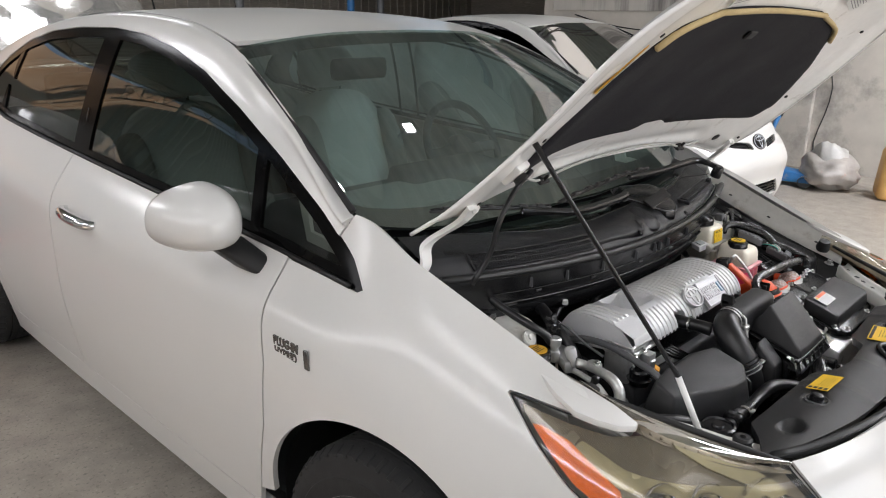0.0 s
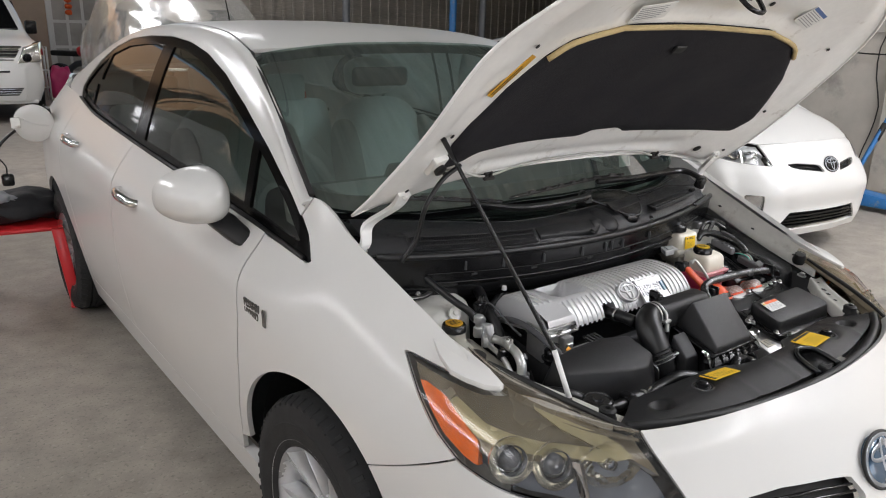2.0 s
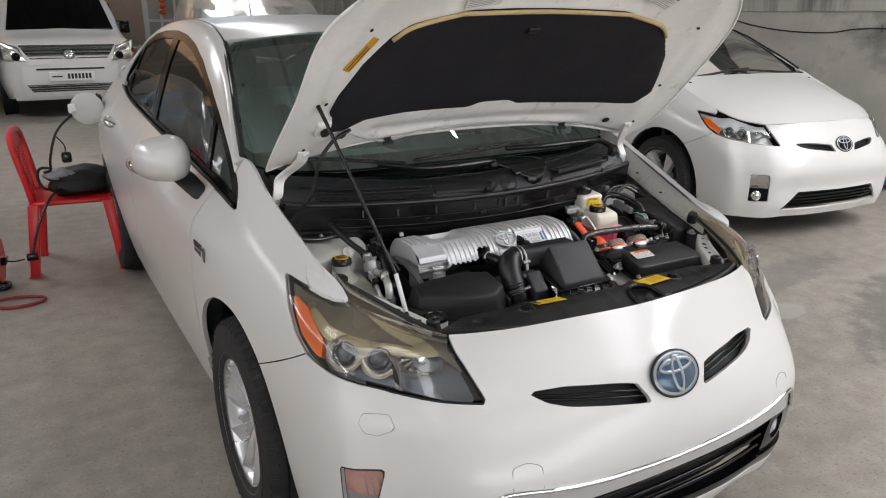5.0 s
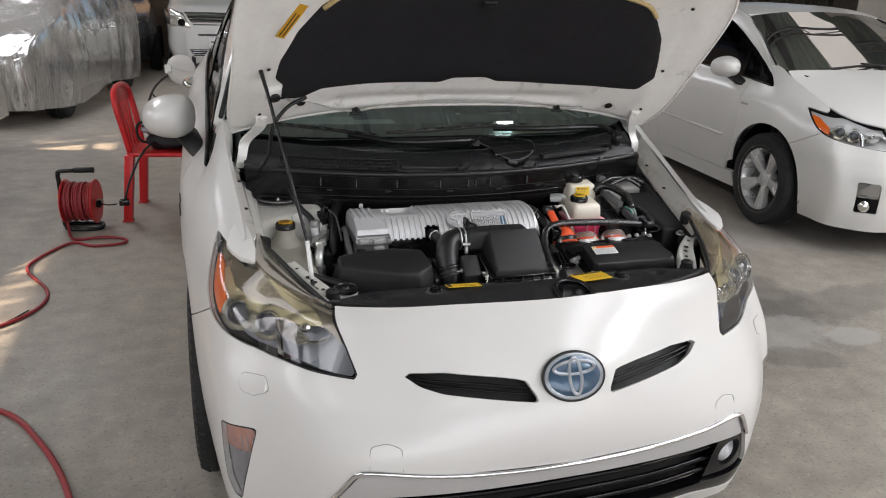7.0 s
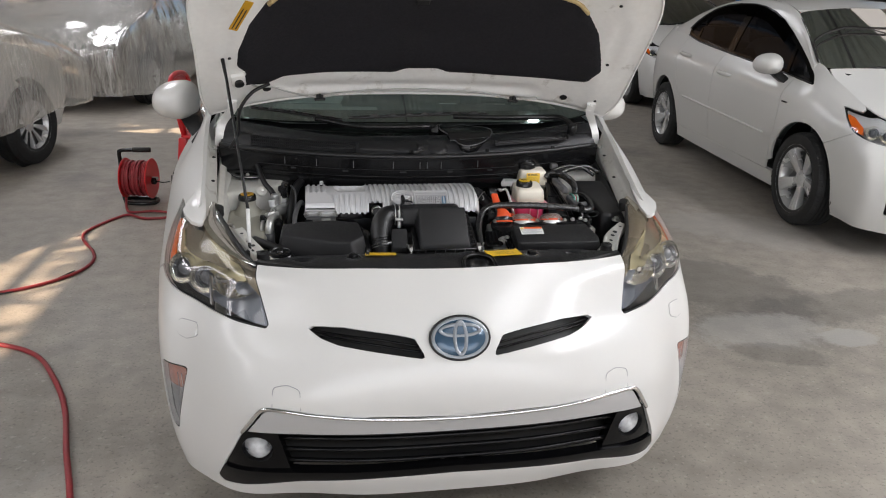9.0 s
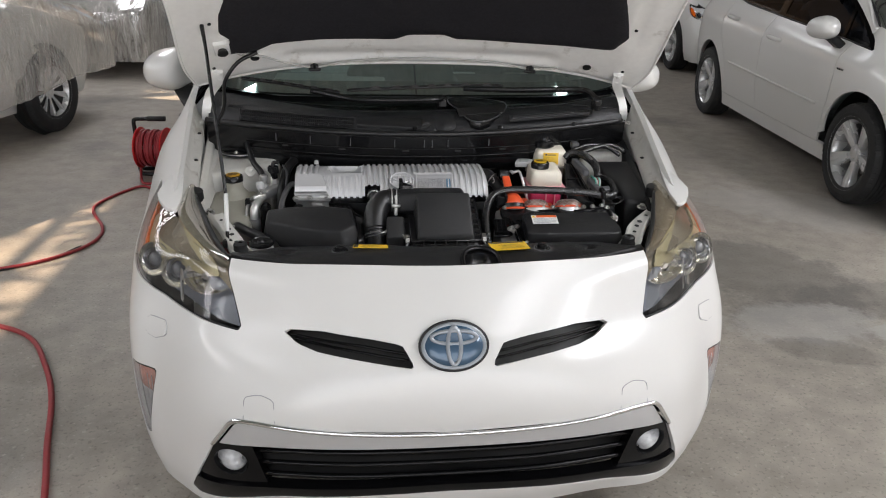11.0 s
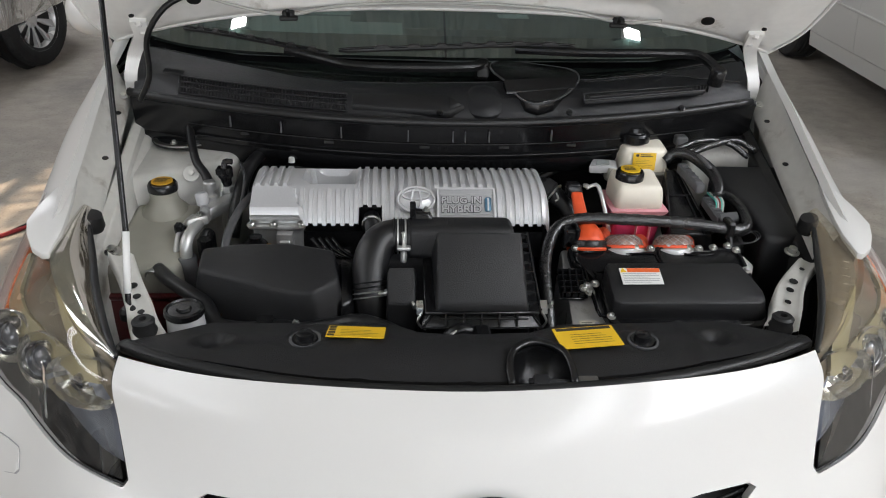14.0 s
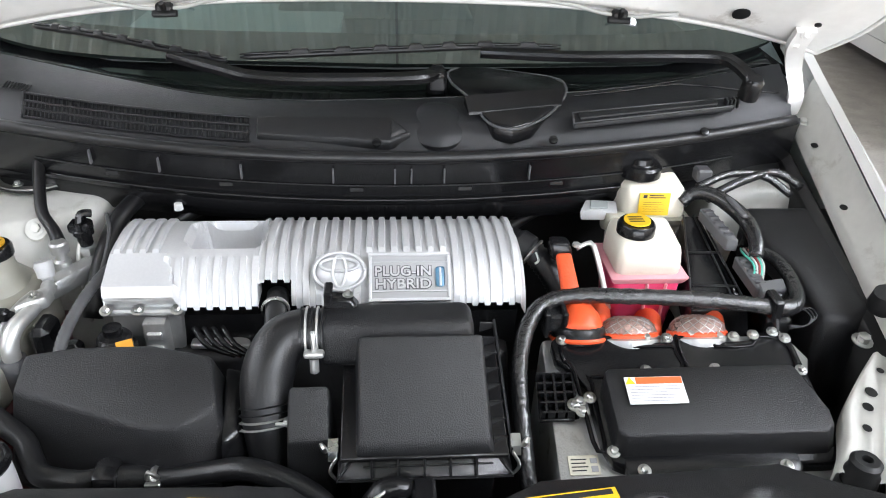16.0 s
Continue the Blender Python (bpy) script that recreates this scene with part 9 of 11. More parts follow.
    part("prop_pivot", join(lathe_bm([(0.014, 0), (0.014, 0.012), (0.009, 0.018), (0, 0.018)], 16, pose(-0.533, 0.410, 0.760))), SEAL, pr)
    # firewall and cowl
    part("bay_firewall", box_bm(-0.66, 0.66, 0.965, 1.0, 0.35, 0.90, 0.004, 1), SEAL, car)
    cowl(car)


def cowl(car):
    """The black cowl under the windshield: front lip, wall, grille, trays, wiper motor cover and wipers."""
    xs = np.linspace(-0.66, 0.66, 89)
    lip_y = lambda x: 0.808 + 0.092 * (abs(x) / 0.575) ** 2
    lip_z = lambda x: 0.946 + 0.013 * (abs(x) / 0.575) ** 2
    base_y = lambda x: float(np.interp(abs(x), [0, 0.45, 0.66, 0.72], [0.985, 1.035, 1.105, 1.15]))
    base_z = lambda x: float(np.interp(abs(x), [0, 0.45, 0.66, 0.72], [1.035, 1.03, 1.045, 1.075]))
    edge_y = lambda x: float(np.interp(x, [-0.66, -0.48, -0.32, -0.23, -0.12, 0.05, 0.30, 0.45, 0.66], [1.060, 0.998, 0.944, 0.926, 0.922, 0.930, 0.950, 0.978, 1.040]))
    edge_z = lambda x: 0.990 + 0.26 * (edge_y(x) - 0.905)

    def top(x, y):
        """Height of the cowl's upper face between the grille and its rear edge."""
        a, b = lip_y(x) + 0.058, edge_y(x)
        k = min(1.0, max(0.0, (y - a) / max(1e-3, b - a)))
        return lip_z(x) + 0.034 + (edge_z(x) - lip_z(x) - 0.034) * k
    rows = []
    for x in xs:
        ly, lz, ey, ez, by, bz = lip_y(x), lip_z(x), max(edge_y(x), lip_y(x) + 0.075), edge_z(x), base_y(x), base_z(x)
        ez = max(ez, lz + 0.036)
        sec = [(ly + 0.014, lz - 0.080), (ly + 0.006, lz - 0.070), (ly + 0.002, lz - 0.014), (ly - 0.004, lz - 0.004), (ly, lz + 0.003), (ly + 0.010, lz), (ly + 0.022, lz - 0.007), (ly + 0.033, lz + 0.004), (ly + 0.036, lz + 0.010), (ly + 0.056, lz + 0.032), (ly + 0.060, lz + 0.034),
               (ey - 0.004, ez), (ey, ez - 0.001), (ey + 0.006, ez - 0.012), (ey + 0.014, ez - 0.013), (max(by - 0.01, ey + 0.03), max(bz - 0.024, ez - 0.010)), (max(by + 0.006, ey + 0.05), bz - 0.016)]
        rows.append([(x, y, z) for y, z in sec])
    bm = bmesh.new()
    grid_v = [[bm.verts.new(p) for p in r] for r in rows]
    for a, b in zip(grid_v, grid_v[1:]):
        for i in range(len(a) - 1):
            bm.faces.new((a[i], b[i], b[i + 1], a[i + 1]))
    c = part("cowl", bm, COWLBLACK, car, "black plastic cowl under the windshield", sharp=32)
    V, F = grid_mesh(np.array([[(x, max(edge_y(x), lip_y(x) + 0.075) + 0.004, max(edge_z(x), lip_z(x) + 0.036) - 0.006), (x, max(edge_y(x), lip_y(x) + 0.075) + 0.008, max(edge_z(x), lip_z(x) + 0.036) - 0.0105), (x, max(base_y(x) - 0.01, max(edge_y(x), lip_y(x) + 0.075) + 0.03), max(base_z(x) - 0.021, max(edge_z(x), lip_z(x) + 0.036) - 0.007)), (x, max(base_y(x) + 0.006, max(edge_y(x), lip_y(x) + 0.075) + 0.05), base_z(x) - 0.012)] for x in xs]))
    raw("wiper_channel", V, F, FRIT, c, "glossy black channel under the wipers")
    V, F = grid_mesh(np.array([[(x, lip_y(x) + 0.012, lip_z(x) - 0.080), (x, lip_y(x) + 0.004, lip_z(x) - 0.070), (x, lip_y(x) - 0.001, lip_z(x) - 0.014), (x, lip_y(x) - 0.004, lip_z(x) - 0.006)] for x in xs]))
    raw("cowl_wall", V, F, SATIN, c)
    part("cowl_seal", tube_bm([(x, lip_y(x) - 0.003, lip_z(x) + 0.004) for x in xs[::3]], 0.0085, 10, 2), HOSE, c, "black rubber cowl seal")
    part("seal_lip", tube_bm([(x, lip_y(x) + 0.015, lip_z(x) + 0.001) for x in xs[::3]], 0.0035, 6, 2), SATIN, c)
    part("edge_bead", tube_bm([(x, max(edge_y(x), lip_y(x) + 0.075), max(edge_z(x), lip_z(x) + 0.036)) for x in xs[4:-4:3]], 0.0018, 6, 2), SATIN, c)
    # the wall under the lip: upright ribs, a thin bead, small slots and the foot flange
    for x in (-0.448, -0.345, -0.225, -0.093, -0.004, 0.020, 0.068, 0.195):
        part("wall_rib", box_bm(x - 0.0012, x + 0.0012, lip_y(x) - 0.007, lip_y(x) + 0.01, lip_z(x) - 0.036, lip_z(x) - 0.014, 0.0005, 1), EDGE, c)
    for x in (-0.42, -0.25, -0.06, 0.10, 0.24):
        part("wall_slot", box_bm(x - 0.010, x + 0.010, lip_y(x) + 0.0005, lip_y(x) + 0.006, lip_z(x) - 0.052, lip_z(x) - 0.046, 0.001, 1), SEAL, c)
    part("wall_bead", tube_bm([(x, lip_y(x) + 0.0005, lip_z(x) - 0.042) for x in xs[8:-8:3]], 0.0010, 5, 2), PLASTIC, c)
    part("foot_bead", tube_bm([(x, lip_y(x) + 0.002, lip_z(x) - 0.066) for x in xs[8:-12:3]], 0.0022, 6, 2), SATIN, c)
    V, F = grid_mesh(np.array([[(x, lip_y(x) + 0.012, lip_z(x) - 0.074), (x, lip_y(x) + 0.010, lip_z(x) - 0.086), (x, lip_y(x) + 0.030, 0.83)] for x in xs]))
    raw("lower_wall", V, F, SATIN, c)
    # air grille: slats between three rails on the slanting face behind the lip
    gx0, gx1 = -0.560, -0.215
    f = lambda x, k, up=0.0: Vector((x, lip_y(x) + 0.034 + k * 0.024 - up * 0.7, lip_z(x) + 0.006 + k * 0.028 + up * 0.7))
    part("grille_well", slab_bm([f(x, k, -0.004) for x, k in ((gx0, 0.02), (-0.39, 0.02), (gx1, 0.02), (gx1, 0.96), (-0.39, 0.96), (gx0, 0.96))], [f(x, k, 0.0012) for x, k in ((gx0, 0.02), (-0.39, 0.02), (gx1, 0.02), (gx1, 0.96), (-0.39, 0.96), (gx0, 0.96))]), SEAL, c)
    n = 52
    for i in range(n):
        x = gx0 + (gx1 - gx0) * (i + 0.5) / n
        part("grille_slat", tube_bm([f(x, 0.04, 0.003), f(x, 0.96, 0.003)], 0.0015, 4, 1), PLASTIC, c)
    for k in (0.0, 0.36, 0.68, 1.0):
        part("grille_rail", tube_bm([f(x, k, 0.0036) for x in np.linspace(gx0, gx1, 8)], 0.0019, 6, 1), PLASTIC, c)
    part("grille_end", tube_bm([f(gx0, -0.05, 0.003), f(gx0, 1.05, 0.003)], 0.003, 6, 1), PLASTIC, c)
    for k in range(9):
        x = -0.600 + k * 0.005
        part("grille_slat", tube_bm([(x, lip_y(x) + 0.062, top(x, lip_y(x) + 0.062) + 0.001), (x + 0.004, lip_y(x) + 0.075, top(x, lip_y(x) + 0.075) + 0.001)], 0.0012, 4, 1), PLASTIC, c)
    # pointed panel beside the grille, then the domed hollow
    on = lambda x, y, d=0.0: Vector((x, y, lip_z(x) + 0.006 + (y - lip_y(x) - 0.034) * 0.75 + d))
    pan = [(-0.205, lip_y(0.205) + 0.036), (-0.011, 0.838), (0.021, 0.851), (-0.010, 0.873), (-0.205, lip_y(0.205) + 0.060)]
    part("cowl_panel", slab_bm([on(x, y, -0.004) for x, y in pan], [on(x, y, 0.013) for x, y in pan], 0.003, 2), PLASTIC, c)
    part("panel_tip", slab_bm([on(x, y, 0.010) for x, y in ((-0.012, 0.841), (0.017, 0.851), (-0.011, 0.869))], [on(x, y, 0.017) for x, y in ((-0.008, 0.846), (0.010, 0.852), (-0.008, 0.864))], 0.0008, 1), PLASTIC, c)
    dome = part("cowl_dome", lathe_bm([(0.052, -0.012), (0.050, 0.0), (0.042, 0.008), (0.026, 0.014), (0, 0.017)], 32, Matrix.Translation((0.062, 0.882, 0.972)) @ pose(0, 0, 0, 22, 0, 0) @ Matrix.Diagonal((0.95, 1.0, 1, 1))), COWLBLACK, c)
    # sunken tray of the other half, with its lid and the thin line above it
    tr = [(0.262, 0.848), (0.530, 0.905), (0.548, 0.944), (0.270, 0.890)]
    zt = lambda x, y: max(top(x, y), lip_z(x) + 0.010 + (y - lip_y(x) - 0.034) * 0.9)
    part("cowl_tray", slab_bm([(x, y, zt(x, y) - 0.006) for x, y in tr], [(x, y, zt(x, y) + 0.003) for x, y in tr], 0.002, 1), COWLBLACK, c)
    lid = [(0.274, 0.860), (0.505, 0.909), (0.512, 0.924), (0.276, 0.884)]
    part("tray_lid", slab_bm([(x, y, zt(x, y) + 0.002) for x, y in lid], [(x, y, zt(x, y) + 0.008) for x, y in lid], 0.002, 2), PLASTIC, c)
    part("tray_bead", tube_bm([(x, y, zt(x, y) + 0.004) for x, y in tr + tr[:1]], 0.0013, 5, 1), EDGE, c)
    for k in range(4):
        part("tray_tooth", box_bm(0.520 + 0.007 * k, 0.523 + 0.007 * k, 0.908 + 0.002 * k, 0.922 + 0.002 * k, zt(0.53, 0.91) - 0.004, zt(0.53, 0.91) + 0.012, 0.0006, 1), PLASTIC, c)
    part("cowl_bead", tube_bm([(x, y, top(x, y) + 0.002) for x, y in ((0.280, 0.936), (0.37, 0.952), (0.46, 0.972), (0.56, 0.968), (0.630, 0.962))], 0.0014, 5, 2), SATIN, c)
    for x, y in ((0.232, 0.842), (-0.030, 0.836), (0.47, 0.860)):
        part("cowl_clip", lathe_bm([(0.007, 0), (0.0065, 0.003), (0.004, 0.004), (0, 0.004)], 14, aim((x, y, lip_z(x) + 0.014), (0, -0.6, 0.8))), SATIN, c)
    # wiper motor cover: a shield with a ridge facet across it
    ol = [(0.089, 0.960), (0.084, 0.990), (0.108, 1.006), (0.150, 1.003), (0.250, 0.980), (0.270, 0.960), (0.264, 0.928), (0.236, 0.886), (0.202, 0.857), (0.170, 0.844), (0.142, 0.853), (0.126, 0.880), (0.114, 0.920)]
    zc = lambda y: 0.976 + (y - 0.845) * 0.27
    mc = part("wiper_motor_cover", slab_bm([(x, y, zc(y) - 0.022) for x, y in ol], [(x * 0.985 + 0.0027, y * 0.98 + 0.0186, zc(y) + 0.006) for x, y in ol], 0.003, 2), SATIN, c, "black wiper motor cover")
    part("cover_ridge", slab_bm([(0.103, 0.905, zc(0.905) + 0.004), (0.262, 0.931, zc(0.931) + 0.004), (0.254, 0.900, zc(0.9) + 0.004), (0.108, 0.876, zc(0.876) + 0.004)], [(0.104, 0.906, zc(0.906) + 0.016), (0.262, 0.931, zc(0.931) + 0.015), (0.254, 0.901, zc(0.901) + 0.007), (0.108, 0.878, zc(0.878) + 0.007)]), SATIN, mc, smooth=False)
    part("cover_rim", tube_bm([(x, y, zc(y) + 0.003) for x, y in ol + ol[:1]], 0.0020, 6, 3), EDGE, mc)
    br = slab_bm([(0.052, 0.935, 1.006), (0.076, 0.933, 1.006), (0.078, 0.975, 1.018), (0.056, 0.977, 1.018)], [(0.054, 0.938, 1.026), (0.074, 0.936, 1.026), (0.076, 0.972, 1.038), (0.058, 0.974, 1.038)], 0.003, 2)
    part("motor_bracket", br, PLASTIC, mc)
    # wipers: flat arms, rubber blades with clasps
    for pivot, way, wide, blade in (((0.549, 0.900, 1.028), [(0.549, 0.898, 1.036), (0.536, 0.935, 1.050), (0.512, 0.960, 1.056), (0.430, 0.963, 1.056), (0.285, 0.962, 1.054), (0.133, 0.972, 1.055)], (0.011, 0.012, 0.012, 0.010, 0.009, 0.007), [(0.262, 0.982, 1.062), (0.125, 0.984, 1.062), (0.018, 0.975, 1.059), (-0.095, 0.964, 1.056), (-0.234, 0.950, 1.052)]),
                                    ((0.064, 0.955, 1.020), [(0.064, 0.953, 1.032), (0.030, 0.925, 1.030), (-0.120, 0.918, 1.028), (-0.212, 0.924, 1.030), (-0.265, 0.943, 1.036), (-0.345, 0.972, 1.046)], (0.012, 0.011, 0.010, 0.010, 0.010, 0.007), [(-0.255, 0.955, 1.044), (-0.345, 0.984, 1.052), (-0.430, 1.013, 1.060), (-0.505, 1.036, 1.066), (-0.570, 1.052, 1.070)])):
        W_ = np.array([np.append(a, b) for a, b in zip(way, [(w,) for w in wide])])
        W_ = spline(W_, 6)
        d = np.gradient(W_[:, :3], axis=0)
        d /= np.linalg.norm(d, axis=1)[:, None]
        side = np.cross(d, np.array((0, -0.35, 0.94)))
        side /= np.linalg.norm(side, axis=1)[:, None]
        up = np.cross(side, d)
        g = np.array([[p[:3] + s_ * p[3] * a + u_ * h for a, h in ((-1, -0.004), (-0.92, 0.004), (-0.55, 0.008), (0.55, 0.008), (0.92, 0.004), (1, -0.004))] for p, s_, u_ in zip(W_, side, up)])
        bm = bmesh.new()
        gv = [[bm.verts.new(q) for q in r] for r in g]
        for a, b in zip(gv, gv[1:]):
            for i in range(6):
                bm.faces.new((a[i], a[(i + 1) % 6], b[(i + 1) % 6], b[i]))
        bm.faces.new(gv[0][::-1])
        bm.faces.new(gv[-1])
        bmesh.ops.recalc_face_normals(bm, faces=bm.faces[:])
        arm = part("wiper_arm", bm, SATIN, car, "flat black wiper arm", sharp=28)
        part("wiper_pivot", lathe_bm([(0.016, -0.02), (0.016, 0.010), (0.012, 0.016), (0, 0.017)], 18, aim(pivot, (0, -0.3, 0.95))), SATIN, arm)
        B = spline(blade, 8)
        part("wiper_blade", tube_bm(B, [0.002] + [0.0048] * (len(B) - 2) + [0.002], 6, 1), HOSE, arm, "rubber wiper blade")
        part("blade_spine", tube_bm(B + np.array((0, -0.002, 0.005)), [0.001] + [0.0026] * (len(B) - 2) + [0.001], 6, 1), SATIN, arm)
        for k in range(2, len(B) - 3, 4):
            p, q = B[k], B[k + 2]
            part("blade_clasp", slab_bm([tuple(p + (0, 0.006, 0.002)), tuple(q + (0, 0.006, 0.002)), tuple(q + (0, -0.007, 0.002)), tuple(p + (0, -0.007, 0.002))], [tuple(p * 0.8 + q * 0.2 + (0, 0.004, 0.009)), tuple(p * 0.2 + q * 0.8 + (0, 0.004, 0.009)), tuple(p * 0.2 + q * 0.8 + (0, -0.005, 0.009)), tuple(p * 0.8 + q * 0.2 + (0, -0.005, 0.009))], 0.001, 1), PLASTIC, arm)
    for s in (-1, 1):
        part("cowl_corner", slab_bm([(s * 0.585, 0.915, 0.88), (s * 0.675, 0.985, 0.88), (s * 0.685, 1.06, 0.93), (s * 0.60, 1.0, 0.93)], [(s * 0.588, 0.92, 0.955), (s * 0.670, 0.985, 0.955), (s * 0.685, 1.06, 1.0), (s * 0.60, 1.0, 0.985)], 0.006, 2), SATIN, c)
        part("corner_step", slab_bm([(s * 0.50, 0.885, 0.88), (s * 0.60, 0.925, 0.88), (s * 0.60, 0.96, 0.88), (s * 0.50, 0.92, 0.88)], [(s * 0.505, 0.888, 0.912), (s * 0.60, 0.928, 0.918), (s * 0.60, 0.955, 0.918), (s * 0.505, 0.915, 0.912)], 0.004, 1), SATIN, c)
# ---- the cars ----
car = thing("hatchback_car", "pearl white hatchback with its hood propped open on the concrete floor", "car")
body(car, "late")
cabin(car, SIDEGLASS)
hood(car, True)
engine_bay(car)
# ---- the other vehicles ----
car_b = thing("hatchback_car", "white hatchback with a closed hood and five-spoke wheels", "car")
body(car_b, "early")
cabin(car_b, DARKGLASS, True)
hood(car_b, False)
for s in (-1, 1):
    part("wiper_arm", tube_bm([(0.55 * s + 0.1, 1.03, 1.05), (0.2 * s, 1.03, 1.08), (-0.1 * s, 1.07, 1.10)], (0.012, 0.009, 0.006), 6, 4), SEAL, car_b)
part("cowl", slab_bm([(-0.62, 0.92, 0.98), (0.62, 0.92, 0.98), (0.66, 1.12, 0.98), (-0.66, 1.12, 0.98)], [(-0.62, 0.92, 1.025), (0.62, 0.92, 1.025), (0.68, 1.13, 1.05), (-0.68, 1.13, 1.05)], 0.004, 1), SATIN, car_b)
car_b.matrix_world = pose(3.61, 1.85, 0, 0, 0, -6.2)
car_c = copy_thing(car_b, pose(4.72, 7.35, 0, 0, 0, -4))
car_c["label"] = "white hatchback parked behind another white car"


def loft(name, rows, material, parent, label="", nu=6, nv=6, wrinkle=0.0, seed=0):
    """A body shell: rows of half sections (x, z) at stations y, mirrored."""
    G = sheet([[(x, y, z) for x, z in sec] for y, sec in rows], nu, nv)
    W = np.concatenate([G * np.array((-1, 1, 1)), G[:, -2::-1]], 1)
    if wrinkle:
        V0, F0 = grid_mesh(W)
        N = normals(V0, F0).reshape(W.shape)
        for i in range(W.shape[0]):
            for j in range(W.shape[1]):
                p = Vector(W[i, j])
                a = noise.noise(Vector((p.x * 3 + seed, p.y * 3, p.z * 1.1))) + 0.8 * abs(noise.noise(Vector((p.x * 9 + seed, p.y * 9, p.z * 2.2)))) + 0.5 * abs(noise.noise(Vector((p.x * 22 + seed, p.y * 20, p.z * 5 + p.x * 8))))
                W[i, j] += N[i, j] * wrinkle * a
    V, F = grid_mesh(W)
    return raw(name, V, F, material, parent, label)


def film(name, tint, share, rough):
    """Thin crumpled plastic sheet: clear, with milky streaks and sharp drawn-out glints."""
    m = clear(name, tint, 0.55, rough, (tint, share, 7))
    nt = m.node_tree
    co, nz, bp, mp, mp2 = (nt.nodes.new("ShaderNode" + k) for k in ("TexCoord", "TexNoise", "Bump", "Mapping", "Mapping"))
    mp.inputs["Scale"].default_value = (2.2, 2.2, 0.28)
    mp.inputs["Rotation"].default_value = (0.25, 0.2, 0.0)
    mp2.inputs["Scale"].default_value = (2.6, 2.6, 0.45)
    mp2.inputs["Rotation"].default_value = (-0.35, 0.3, 0.0)
    nz.inputs["Scale"].default_value, nz.inputs["Detail"].default_value, nz.inputs["Distortion"].default_value = 20, 5, 1.2
    bp.inputs["Strength"].default_value, bp.inputs["Distance"].default_value = 1.0, 0.03
    nt.links.new(co.outputs["Object"], mp.inputs[0])
    nt.links.new(co.outputs["Object"], mp2.inputs[0])
    nt.links.new(mp.outputs[0], nz.inputs["Vector"])
    nt.links.new(nz.outputs[0], bp.inputs["Height"])
    for n in nt.nodes:
        if n.bl_idname in ("ShaderNodeBsdfGlossy", "ShaderNodeFresnel"):
            nt.links.new(bp.outputs[0], n.inputs["Normal"])
        if n.bl_idname == "ShaderNodeTexNoise" and n != nz:
            n.inputs["Distortion"].default_value = 1.5
            nt.links.new(mp2.outputs[0], n.inputs["Vector"])
    return m


FILM = film("clear_plastic_sheet", (0.88, 0.85, 0.80), 0.36, 0.20)
GREYCAR = mat("dark_grey_car_paint", (0.055, 0.056, 0.06), 0.3, 0.5, 1.0, scale=300, spread=0.08)
MIDCAR = mat("grey_car_paint", (0.13, 0.125, 0.12), 0.35, 0.4, 0.8, scale=300, spread=0.08)


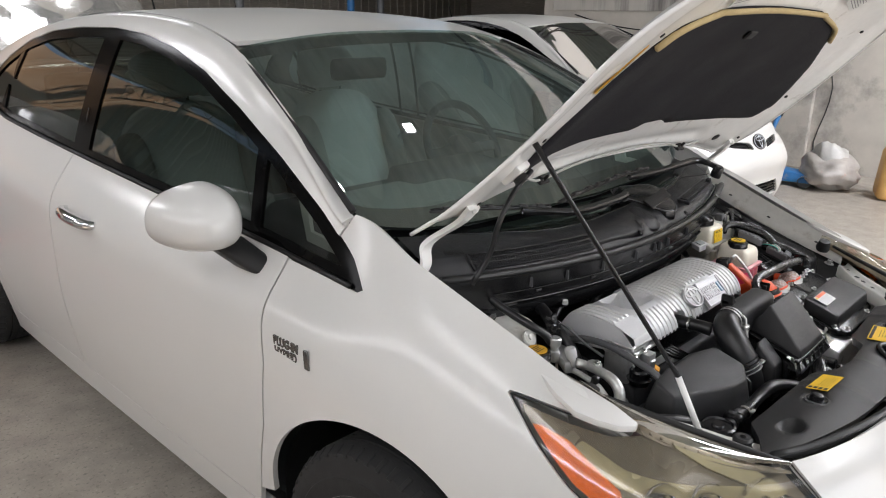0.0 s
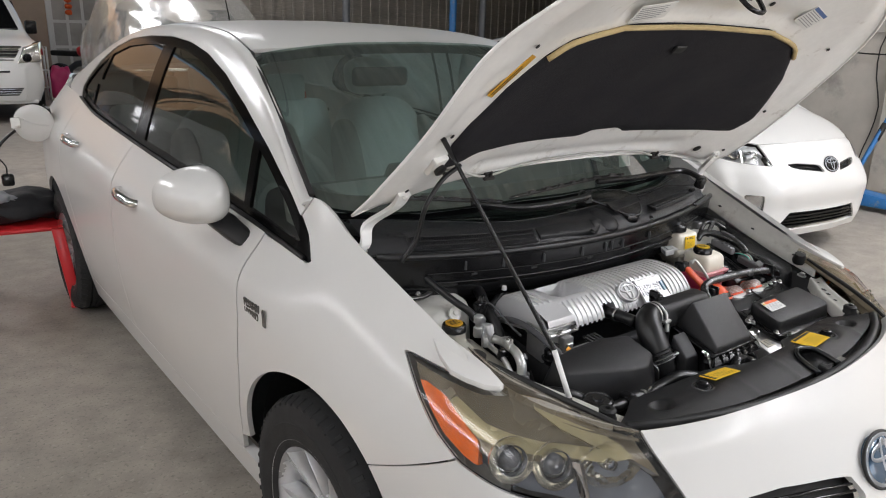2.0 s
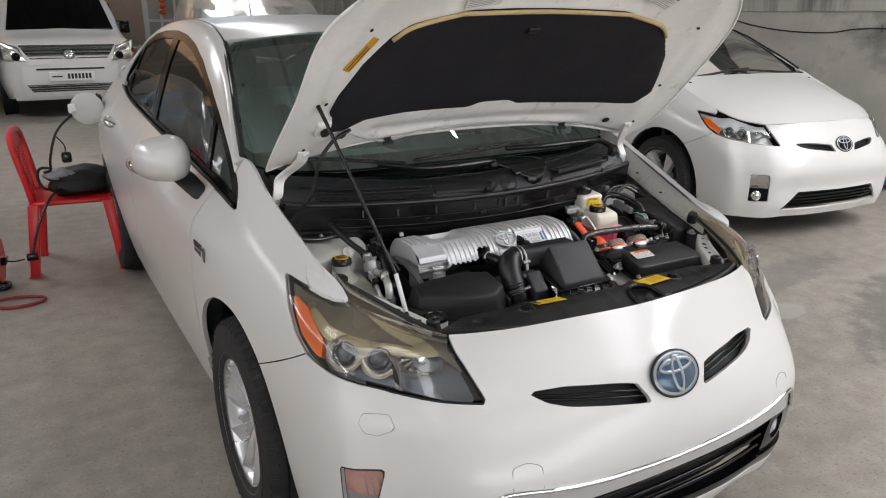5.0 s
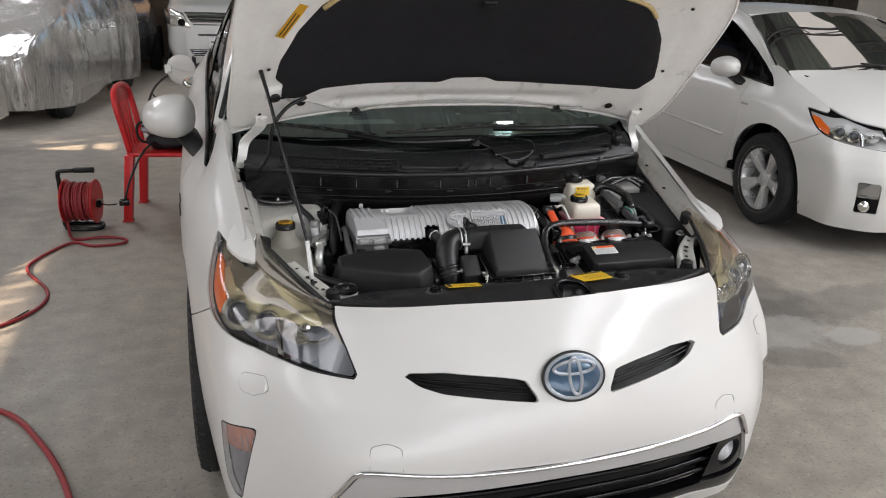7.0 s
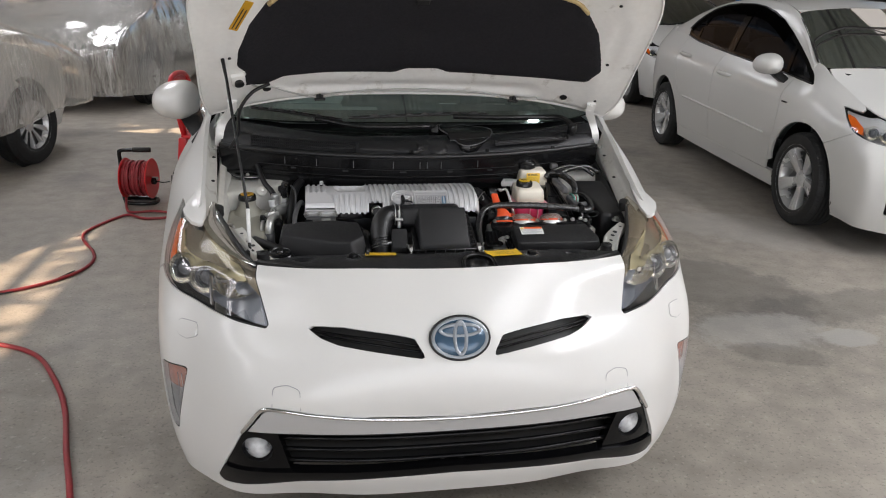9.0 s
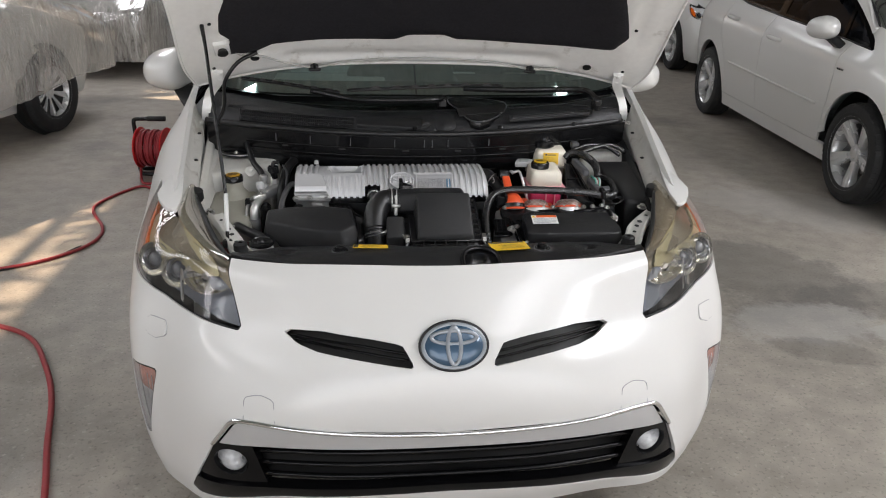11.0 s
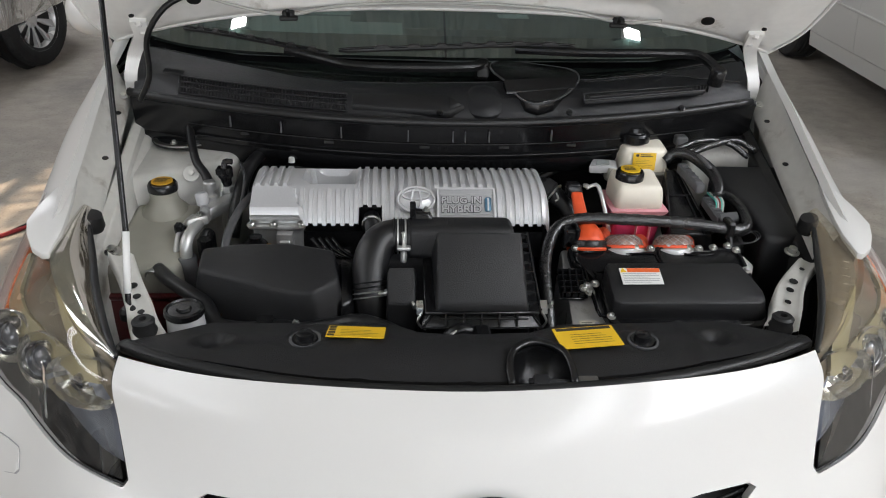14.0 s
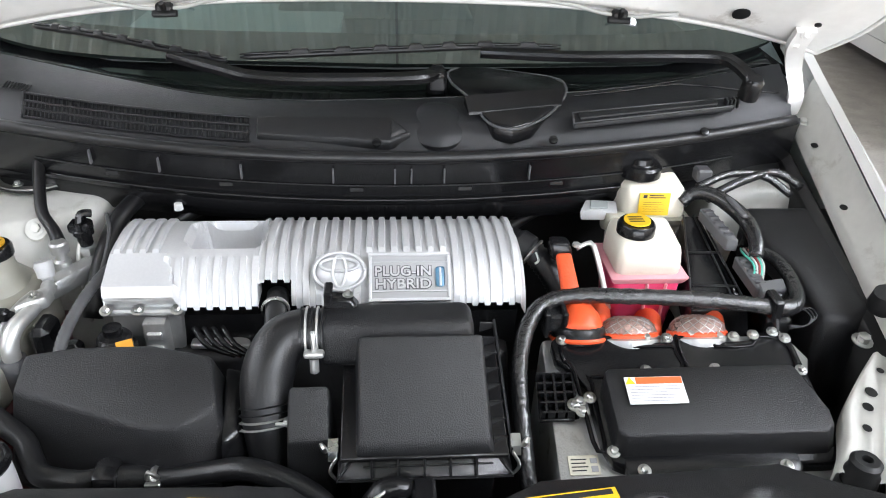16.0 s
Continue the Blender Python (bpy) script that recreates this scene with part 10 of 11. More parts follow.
def plain_car(parent, paint, scale_z=1.0, lights=True):
    """A simple whole car under a cover or far off."""
    rows = []
    for y, w, zb, hood_z, cab in ((0.0, 0.55, 0.25, 0.62, 0), (0.15, 0.76, 0.2, 0.74, 0), (0.5, 0.84, 0.2, 0.86, 0), (1.0, 0.87, 0.2, 0.98, 0), (1.35, 0.87, 0.2, 1.15, 0.5), (1.8, 0.87, 0.2, 1.42, 1), (2.4, 0.87, 0.2, 1.50, 1), (3.2, 0.87, 0.2, 1.46, 1), (3.8, 0.85, 0.2, 1.30, 0.8), (4.2, 0.80, 0.22, 1.10, 0.3), (4.45, 0.62, 0.3, 0.95, 0)):
        belt = min(0.95, hood_z - 0.02)
        rx = w * (0.80 - 0.10 * cab)
        rows.append((y, [(w * 0.9, zb * scale_z), (w, 0.45 * scale_z), (w, 0.72 * scale_z), (w * 0.955, belt * scale_z), (rx, (belt + (hood_z - belt) * 0.85) * scale_z), (rx * 0.6, hood_z * scale_z), (0, (hood_z + 0.02) * scale_z)]))
    b = loft("body", rows, paint, parent, "", 5, 5)
    for s in (-1, 1):
        for y0 in (0.9, 3.55):
            # dark disc on the uncut body side, for the shade in the arch
            part("wheel_well_disc", lathe_bm([(0.36, 0.0), (0.36, 0.02), (0, 0.02)], 30, pose(s * 0.853, y0, 0.33, 0, 90 * s, 0)), SEAL, parent)
            wheel(parent, pose(s * 0.83, y0, 0.318, 0, 90 * s, 0), "fine")
        if lights:
            part("headlight", slab_bm([(s * 0.52, 0.03, 0.60 * scale_z), (s * 0.78, 0.2, 0.62 * scale_z), (s * 0.80, 0.34, 0.66 * scale_z), (s * 0.55, 0.18, 0.64 * scale_z)], [(s * 0.53, 0.06, 0.72 * scale_z), (s * 0.77, 0.26, 0.77 * scale_z), (s * 0.78, 0.46, 0.79 * scale_z), (s * 0.55, 0.24, 0.75 * scale_z)], 0.01, 2), REFLECT, parent)
            part("turn_signal", slab_bm([(s * 0.775, 0.20, 0.63 * scale_z), (s * 0.80, 0.26, 0.63 * scale_z), (s * 0.815, 0.36, 0.66 * scale_z), (s * 0.79, 0.30, 0.66 * scale_z)], [(s * 0.765, 0.27, 0.75 * scale_z), (s * 0.79, 0.33, 0.75 * scale_z), (s * 0.80, 0.44, 0.77 * scale_z), (s * 0.78, 0.38, 0.77 * scale_z)], 0.005, 1), AMBER, parent)
            part("fog_lamp", lathe_bm([(0, 0.02), (0.05, 0.015), (0.06, -0.01)], 20, aim((s * 0.64, 0.10, 0.42 * scale_z), (s * 0.4, -0.9, 0))), REFLECT, parent)
        part("side_window", slab_bm([(s * 0.80, 1.45, 0.99 * scale_z), (s * 0.80, 3.5, 1.02 * scale_z), (s * 0.78, 3.5, 1.02 * scale_z), (s * 0.78, 1.45, 0.99 * scale_z)], [(s * 0.66, 1.95, 1.36 * scale_z), (s * 0.66, 3.1, 1.38 * scale_z), (s * 0.64, 3.1, 1.38 * scale_z), (s * 0.64, 1.95, 1.36 * scale_z)], 0.01, 1), PIANO, parent)
    part("lower_grille", box_bm(-0.5, 0.5, -0.008, 0.03, 0.30 * scale_z, 0.42 * scale_z, 0.01, 1), PIANO, parent)
    part("windshield", slab_bm([(-0.66, 1.12, 1.02 * scale_z), (0.66, 1.12, 1.02 * scale_z), (0.66, 1.16, 1.0 * scale_z), (-0.66, 1.16, 1.0 * scale_z)], [(-0.54, 1.72, 1.40 * scale_z), (0.54, 1.72, 1.40 * scale_z), (0.54, 1.76, 1.38 * scale_z), (-0.54, 1.76, 1.38 * scale_z)], 0.01, 1), PIANO, parent)
    return b


def cover_sheet(parent, top, seed, hem=0.16, puff=0.05):
    rows = []
    for y, w, hz, cab in ((-0.10, 0.35, 0.55, 0), (-0.02, 0.80, 0.70, 0), (0.25, 0.90, 0.86, 0), (0.9, 0.93, 1.03, 0), (1.35, 0.94, 1.24, 0.5), (1.8, 0.94, 1.47, 1), (2.5, 0.95, 1.55, 1), (3.3, 0.94, 1.50, 1), (3.9, 0.92, 1.34, 0.7), (4.35, 0.88, 1.08, 0.2), (4.58, 0.40, 0.6, 0)):
        w, hz = w + puff, hz * top
        rows.append((y, [(w * (0.98 if 0 < y < 4.3 else 0.95), hem + 0.05 * math.sin(y * 2.3 + seed)), (w, 0.40 * top), (w * 1.0, 0.62 * top if hz > 0.7 else hz * 0.8), (w * 0.97, min(0.95 * top, hz * 0.94)), (w * (0.84 - 0.06 * cab), hz * 0.97 - 0.04 * cab), (w * 0.5, hz), (0, hz + 0.01)]))
    sh = loft("plastic_cover", rows, FILM, parent, "crumpled clear plastic cover", 9, 7, 0.035, seed)
    sh.visible_shadow = False
    return sh


wrap_a = thing("covered_car", "grey car wrapped in crumpled clear plastic sheet", "car", group="cars under plastic")
plain_car(wrap_a, MIDCAR, 1.08)
cover_sheet(wrap_a, 1.13, 2.0)
wrap_a.matrix_world = pose(-3.32, 7.25, 0, 0, 0, -9)
wrap_b = thing("covered_car", "white car wrapped in crumpled clear plastic sheet", "car", group="cars under plastic")
plain_car(wrap_b, PAINT, 1.0)
cover_sheet(wrap_b, 1.05, 7.0, hem=0.36, puff=0.085)
wrap_b.matrix_world = pose(-3.26, 5.90, 0, 0, 0, 166)
wrap_c = thing("covered_car", "tall beige car wrapped in hazy plastic sheet", "car", group="cars under plastic")
plain_car(wrap_c, mat("beige_car_paint", (0.50, 0.47, 0.42), 0.35, 0.2, 0.8, scale=300, spread=0.06), 1.15)
cover_sheet(wrap_c, 1.22, 11.0)
wrap_c.matrix_world = pose(1.55, 7.4, 0, 0, 0, -6)

suv = thing("suv", "dark grey sport utility vehicle", "car")
plain_car(suv, GREYCAR, 1.16)
suv.matrix_world = pose(-2.42, 12.3, 0, 0, 0, 2)


def van():
    """A white people carrier with a broad chrome grille."""
    v = thing("van", "white people carrier van with a chrome grille", "van")
    rows = []
    for y, w, zb, zt, k in ((0.0, 0.66, 0.32, 0.78, 0.2), (0.10, 0.86, 0.30, 1.02, 0.35), (0.35, 0.92, 0.28, 1.13, 0.5), (0.75, 0.94, 0.25, 1.22, 0.6), (1.0, 0.94, 0.25, 1.36, 0.8), (1.45, 0.94, 0.25, 1.74, 1), (2.2, 0.94, 0.25, 1.90, 1), (3.4, 0.94, 0.25, 1.92, 1), (4.5, 0.93, 0.25, 1.88, 1), (4.8, 0.86, 0.3, 1.6, 1)):
        belt = min(1.05, zt - 0.03)
        rows.append((y, [(w * 0.92, zb), (w, 0.5), (w, 0.75 if zt > 0.9 else zt * 0.85), (w * 0.99, belt), (w * (0.93 - 0.07 * k), belt + (zt - belt) * 0.8), (w * 0.6, zt), (0, zt + 0.02)]))
    loft("body", rows, PAINT, v, "white body shell", 6, 6)
    part("windshield", slab_bm([(-0.76, 0.84, 1.27), (0.76, 0.84, 1.27), (0.76, 0.9, 1.25), (-0.76, 0.9, 1.25)], [(-0.66, 1.36, 1.73), (0.66, 1.36, 1.73), (0.66, 1.42, 1.71), (-0.66, 1.42, 1.71)], 0.02, 2), PIANO, v, "dark windshield")
    g = part("grille", slab_bm([(-0.50, 0.03, 0.80), (0.50, 0.03, 0.80), (0.50, 0.12, 0.80), (-0.50, 0.12, 0.80)], [(-0.62, 0.05, 1.02), (0.62, 0.05, 1.02), (0.62, 0.16, 1.02), (-0.62, 0.16, 1.02)], 0.01, 1), SEAL, v, "dark grille with chrome bars")
    for i in range(5):
        z = 0.815 + i * 0.046
        w = 0.50 + 0.025 * i
        part("grille_bar", slab_bm([(-w, 0.02, z), (w, 0.02, z), (w, 0.06, z), (-w, 0.06, z)], [(-w - 0.01, 0.03, z + 0.022), (w + 0.01, 0.03, z + 0.022), (w + 0.01, 0.07, z + 0.022), (-w - 0.01, 0.07, z + 0.022)], 0.005, 1), CHROME, g)
    emblem(v, (0, 0.0, 0.925), (0, -1, 0.1), 0.075, 0.065, CHROME)
    part("grille_cap", slab_bm([(-0.64, 0.05, 1.03), (0.64, 0.05, 1.03), (0.64, 0.16, 1.03), (-0.64, 0.16, 1.03)], [(-0.65, 0.07, 1.06), (0.65, 0.07, 1.06), (0.65, 0.17, 1.06), (-0.65, 0.17, 1.06)], 0.008, 1), CHROME, v)
    for s in (-1, 1):
        h = part("headlight", slab_bm([(s * 0.55, -0.01, 0.82), (s * 0.86, 0.05, 0.84), (s * 0.955, 0.32, 0.90), (s * 0.60, 0.18, 0.86)], [(s * 0.66, 0.03, 1.02), (s * 0.87, 0.10, 1.10), (s * 0.955, 0.36, 1.13), (s * 0.66, 0.22, 1.06)], 0.015, 2), REFLECT, v, "clear headlight")
        part("projector", lathe_bm([(0, 0.03), (0.045, 0.02), (0.06, -0.01)], 20, aim((s * 0.70, 0.015, 0.90), (s * 0.3, -1, 0))), PIANO, h)
        part("fog_recess", slab_bm([(s * 0.68, 0.04, 0.43), (s * 0.86, 0.12, 0.43), (s * 0.84, 0.16, 0.43), (s * 0.68, 0.10, 0.43)], [(s * 0.70, 0.04, 0.55), (s * 0.87, 0.12, 0.57), (s * 0.85, 0.16, 0.57), (s * 0.70, 0.10, 0.55)], 0.01, 1), SEAL, v)
        part("fog_lamp", lathe_bm([(0, 0.02), (0.03, 0.015), (0.04, -0.01)], 18, aim((s * 0.77, 0.07, 0.49), (s * 0.4, -1, 0))), REFLECT, v)
        part("side_mirror", box_bm(s * 0.98 - 0.08, s * 0.98 + 0.08, 1.18, 1.28, 1.20, 1.40, 0.03, 2), PIANO, v, "dark door mirror")
        part("side_window", slab_bm([(s * 0.93, 1.45, 1.15), (s * 0.93, 4.4, 1.15), (s * 0.90, 4.4, 1.15), (s * 0.90, 1.45, 1.15)], [(s * 0.85, 1.8, 1.68), (s * 0.85, 4.3, 1.68), (s * 0.82, 4.3, 1.68), (s * 0.82, 1.8, 1.68)], 0.01, 1), PIANO, v)
        for y0 in (0.95, 3.85):
            # the van's arches too are dark discs that paint a shaded hollow
            part("wheel_well_disc", lathe_bm([(0.38, 0.0), (0.38, 0.02), (0, 0.02)], 30, pose(s * 0.93, y0, 0.33, 0, 90 * s, 0)), SEAL, v)
            wheel(v, pose(s * 0.86, y0, 0.318, 0, 90 * s, 0), "fine")
    lg = part("lower_grille", slab_bm([(-0.54, 0.0, 0.385), (0.54, 0.0, 0.385), (0.54, 0.06, 0.385), (-0.54, 0.06, 0.385)], [(-0.62, 0.0, 0.50), (0.62, 0.0, 0.50), (0.62, 0.06, 0.50), (-0.62, 0.06, 0.50)], 0.01, 1), SEAL, v)
    for i in range(3):
        part("grille_bar", box_bm(-0.56 - 0.02 * i, 0.56 + 0.02 * i, -0.012, 0.02, 0.41 + 0.032 * i, 0.42 + 0.032 * i, 0.003, 1), CHROME, lg)
    part("bumper_slot", box_bm(-0.46, 0.46, -0.005, 0.04, 0.705, 0.73, 0.004, 1), SEAL, v)
    pl = part("number_plate", box_bm(-0.31, 0.31, -0.03, -0.012, 0.545, 0.675, 0.004, 1), PAPER, v, "white number plate")
    part("plate_bars", join(box_bm(-0.27, -0.13, -0.032, -0.03, 0.60, 0.62), *[box_bm(-0.06 + 0.048 * i, -0.028 + 0.048 * i, -0.032, -0.03, 0.575, 0.65) for i in range(7)]), INK, pl)
    part("bumper_face", slab_bm([(-0.80, 0.06, 0.31), (-0.64, 0.004, 0.31), (0.64, 0.004, 0.31), (0.80, 0.06, 0.31), (0.80, 0.14, 0.31), (-0.80, 0.14, 0.31)], [(-0.82, 0.07, 0.80), (-0.64, 0.006, 0.80), (0.64, 0.006, 0.80), (0.82, 0.07, 0.80), (0.82, 0.14, 0.80), (-0.82, 0.14, 0.80)], 0.012, 2), PAINT, v, "white bumper")
    part("front_lip", box_bm(-0.78, 0.78, 0.03, 0.2, 0.27, 0.33, 0.02, 2), PAINT, v)
    return v


van().matrix_world = pose(-0.40, 11.5, 0, 0, 0, 0)
# ---- charging lid, badges ----
lidm = Matrix.Translation((-0.905, 3.70, 0.965)) @ pose(0, 0, 0, 0, 0, -20)
for ob, mth in ((car, None),):
    lid = part("charging_lid", lathe_bm([(0, 0.012), (0.05, 0.011), (0.085, 0.006), (0.092, 0.0), (0.092, -0.004), (0.084, -0.008), (0, -0.008)], 40, lidm @ pose(0, 0, 0, 90, 0, 0)), PAINT, ob, "round white charging lid standing open")
    hb = box_bm(-0.10, -0.055, -0.020, 0.0, -0.025, 0.03, 0.008, 2)
    hb.transform(lidm @ pose(0, 0, 0, 0, 0, 0))
    part("lid_catch", hb, PAINT_IN, lid)
    part("lid_crease", tube_bm([lidm @ Vector(p) for p in ((-0.06, -0.012, 0.028), (0.0, -0.014, 0.0), (0.07, -0.010, -0.012))], 0.002, 5, 3), PAINT, lid)
    part("lid_arm", tube_bm([lidm @ Vector((0.08, 0.004, 0)), (-0.82, 3.72, 0.965), (-0.78, 3.74, 0.96)], 0.012, 8, 3), PAINT_IN, lid)
    part("charging_port", lathe_bm([(0.09, 0), (0.085, 0.003), (0.08, -0.02), (0, -0.02)], 32, aim((-0.838, 3.80, 0.955), (-1, 0, 0.05))), SEAL, ob)
# fender badge: two rows of raised letters and a small mark
for y0, rowz, txt in ((1.19, 0.806, "PLUG-IN"), (1.19, 0.783, "HYBRID")):
    mm = Matrix(((0, 0, -1), (-1, 0, 0), (0, 1, 0))).to_4x4()
    mm.translation = Vector((-0.8585, 1.188, rowz))
    words(txt, 0.027, mm @ pose(0, 0, 0, 4, 2, 0), DARKCHROME, car, "badge_letters", 0.0022, 0.80, 0.0012)
part("badge_mark", slab_bm([(-0.856, 1.108, 0.772), (-0.856, 1.125, 0.772), (-0.856, 1.128, 0.815), (-0.856, 1.112, 0.818)], [(-0.861, 1.110, 0.774), (-0.861, 1.123, 0.774), (-0.861, 1.126, 0.813), (-0.861, 1.113, 0.815)], 0.001, 1), DARKCHROME, car)
mb = part("badge_letters", box_bm(-0.862, -0.857, 1.165, 1.25, 0.792, 0.806, 0.002, 1), CHROME, car_b)

# ---- the charging corner ----
chair = thing("plastic_chair", "glossy red plastic chair beside the rear wheel", "chair")


def red_chair(ch):
    seat = part("seat", slab_bm([(-0.20, -0.20, 0.415), (0.20, -0.20, 0.415), (0.21, 0.21, 0.425), (-0.21, 0.21, 0.425)], [(-0.205, -0.205, 0.44), (0.205, -0.205, 0.44), (0.215, 0.215, 0.452), (-0.215, 0.215, 0.452)], 0.010, 3), RED, ch)
    part("seat_rim", join(*[tube_bm(p, 0.014, 8, 3) for p in ([(-0.20, -0.205, 0.43), (0, -0.215, 0.432), (0.20, -0.205, 0.43)], [(-0.212, 0.215, 0.44), (0, 0.22, 0.442), (0.212, 0.215, 0.44)], [(-0.208, -0.2, 0.43), (-0.218, 0, 0.436), (-0.212, 0.215, 0.44)], [(0.208, -0.2, 0.43), (0.218, 0, 0.436), (0.212, 0.215, 0.44)])]), RED, ch)
    for sx in (-1, 1):
        for yy, k in ((-0.20, -1), (0.20, 1)):
            leg = slab_bm([(sx * 0.245 - 0.026, yy * 1.14 - 0.026, 0), (sx * 0.245 + 0.026, yy * 1.14 - 0.026, 0), (sx * 0.245 + 0.026, yy * 1.14 + 0.026, 0), (sx * 0.245 - 0.026, yy * 1.14 + 0.026, 0)], [(sx * 0.198 - 0.032, yy - 0.030, 0.43), (sx * 0.198 + 0.026, yy - 0.030, 0.43), (sx * 0.198 + 0.026, yy + 0.030, 0.43), (sx * 0.198 - 0.032, yy + 0.030, 0.43)], 0.008, 2)
            part("leg", leg, RED, ch)
            part("foot_rim", box_bm(sx * 0.245 - 0.032, sx * 0.245 + 0.032, yy * 1.14 - 0.032, yy * 1.14 + 0.032, 0, 0.012, 0.004, 1), RED, ch)
    # back: an arched frame with slats
    frame_pts = [(0.205, -0.17, 0.44), (0.225, -0.19, 0.58), (0.255, -0.20, 0.74), (0.268, -0.15, 0.82), (0.273, 0, 0.842), (0.268, 0.15, 0.82), (0.255, 0.20, 0.74), (0.225, 0.19, 0.58), (0.205, 0.17, 0.44)]
    part("back_frame", tube_bm([(-x, y, z) for x, y, z in frame_pts], 0.020, 10, 5), RED, ch)
    for yy in (-0.10, -0.035, 0.035, 0.10):
        part("back_slat", slab_bm([(-0.21, yy - 0.016, 0.45), (-0.222, yy - 0.016, 0.45), (-0.222, yy + 0.016, 0.45), (-0.21, yy + 0.016, 0.45)], [(-0.266, yy - 0.020, 0.815), (-0.276, yy - 0.020, 0.815), (-0.276, yy + 0.020, 0.815), (-0.266, yy + 0.020, 0.815)], 0.004, 2), RED, ch)
    part("top_rail", slab_bm([(-0.253, -0.17, 0.75), (-0.268, -0.17, 0.75), (-0.268, 0.17, 0.75), (-0.253, 0.17, 0.75)], [(-0.266, -0.14, 0.83), (-0.281, -0.14, 0.83), (-0.281, 0.14, 0.83), (-0.266, 0.14, 0.83)], 0.006, 2), RED, ch)


red_chair(chair)
chair.matrix_world = pose(-1.03, 3.90, 0, 0, 0, -8)

NYLON = mat("black_nylon_cloth", (0.012, 0.012, 0.014), 0.7, scale=40, spread=0.3, bump=0.8, bscale=60)
bag = thing("tool_bag", "crumpled black nylon bag lying on the chair", "bag", pose(-0.99, 3.88, 0.448))


def lump(sx, sy, sz, seed, rough=0.3, seg=(26, 16)):
    bm = bmesh.new()
    bmesh.ops.create_uvsphere(bm, u_segments=seg[0], v_segments=seg[1], radius=1)
    for v in bm.verts:
        n = 1 + rough * noise.noise(v.co * 1.7 + Vector((seed, 0, 0))) + rough * 0.5 * noise.noise(v.co * 4.3 + Vector((0, seed, 0)))
        c = v.co * n
        e = 0.75
        v.co = (math.copysign(abs(c.x) ** e, c.x) * sx, math.copysign(abs(c.y) ** e, c.y) * sy, max(-1, c.z) * sz)
    z0 = min(v.co.z for v in bm.verts)
    for v in bm.verts:
        v.co.z -= z0
    return bm


part("bag_body", lump(0.19, 0.15, 0.075, 3.1, 0.35), NYLON, bag)
part("bag_flap", tube_bm([(0.17, -0.10, 0.06), (0.19, -0.09, 0.14), (0.185, -0.02, 0.20), (0.18, 0.02, 0.10)], (0.02, 0.035, 0.03, 0.02), 8, 5), NYLON, bag)
rag = part("rag", lump(0.075, 0.055, 0.03, 8.2, 0.5), mat("grey_rag", (0.30, 0.31, 0.33), 0.8, scale=30, spread=0.2, bump=0.6, bscale=50), None)
tagged(rag, "crumpled grey cloth on the black bag", "cloth")
rag.location = (-1.10, 3.79, 0.555)

cable = thing("charging_cable", "black charging cable from the lid over the chair", "cable")
part("cord", tube_bm([(-0.86, 3.80, 0.95), (-0.98, 3.74, 0.93), (-1.08, 3.72, 0.84), (-1.13, 3.72, 0.70), (-1.14, 3.74, 0.62), (-1.17, 3.80, 0.60), (-1.11, 3.80, 0.57), (-1.06, 3.80, 0.53), (-1.16, 3.70, 0.47), (-1.23, 3.66, 0.36), (-1.28, 3.62, 0.24), (-1.30, 3.60, 0.17)], 0.0075, 8, 6), HOSE, cable)
part("cord_loop", tube_bm([(-1.06, 3.82, 0.53), (-1.12, 3.84, 0.60), (-1.19, 3.84, 0.615), (-1.21, 3.82, 0.56), (-1.18, 3.80, 0.50), (-1.10, 3.82, 0.50)], 0.009, 8, 6), HOSE, cable)
part("plug_body", box_bm(-1.075, -1.02, 3.70, 3.74, 0.66, 0.72, 0.012, 2), SATIN, cable, "black plug body")
part("cord_tie", tube_bm([(-1.09, 3.72, 0.82), (-1.05, 3.72, 0.76), (-1.05, 3.72, 0.71)], 0.004, 6, 3), HOSE, cable)
part("wall_plug", box_bm(-1.335, -1.275, 3.58, 3.62, 0.135, 0.175, 0.008, 2), SATIN, cable, "black plug")

REDHOSE = mat("red_rubber_cable", (0.28, 0.022, 0.028), 0.5, scale=40, spread=0.15, bump=0.2, bscale=200)
reel = thing("cable_reel", "red extension cable reel on a bent black tube stand", "reel", pose(-1.555, 3.585, 0, 0, 0, -8))
part("stand", join(tube_bm([(-0.115, 0.02, 0.30), (-0.115, 0.02, 0.345), (-0.09, 0.02, 0.365), (0.09, 0.02, 0.372)], 0.013, 10, 4), tube_bm([(-0.115, 0.02, 0.32), (-0.115, 0.02, 0.06), (-0.105, 0.01, 0.018), (-0.06, -0.05, 0.014), (0.08, -0.05, 0.014), (0.115, 0.0, 0.014), (0.08, 0.08, 0.014), (-0.06, 0.08, 0.014), (-0.11, 0.04, 0.02)], 0.013, 10, 4)), SATIN, reel, "bent black steel tube stand")
part("grip", tube_bm([(-0.02, 0.02, 0.370), (0.095, 0.02, 0.372)], 0.017, 10, 1), SEAL, reel)
part("axle", tube_bm([(-0.125, 0.015, 0.175), (0.13, 0.015, 0.175)], 0.012, 10, 1), STEEL, reel)
for x in (-0.085, 0.09):
    part("flange", lathe_bm([(0, -0.004), (0.135, -0.004), (0.138, 0), (0.135, 0.004), (0, 0.004)], 40, pose(x, 0.015, 0.175, 0, 90, 0)), RED, reel, "red flange")
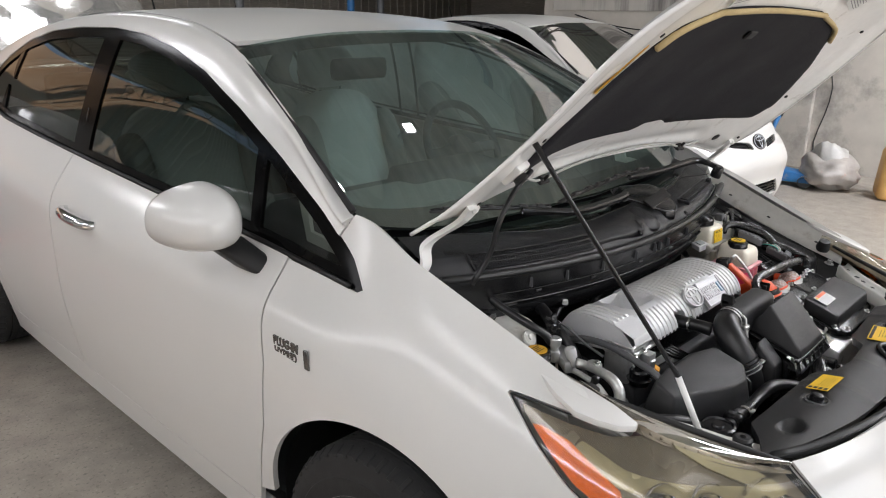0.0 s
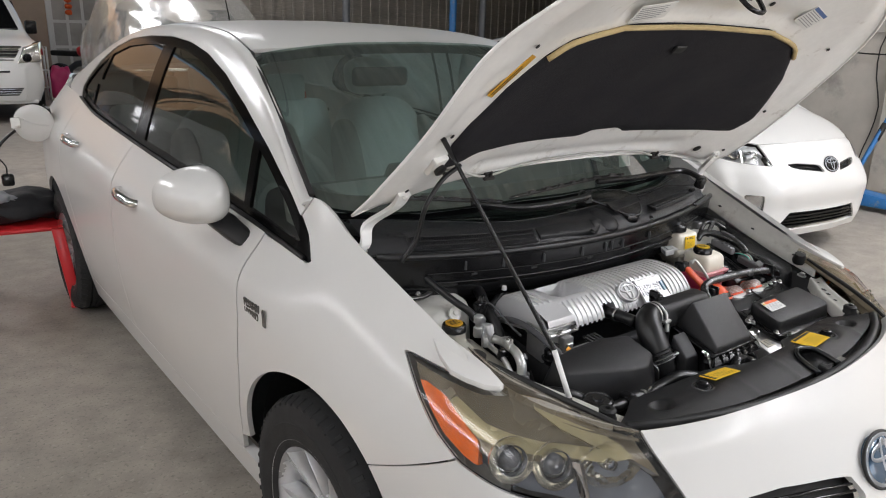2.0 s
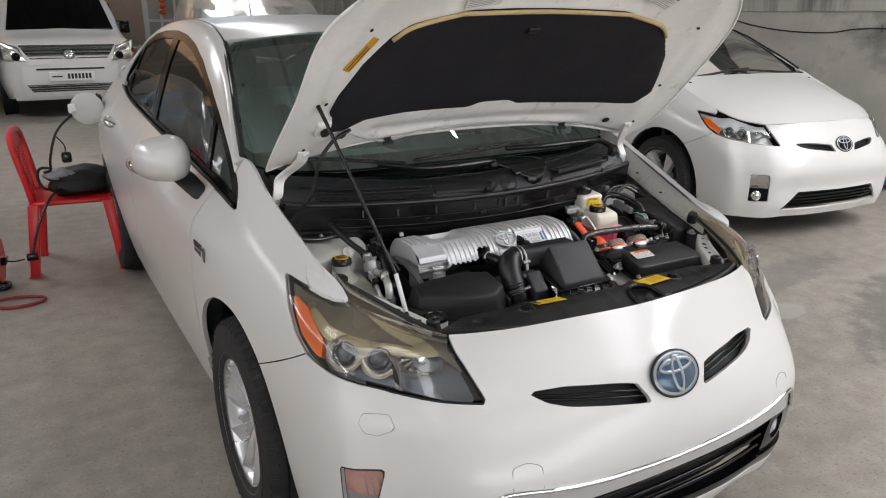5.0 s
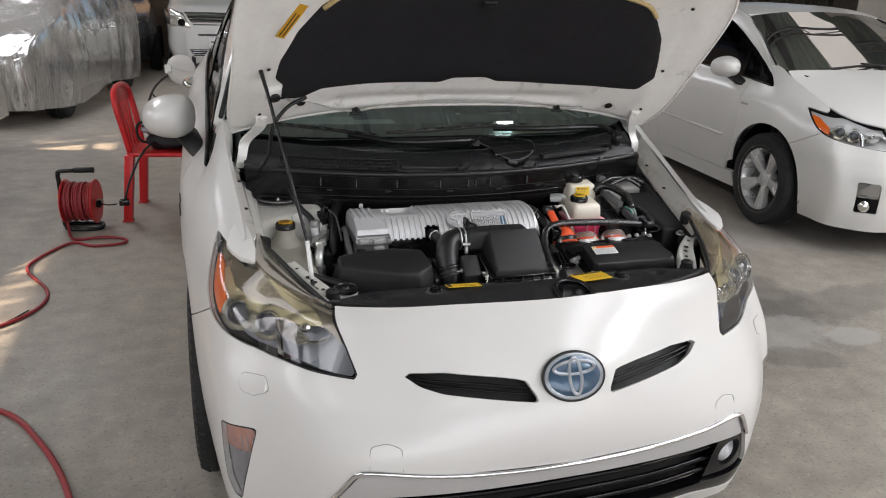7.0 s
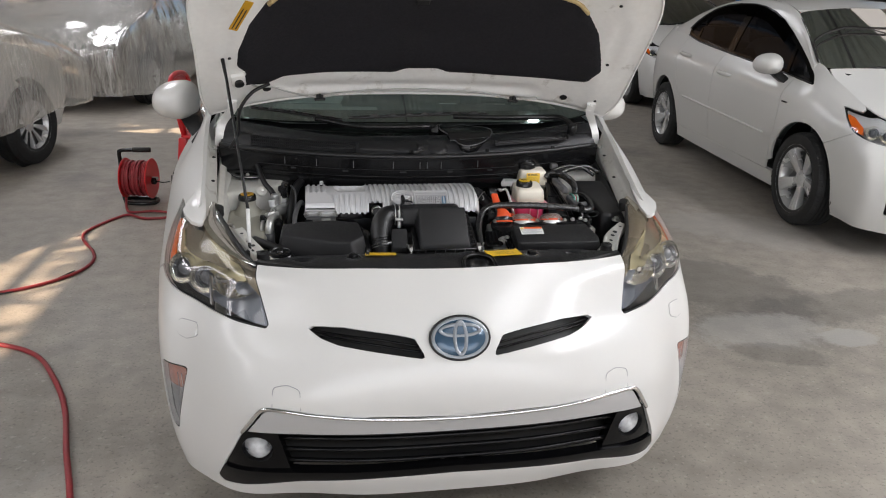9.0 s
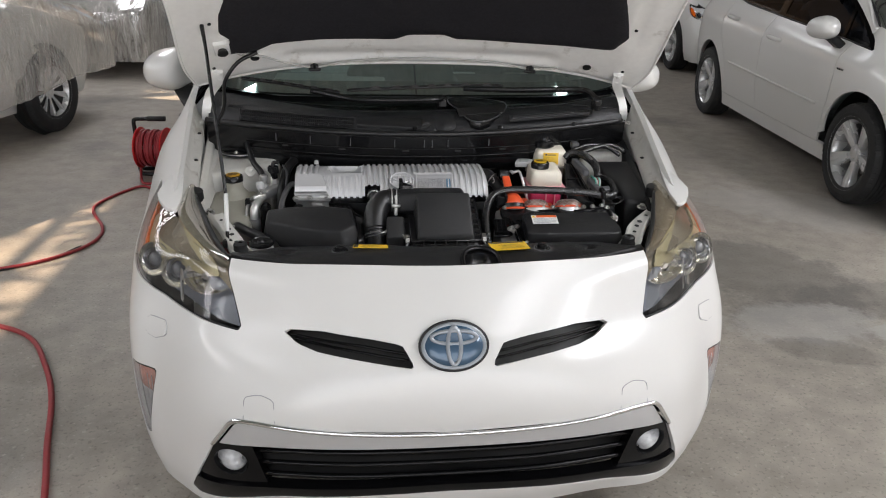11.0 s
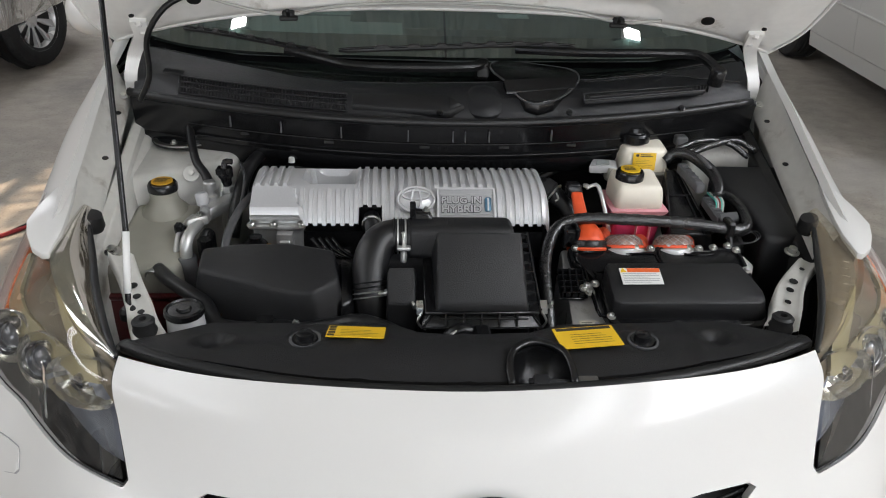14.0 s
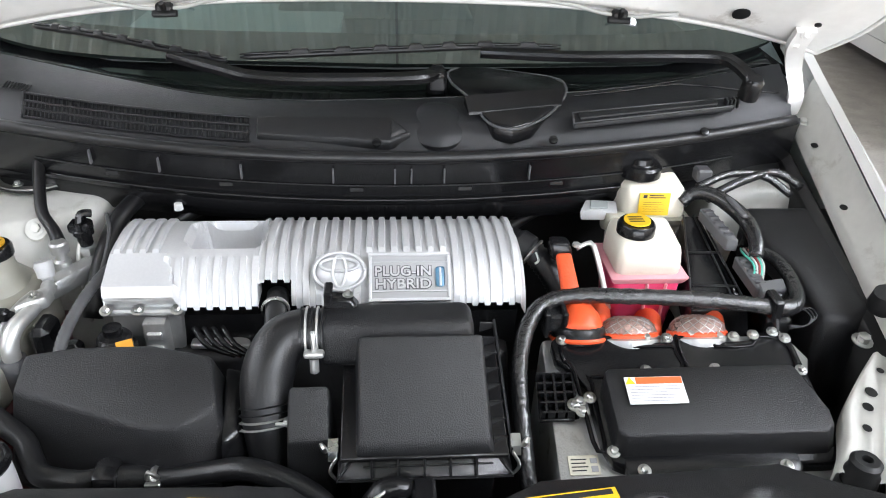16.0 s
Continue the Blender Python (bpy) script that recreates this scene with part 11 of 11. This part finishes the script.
for k in range(15):
    x = -0.077 + k * 0.0112
    rr = 0.112 + 0.006 * math.sin(k * 2.1)
    part("cable_turn", tube_bm([(x + 0.006 * math.sin(a * 0.5 + k), 0.015 + rr * math.cos(a), 0.175 + rr * math.sin(a)) for a in np.linspace(0, 2 * math.pi, 25)], 0.0078, 6, 1), REDHOSE, reel)
part("yellow_tag", box_bm(-0.13, -0.10, 0.0, 0.04, 0.20, 0.215, 0.003, 1), YELLOW, reel)
part("socket", join(lathe_bm([(0.022, 0), (0.024, 0.02), (0.016, 0.028), (0, 0.028)], 18, pose(0.095, 0.0, 0.16, 0, 90, 0)), tube_bm([(0.12, 0.0, 0.16), (0.16, 0.01, 0.15), (0.21, 0.015, 0.155)], 0.004, 6, 3)), SATIN, reel)

h1 = tagged(part("red_cable", tube_bm([(-1.63, 3.52, 0.06), (-1.60, 3.40, 0.012), (-1.55, 3.34, 0.009), (-1.42, 3.36, 0.009), (-1.29, 3.30, 0.009), (-1.30, 3.22, 0.009), (-1.45, 3.20, 0.009), (-1.56, 3.28, 0.011), (-1.64, 3.20, 0.009), (-1.73, 2.98, 0.009), (-1.72, 2.82, 0.009), (-1.60, 2.58, 0.009), (-1.565, 2.42, 0.009), (-1.60, 2.27, 0.009), (-1.72, 2.12, 0.009), (-1.90, 2.02, 0.009), (-2.3, 1.93, 0.009), (-3.0, 1.95, 0.009)], 0.0085, 8, 6), REDHOSE, None), "red rubber cable lying in bends on the floor", "cable")
h2 = tagged(part("red_hose", tube_bm([(-2.6, 1.62, 0.009), (-2.0, 1.52, 0.009), (-1.70, 1.46, 0.009), (-1.50, 1.34, 0.009), (-1.36, 1.12, 0.009), (-1.26, 0.90, 0.009), (-1.18, 0.64, 0.009), (-1.10, 0.40, 0.009), (-1.02, 0.10, 0.009), (-1.05, -0.4, 0.009), (-1.3, -1.2, 0.009)], 0.010, 8, 6), REDHOSE, None), "red air hose lying on the floor", "hose")
h3 = tagged(part("thin_wire", tube_bm([(-1.62, 2.30, 0.006), (-1.72, 2.14, 0.005), (-1.92, 2.00, 0.005), (-2.4, 1.9, 0.005)], 0.004, 6, 5), HOSE, None), "thin black wire along the red cable", "wire")

# ---- by the side wall ----
JERRY = mat("ochre_plastic_can", (0.62, 0.36, 0.12), 0.5, scale=12, spread=0.12, coarse=3)
can = thing("jerrycan", "large ochre plastic jerrycan on the floor by the wall", "jerrycan", pose(5.62, 1.42, 0, 0, 0, 20))
part("can_body", box_bm(-0.17, 0.17, -0.15, 0.15, 0, 0.46, 0.06, 5, (0.05, 0.05)), JERRY, can)
part("neck", lathe_bm([(0.05, 0), (0.04, 0.03), (0.04, 0.06)], 20, pose(0.08, 0.0, 0.445)), JERRY, can)
part("cap", lathe_bm([(0.046, 0), (0.046, 0.035), (0.04, 0.04), (0, 0.04)], 20, pose(0.08, 0.0, 0.47)), SEAL, can)
part("grip", tube_bm([(-0.13, 0, 0.44), (-0.10, 0, 0.51), (0.0, 0, 0.51), (0.03, 0, 0.45)], 0.018, 10, 4), JERRY, can)
sack = thing("plastic_sack", "crumpled white plastic sack of scrap on the floor", "sack", pose(5.72, 2.0, 0, 0, 0, 30))
part("sack_body", lump(0.36, 0.24, 0.15, 12.7, 0.28, (40, 24)), mat("grey_white_sack", (0.40, 0.37, 0.34), 0.55, scale=9, spread=0.3, coarse=3, bump=1.0, bscale=14, wear=((0.45, 0.2, 0.15), 0.12, 6)), sack)
part("sack_fold", lump(0.20, 0.15, 0.20, 4.4, 0.30, (30, 20)), mat("pale_sack", (0.46, 0.45, 0.43), 0.45, scale=9, spread=0.25, bump=1.0, bscale=16), sack)
jack = thing("trolley_jack", "blue steel trolley jack with a long handle against the wall", "jack", pose(5.55, 2.42, 0, 0, 0, 5))
part("jack_body", slab_bm([(-0.12, -0.35, 0.04), (0.12, -0.35, 0.04), (0.12, 0.35, 0.04), (-0.12, 0.35, 0.04)], [(-0.10, -0.30, 0.12), (0.10, -0.30, 0.12), (0.10, 0.35, 0.20), (-0.10, 0.35, 0.20)], 0.02, 2), BLUEPIPE, jack)
for sx in (-0.13, 0.13):
    for yy in (-0.30, 0.28):
        part("roller", lathe_bm([(0.05, -0.025), (0.058, -0.015), (0.058, 0.015), (0.05, 0.025), (0.015, 0.02), (0, 0.02)], 20, pose(sx, yy, 0.058, 0, 90, 0)), IRON, jack)
part("handle", tube_bm([(0.1, 0.2, 0.15), (0.42, 0.10, 0.70), (0.78, -0.02, 1.32)], 0.022, 10, 2), BLUEPIPE, jack, "long blue handle")
part("handle_sleeve", tube_bm([(0.36, 0.12, 0.58), (0.44, 0.094, 0.73)], 0.027, 10, 1), SEAL, jack)
blk = thing("brick_block", "grey block on the floor by the wall", "block", pose(6.2, 2.9, 0, 0, 0, 8))
part("block_body", box_bm(-0.2, 0.2, -0.1, 0.1, 0, 0.2, 0.01, 1), CONCRETE, blk)
wc = tagged(part("wall_cable", tube_bm([(6.46, 5.4, 1.50), (6.46, 4.98, 1.40), (6.46, 4.5, 1.34), (6.46, 4.0, 1.33), (6.46, 3.7, 1.37), (6.46, 3.4, 1.38), (6.46, 3.05, 1.345), (6.46, 2.6, 1.36), (6.46, 2.0, 1.46), (6.46, 1.0, 1.75)], 0.008, 6, 6), SEAL, None), "thin black cable slung along the wall", "cable")
part("cable_nail", tube_bm([(6.47, 3.42, 1.34), (6.46, 3.42, 1.42)], 0.008, 6, 1), IRON, wc)

# ---- far clutter by the house front ----
shelf = thing("wall_shelf", "wall shelf with plants and ornaments on the house front", "shelf", pose(0.35, 16.98, 1.35))
part("board", box_bm(-0.7, 0.7, -0.28, 0.0, 0, 0.03, 0.004, 1), mat("dark_board", (0.16, 0.10, 0.06), 0.6), shelf)
part("bracket", box_bm(-0.5, -0.46, -0.25, 0.0, -0.2, 0.0, 0.004, 1), IRON, shelf)
part("bracket", box_bm(0.46, 0.5, -0.25, 0.0, -0.2, 0.0, 0.004, 1), IRON, shelf)
shrine = thing("spirit_house", "small ornate red-brown spirit house on the shelf", "ornament", pose(0.0, 16.82, 1.38))
part("base", box_bm(-0.16, 0.16, -0.1, 0.1, 0, 0.22, 0.01, 1), mat("red_brown_wood", (0.22, 0.06, 0.04), 0.5), shrine)
part("roof", slab_bm([(-0.22, -0.14, 0.22), (0.22, -0.14, 0.22), (0.22, 0.12, 0.22), (-0.22, 0.12, 0.22)], [(-0.02, -0.02, 0.46), (0.02, -0.02, 0.46), (0.02, 0.02, 0.46), (-0.02, 0.02, 0.46)], 0.01, 1), mat("red_brown_roof", (0.26, 0.09, 0.05), 0.5), shrine)
plant = thing("potted_plant", "small green potted plant on the shelf", "plant", pose(0.45, 16.82, 1.38))
part("pot", lathe_bm([(0.06, 0), (0.08, 0.12), (0.07, 0.12), (0.06, 0.10), (0, 0.10)], 16), PAPER, plant)
rnd = random.Random(9)
V, F = [], []
for _ in range(160):
    c = np.array((rnd.gauss(0, 0.09), rnd.gauss(0, 0.06), 0.22 + rnd.gauss(0, 0.07)))
    a = np.array([rnd.uniform(-1, 1) for _ in range(3)]) * 0.04
    b = np.array([rnd.uniform(-1, 1) for _ in range(3)]) * 0.018
    k = len(V)
    V += [c - a, c + b, c + a, c - b]
    F.append((k, k + 1, k + 2, k + 3))
raw("foliage", V, F, LEAF, plant, smooth=False)
bike = thing("motorcycle", "black and red motorcycle standing by the house", "motorcycle", pose(1.85, 15.3, 0, 0, 0, 35))
for yy in (-0.62, 0.62):
    part("wheel", lathe_bm([(0.20, -0.03), (0.29, -0.05), (0.30, 0), (0.29, 0.05), (0.20, 0.03), (0.20, -0.03)], 28, pose(0, yy, 0.30, 0, 90, 0)), RUBBER, bike)
part("frame", tube_bm([(0, -0.62, 0.30), (0, -0.45, 0.85), (0, -0.2, 0.62), (0, 0.2, 0.60), (0, 0.62, 0.30)], 0.06, 8, 3), IRON, bike)
part("fuel_tank", lump(0.13, 0.26, 0.12, 2.2, 0.1), RED, bike).location = (0, -0.12, 0.72)
part("saddle", box_bm(-0.13, 0.13, 0.1, 0.7, 0.74, 0.84, 0.03, 2), SEAL, bike)
part("handlebar", tube_bm([(-0.35, -0.35, 1.02), (-0.1, -0.45, 0.95), (0.1, -0.45, 0.95), (0.35, -0.35, 1.02)], 0.016, 8, 3), CHROME, bike)
part("fairing", lump(0.2, 0.16, 0.2, 5.5, 0.2), PIANO, bike).location = (0, -0.58, 0.72)
rackm = mat("pink_plastic", (0.60, 0.04, 0.16), 0.45)
rack = thing("shoe_rack", "white tubular rack with striped and pink bags", "rack", pose(0.75, 14.6, 0))
for x in (-0.3, 0.3):
    part("upright", tube_bm([(x, -0.15, 0), (x, -0.15, 0.95), (x, 0.15, 0.95), (x, 0.15, 0)], 0.016, 8, 1), WHITEP, rack)
for z in (0.25, 0.55, 0.9):
    part("rail", tube_bm([(-0.3, -0.15, z), (0.3, -0.15, z)], 0.012, 8, 1), WHITEP, rack)
tagged(part("pink_bag", lump(0.20, 0.16, 0.30, 6.1, 0.3), rackm, None), "pink plastic bag on the floor", "bag").location = (1.25, 14.6, 0)
tagged(part("striped_bag", lump(0.26, 0.18, 0.34, 1.9, 0.3), mat("brown_striped_bag", (0.25, 0.17, 0.13), 0.7, scale=6, spread=0.5, streak=(14, 1, 1)), None), "brown striped bag by the rack", "bag").location = (0.72, 14.95, 0)
tagged(part("red_bucket", lathe_bm([(0.12, 0), (0.15, 0.3), (0.14, 0.3), (0.11, 0.02), (0, 0.02)], 20), RED, None), "red plastic bucket on the floor", "bucket").location = (0.35, 14.7, 0)
garland = tagged(part("garland", join(*[lump(0.06, 0.05, 0.05, k * 1.1, 0.3, (12, 8)) for k in range(1)]), mat("orange_garland", (0.75, 0.12, 0.02), 0.6), None), "orange paper garland hanging by the window", "garland")
bm = bmesh.new()
for k in range(9):
    b = lump(0.07, 0.06, 0.05, k * 1.3, 0.3, (12, 8))
    b.transform(pose(0, 0, k * 0.12))
    bm = join(bm, b)
garland.data.clear_geometry()
bm.to_mesh(garland.data)
bm.free()
garland.location = (1.98, 16.88, 1.5)
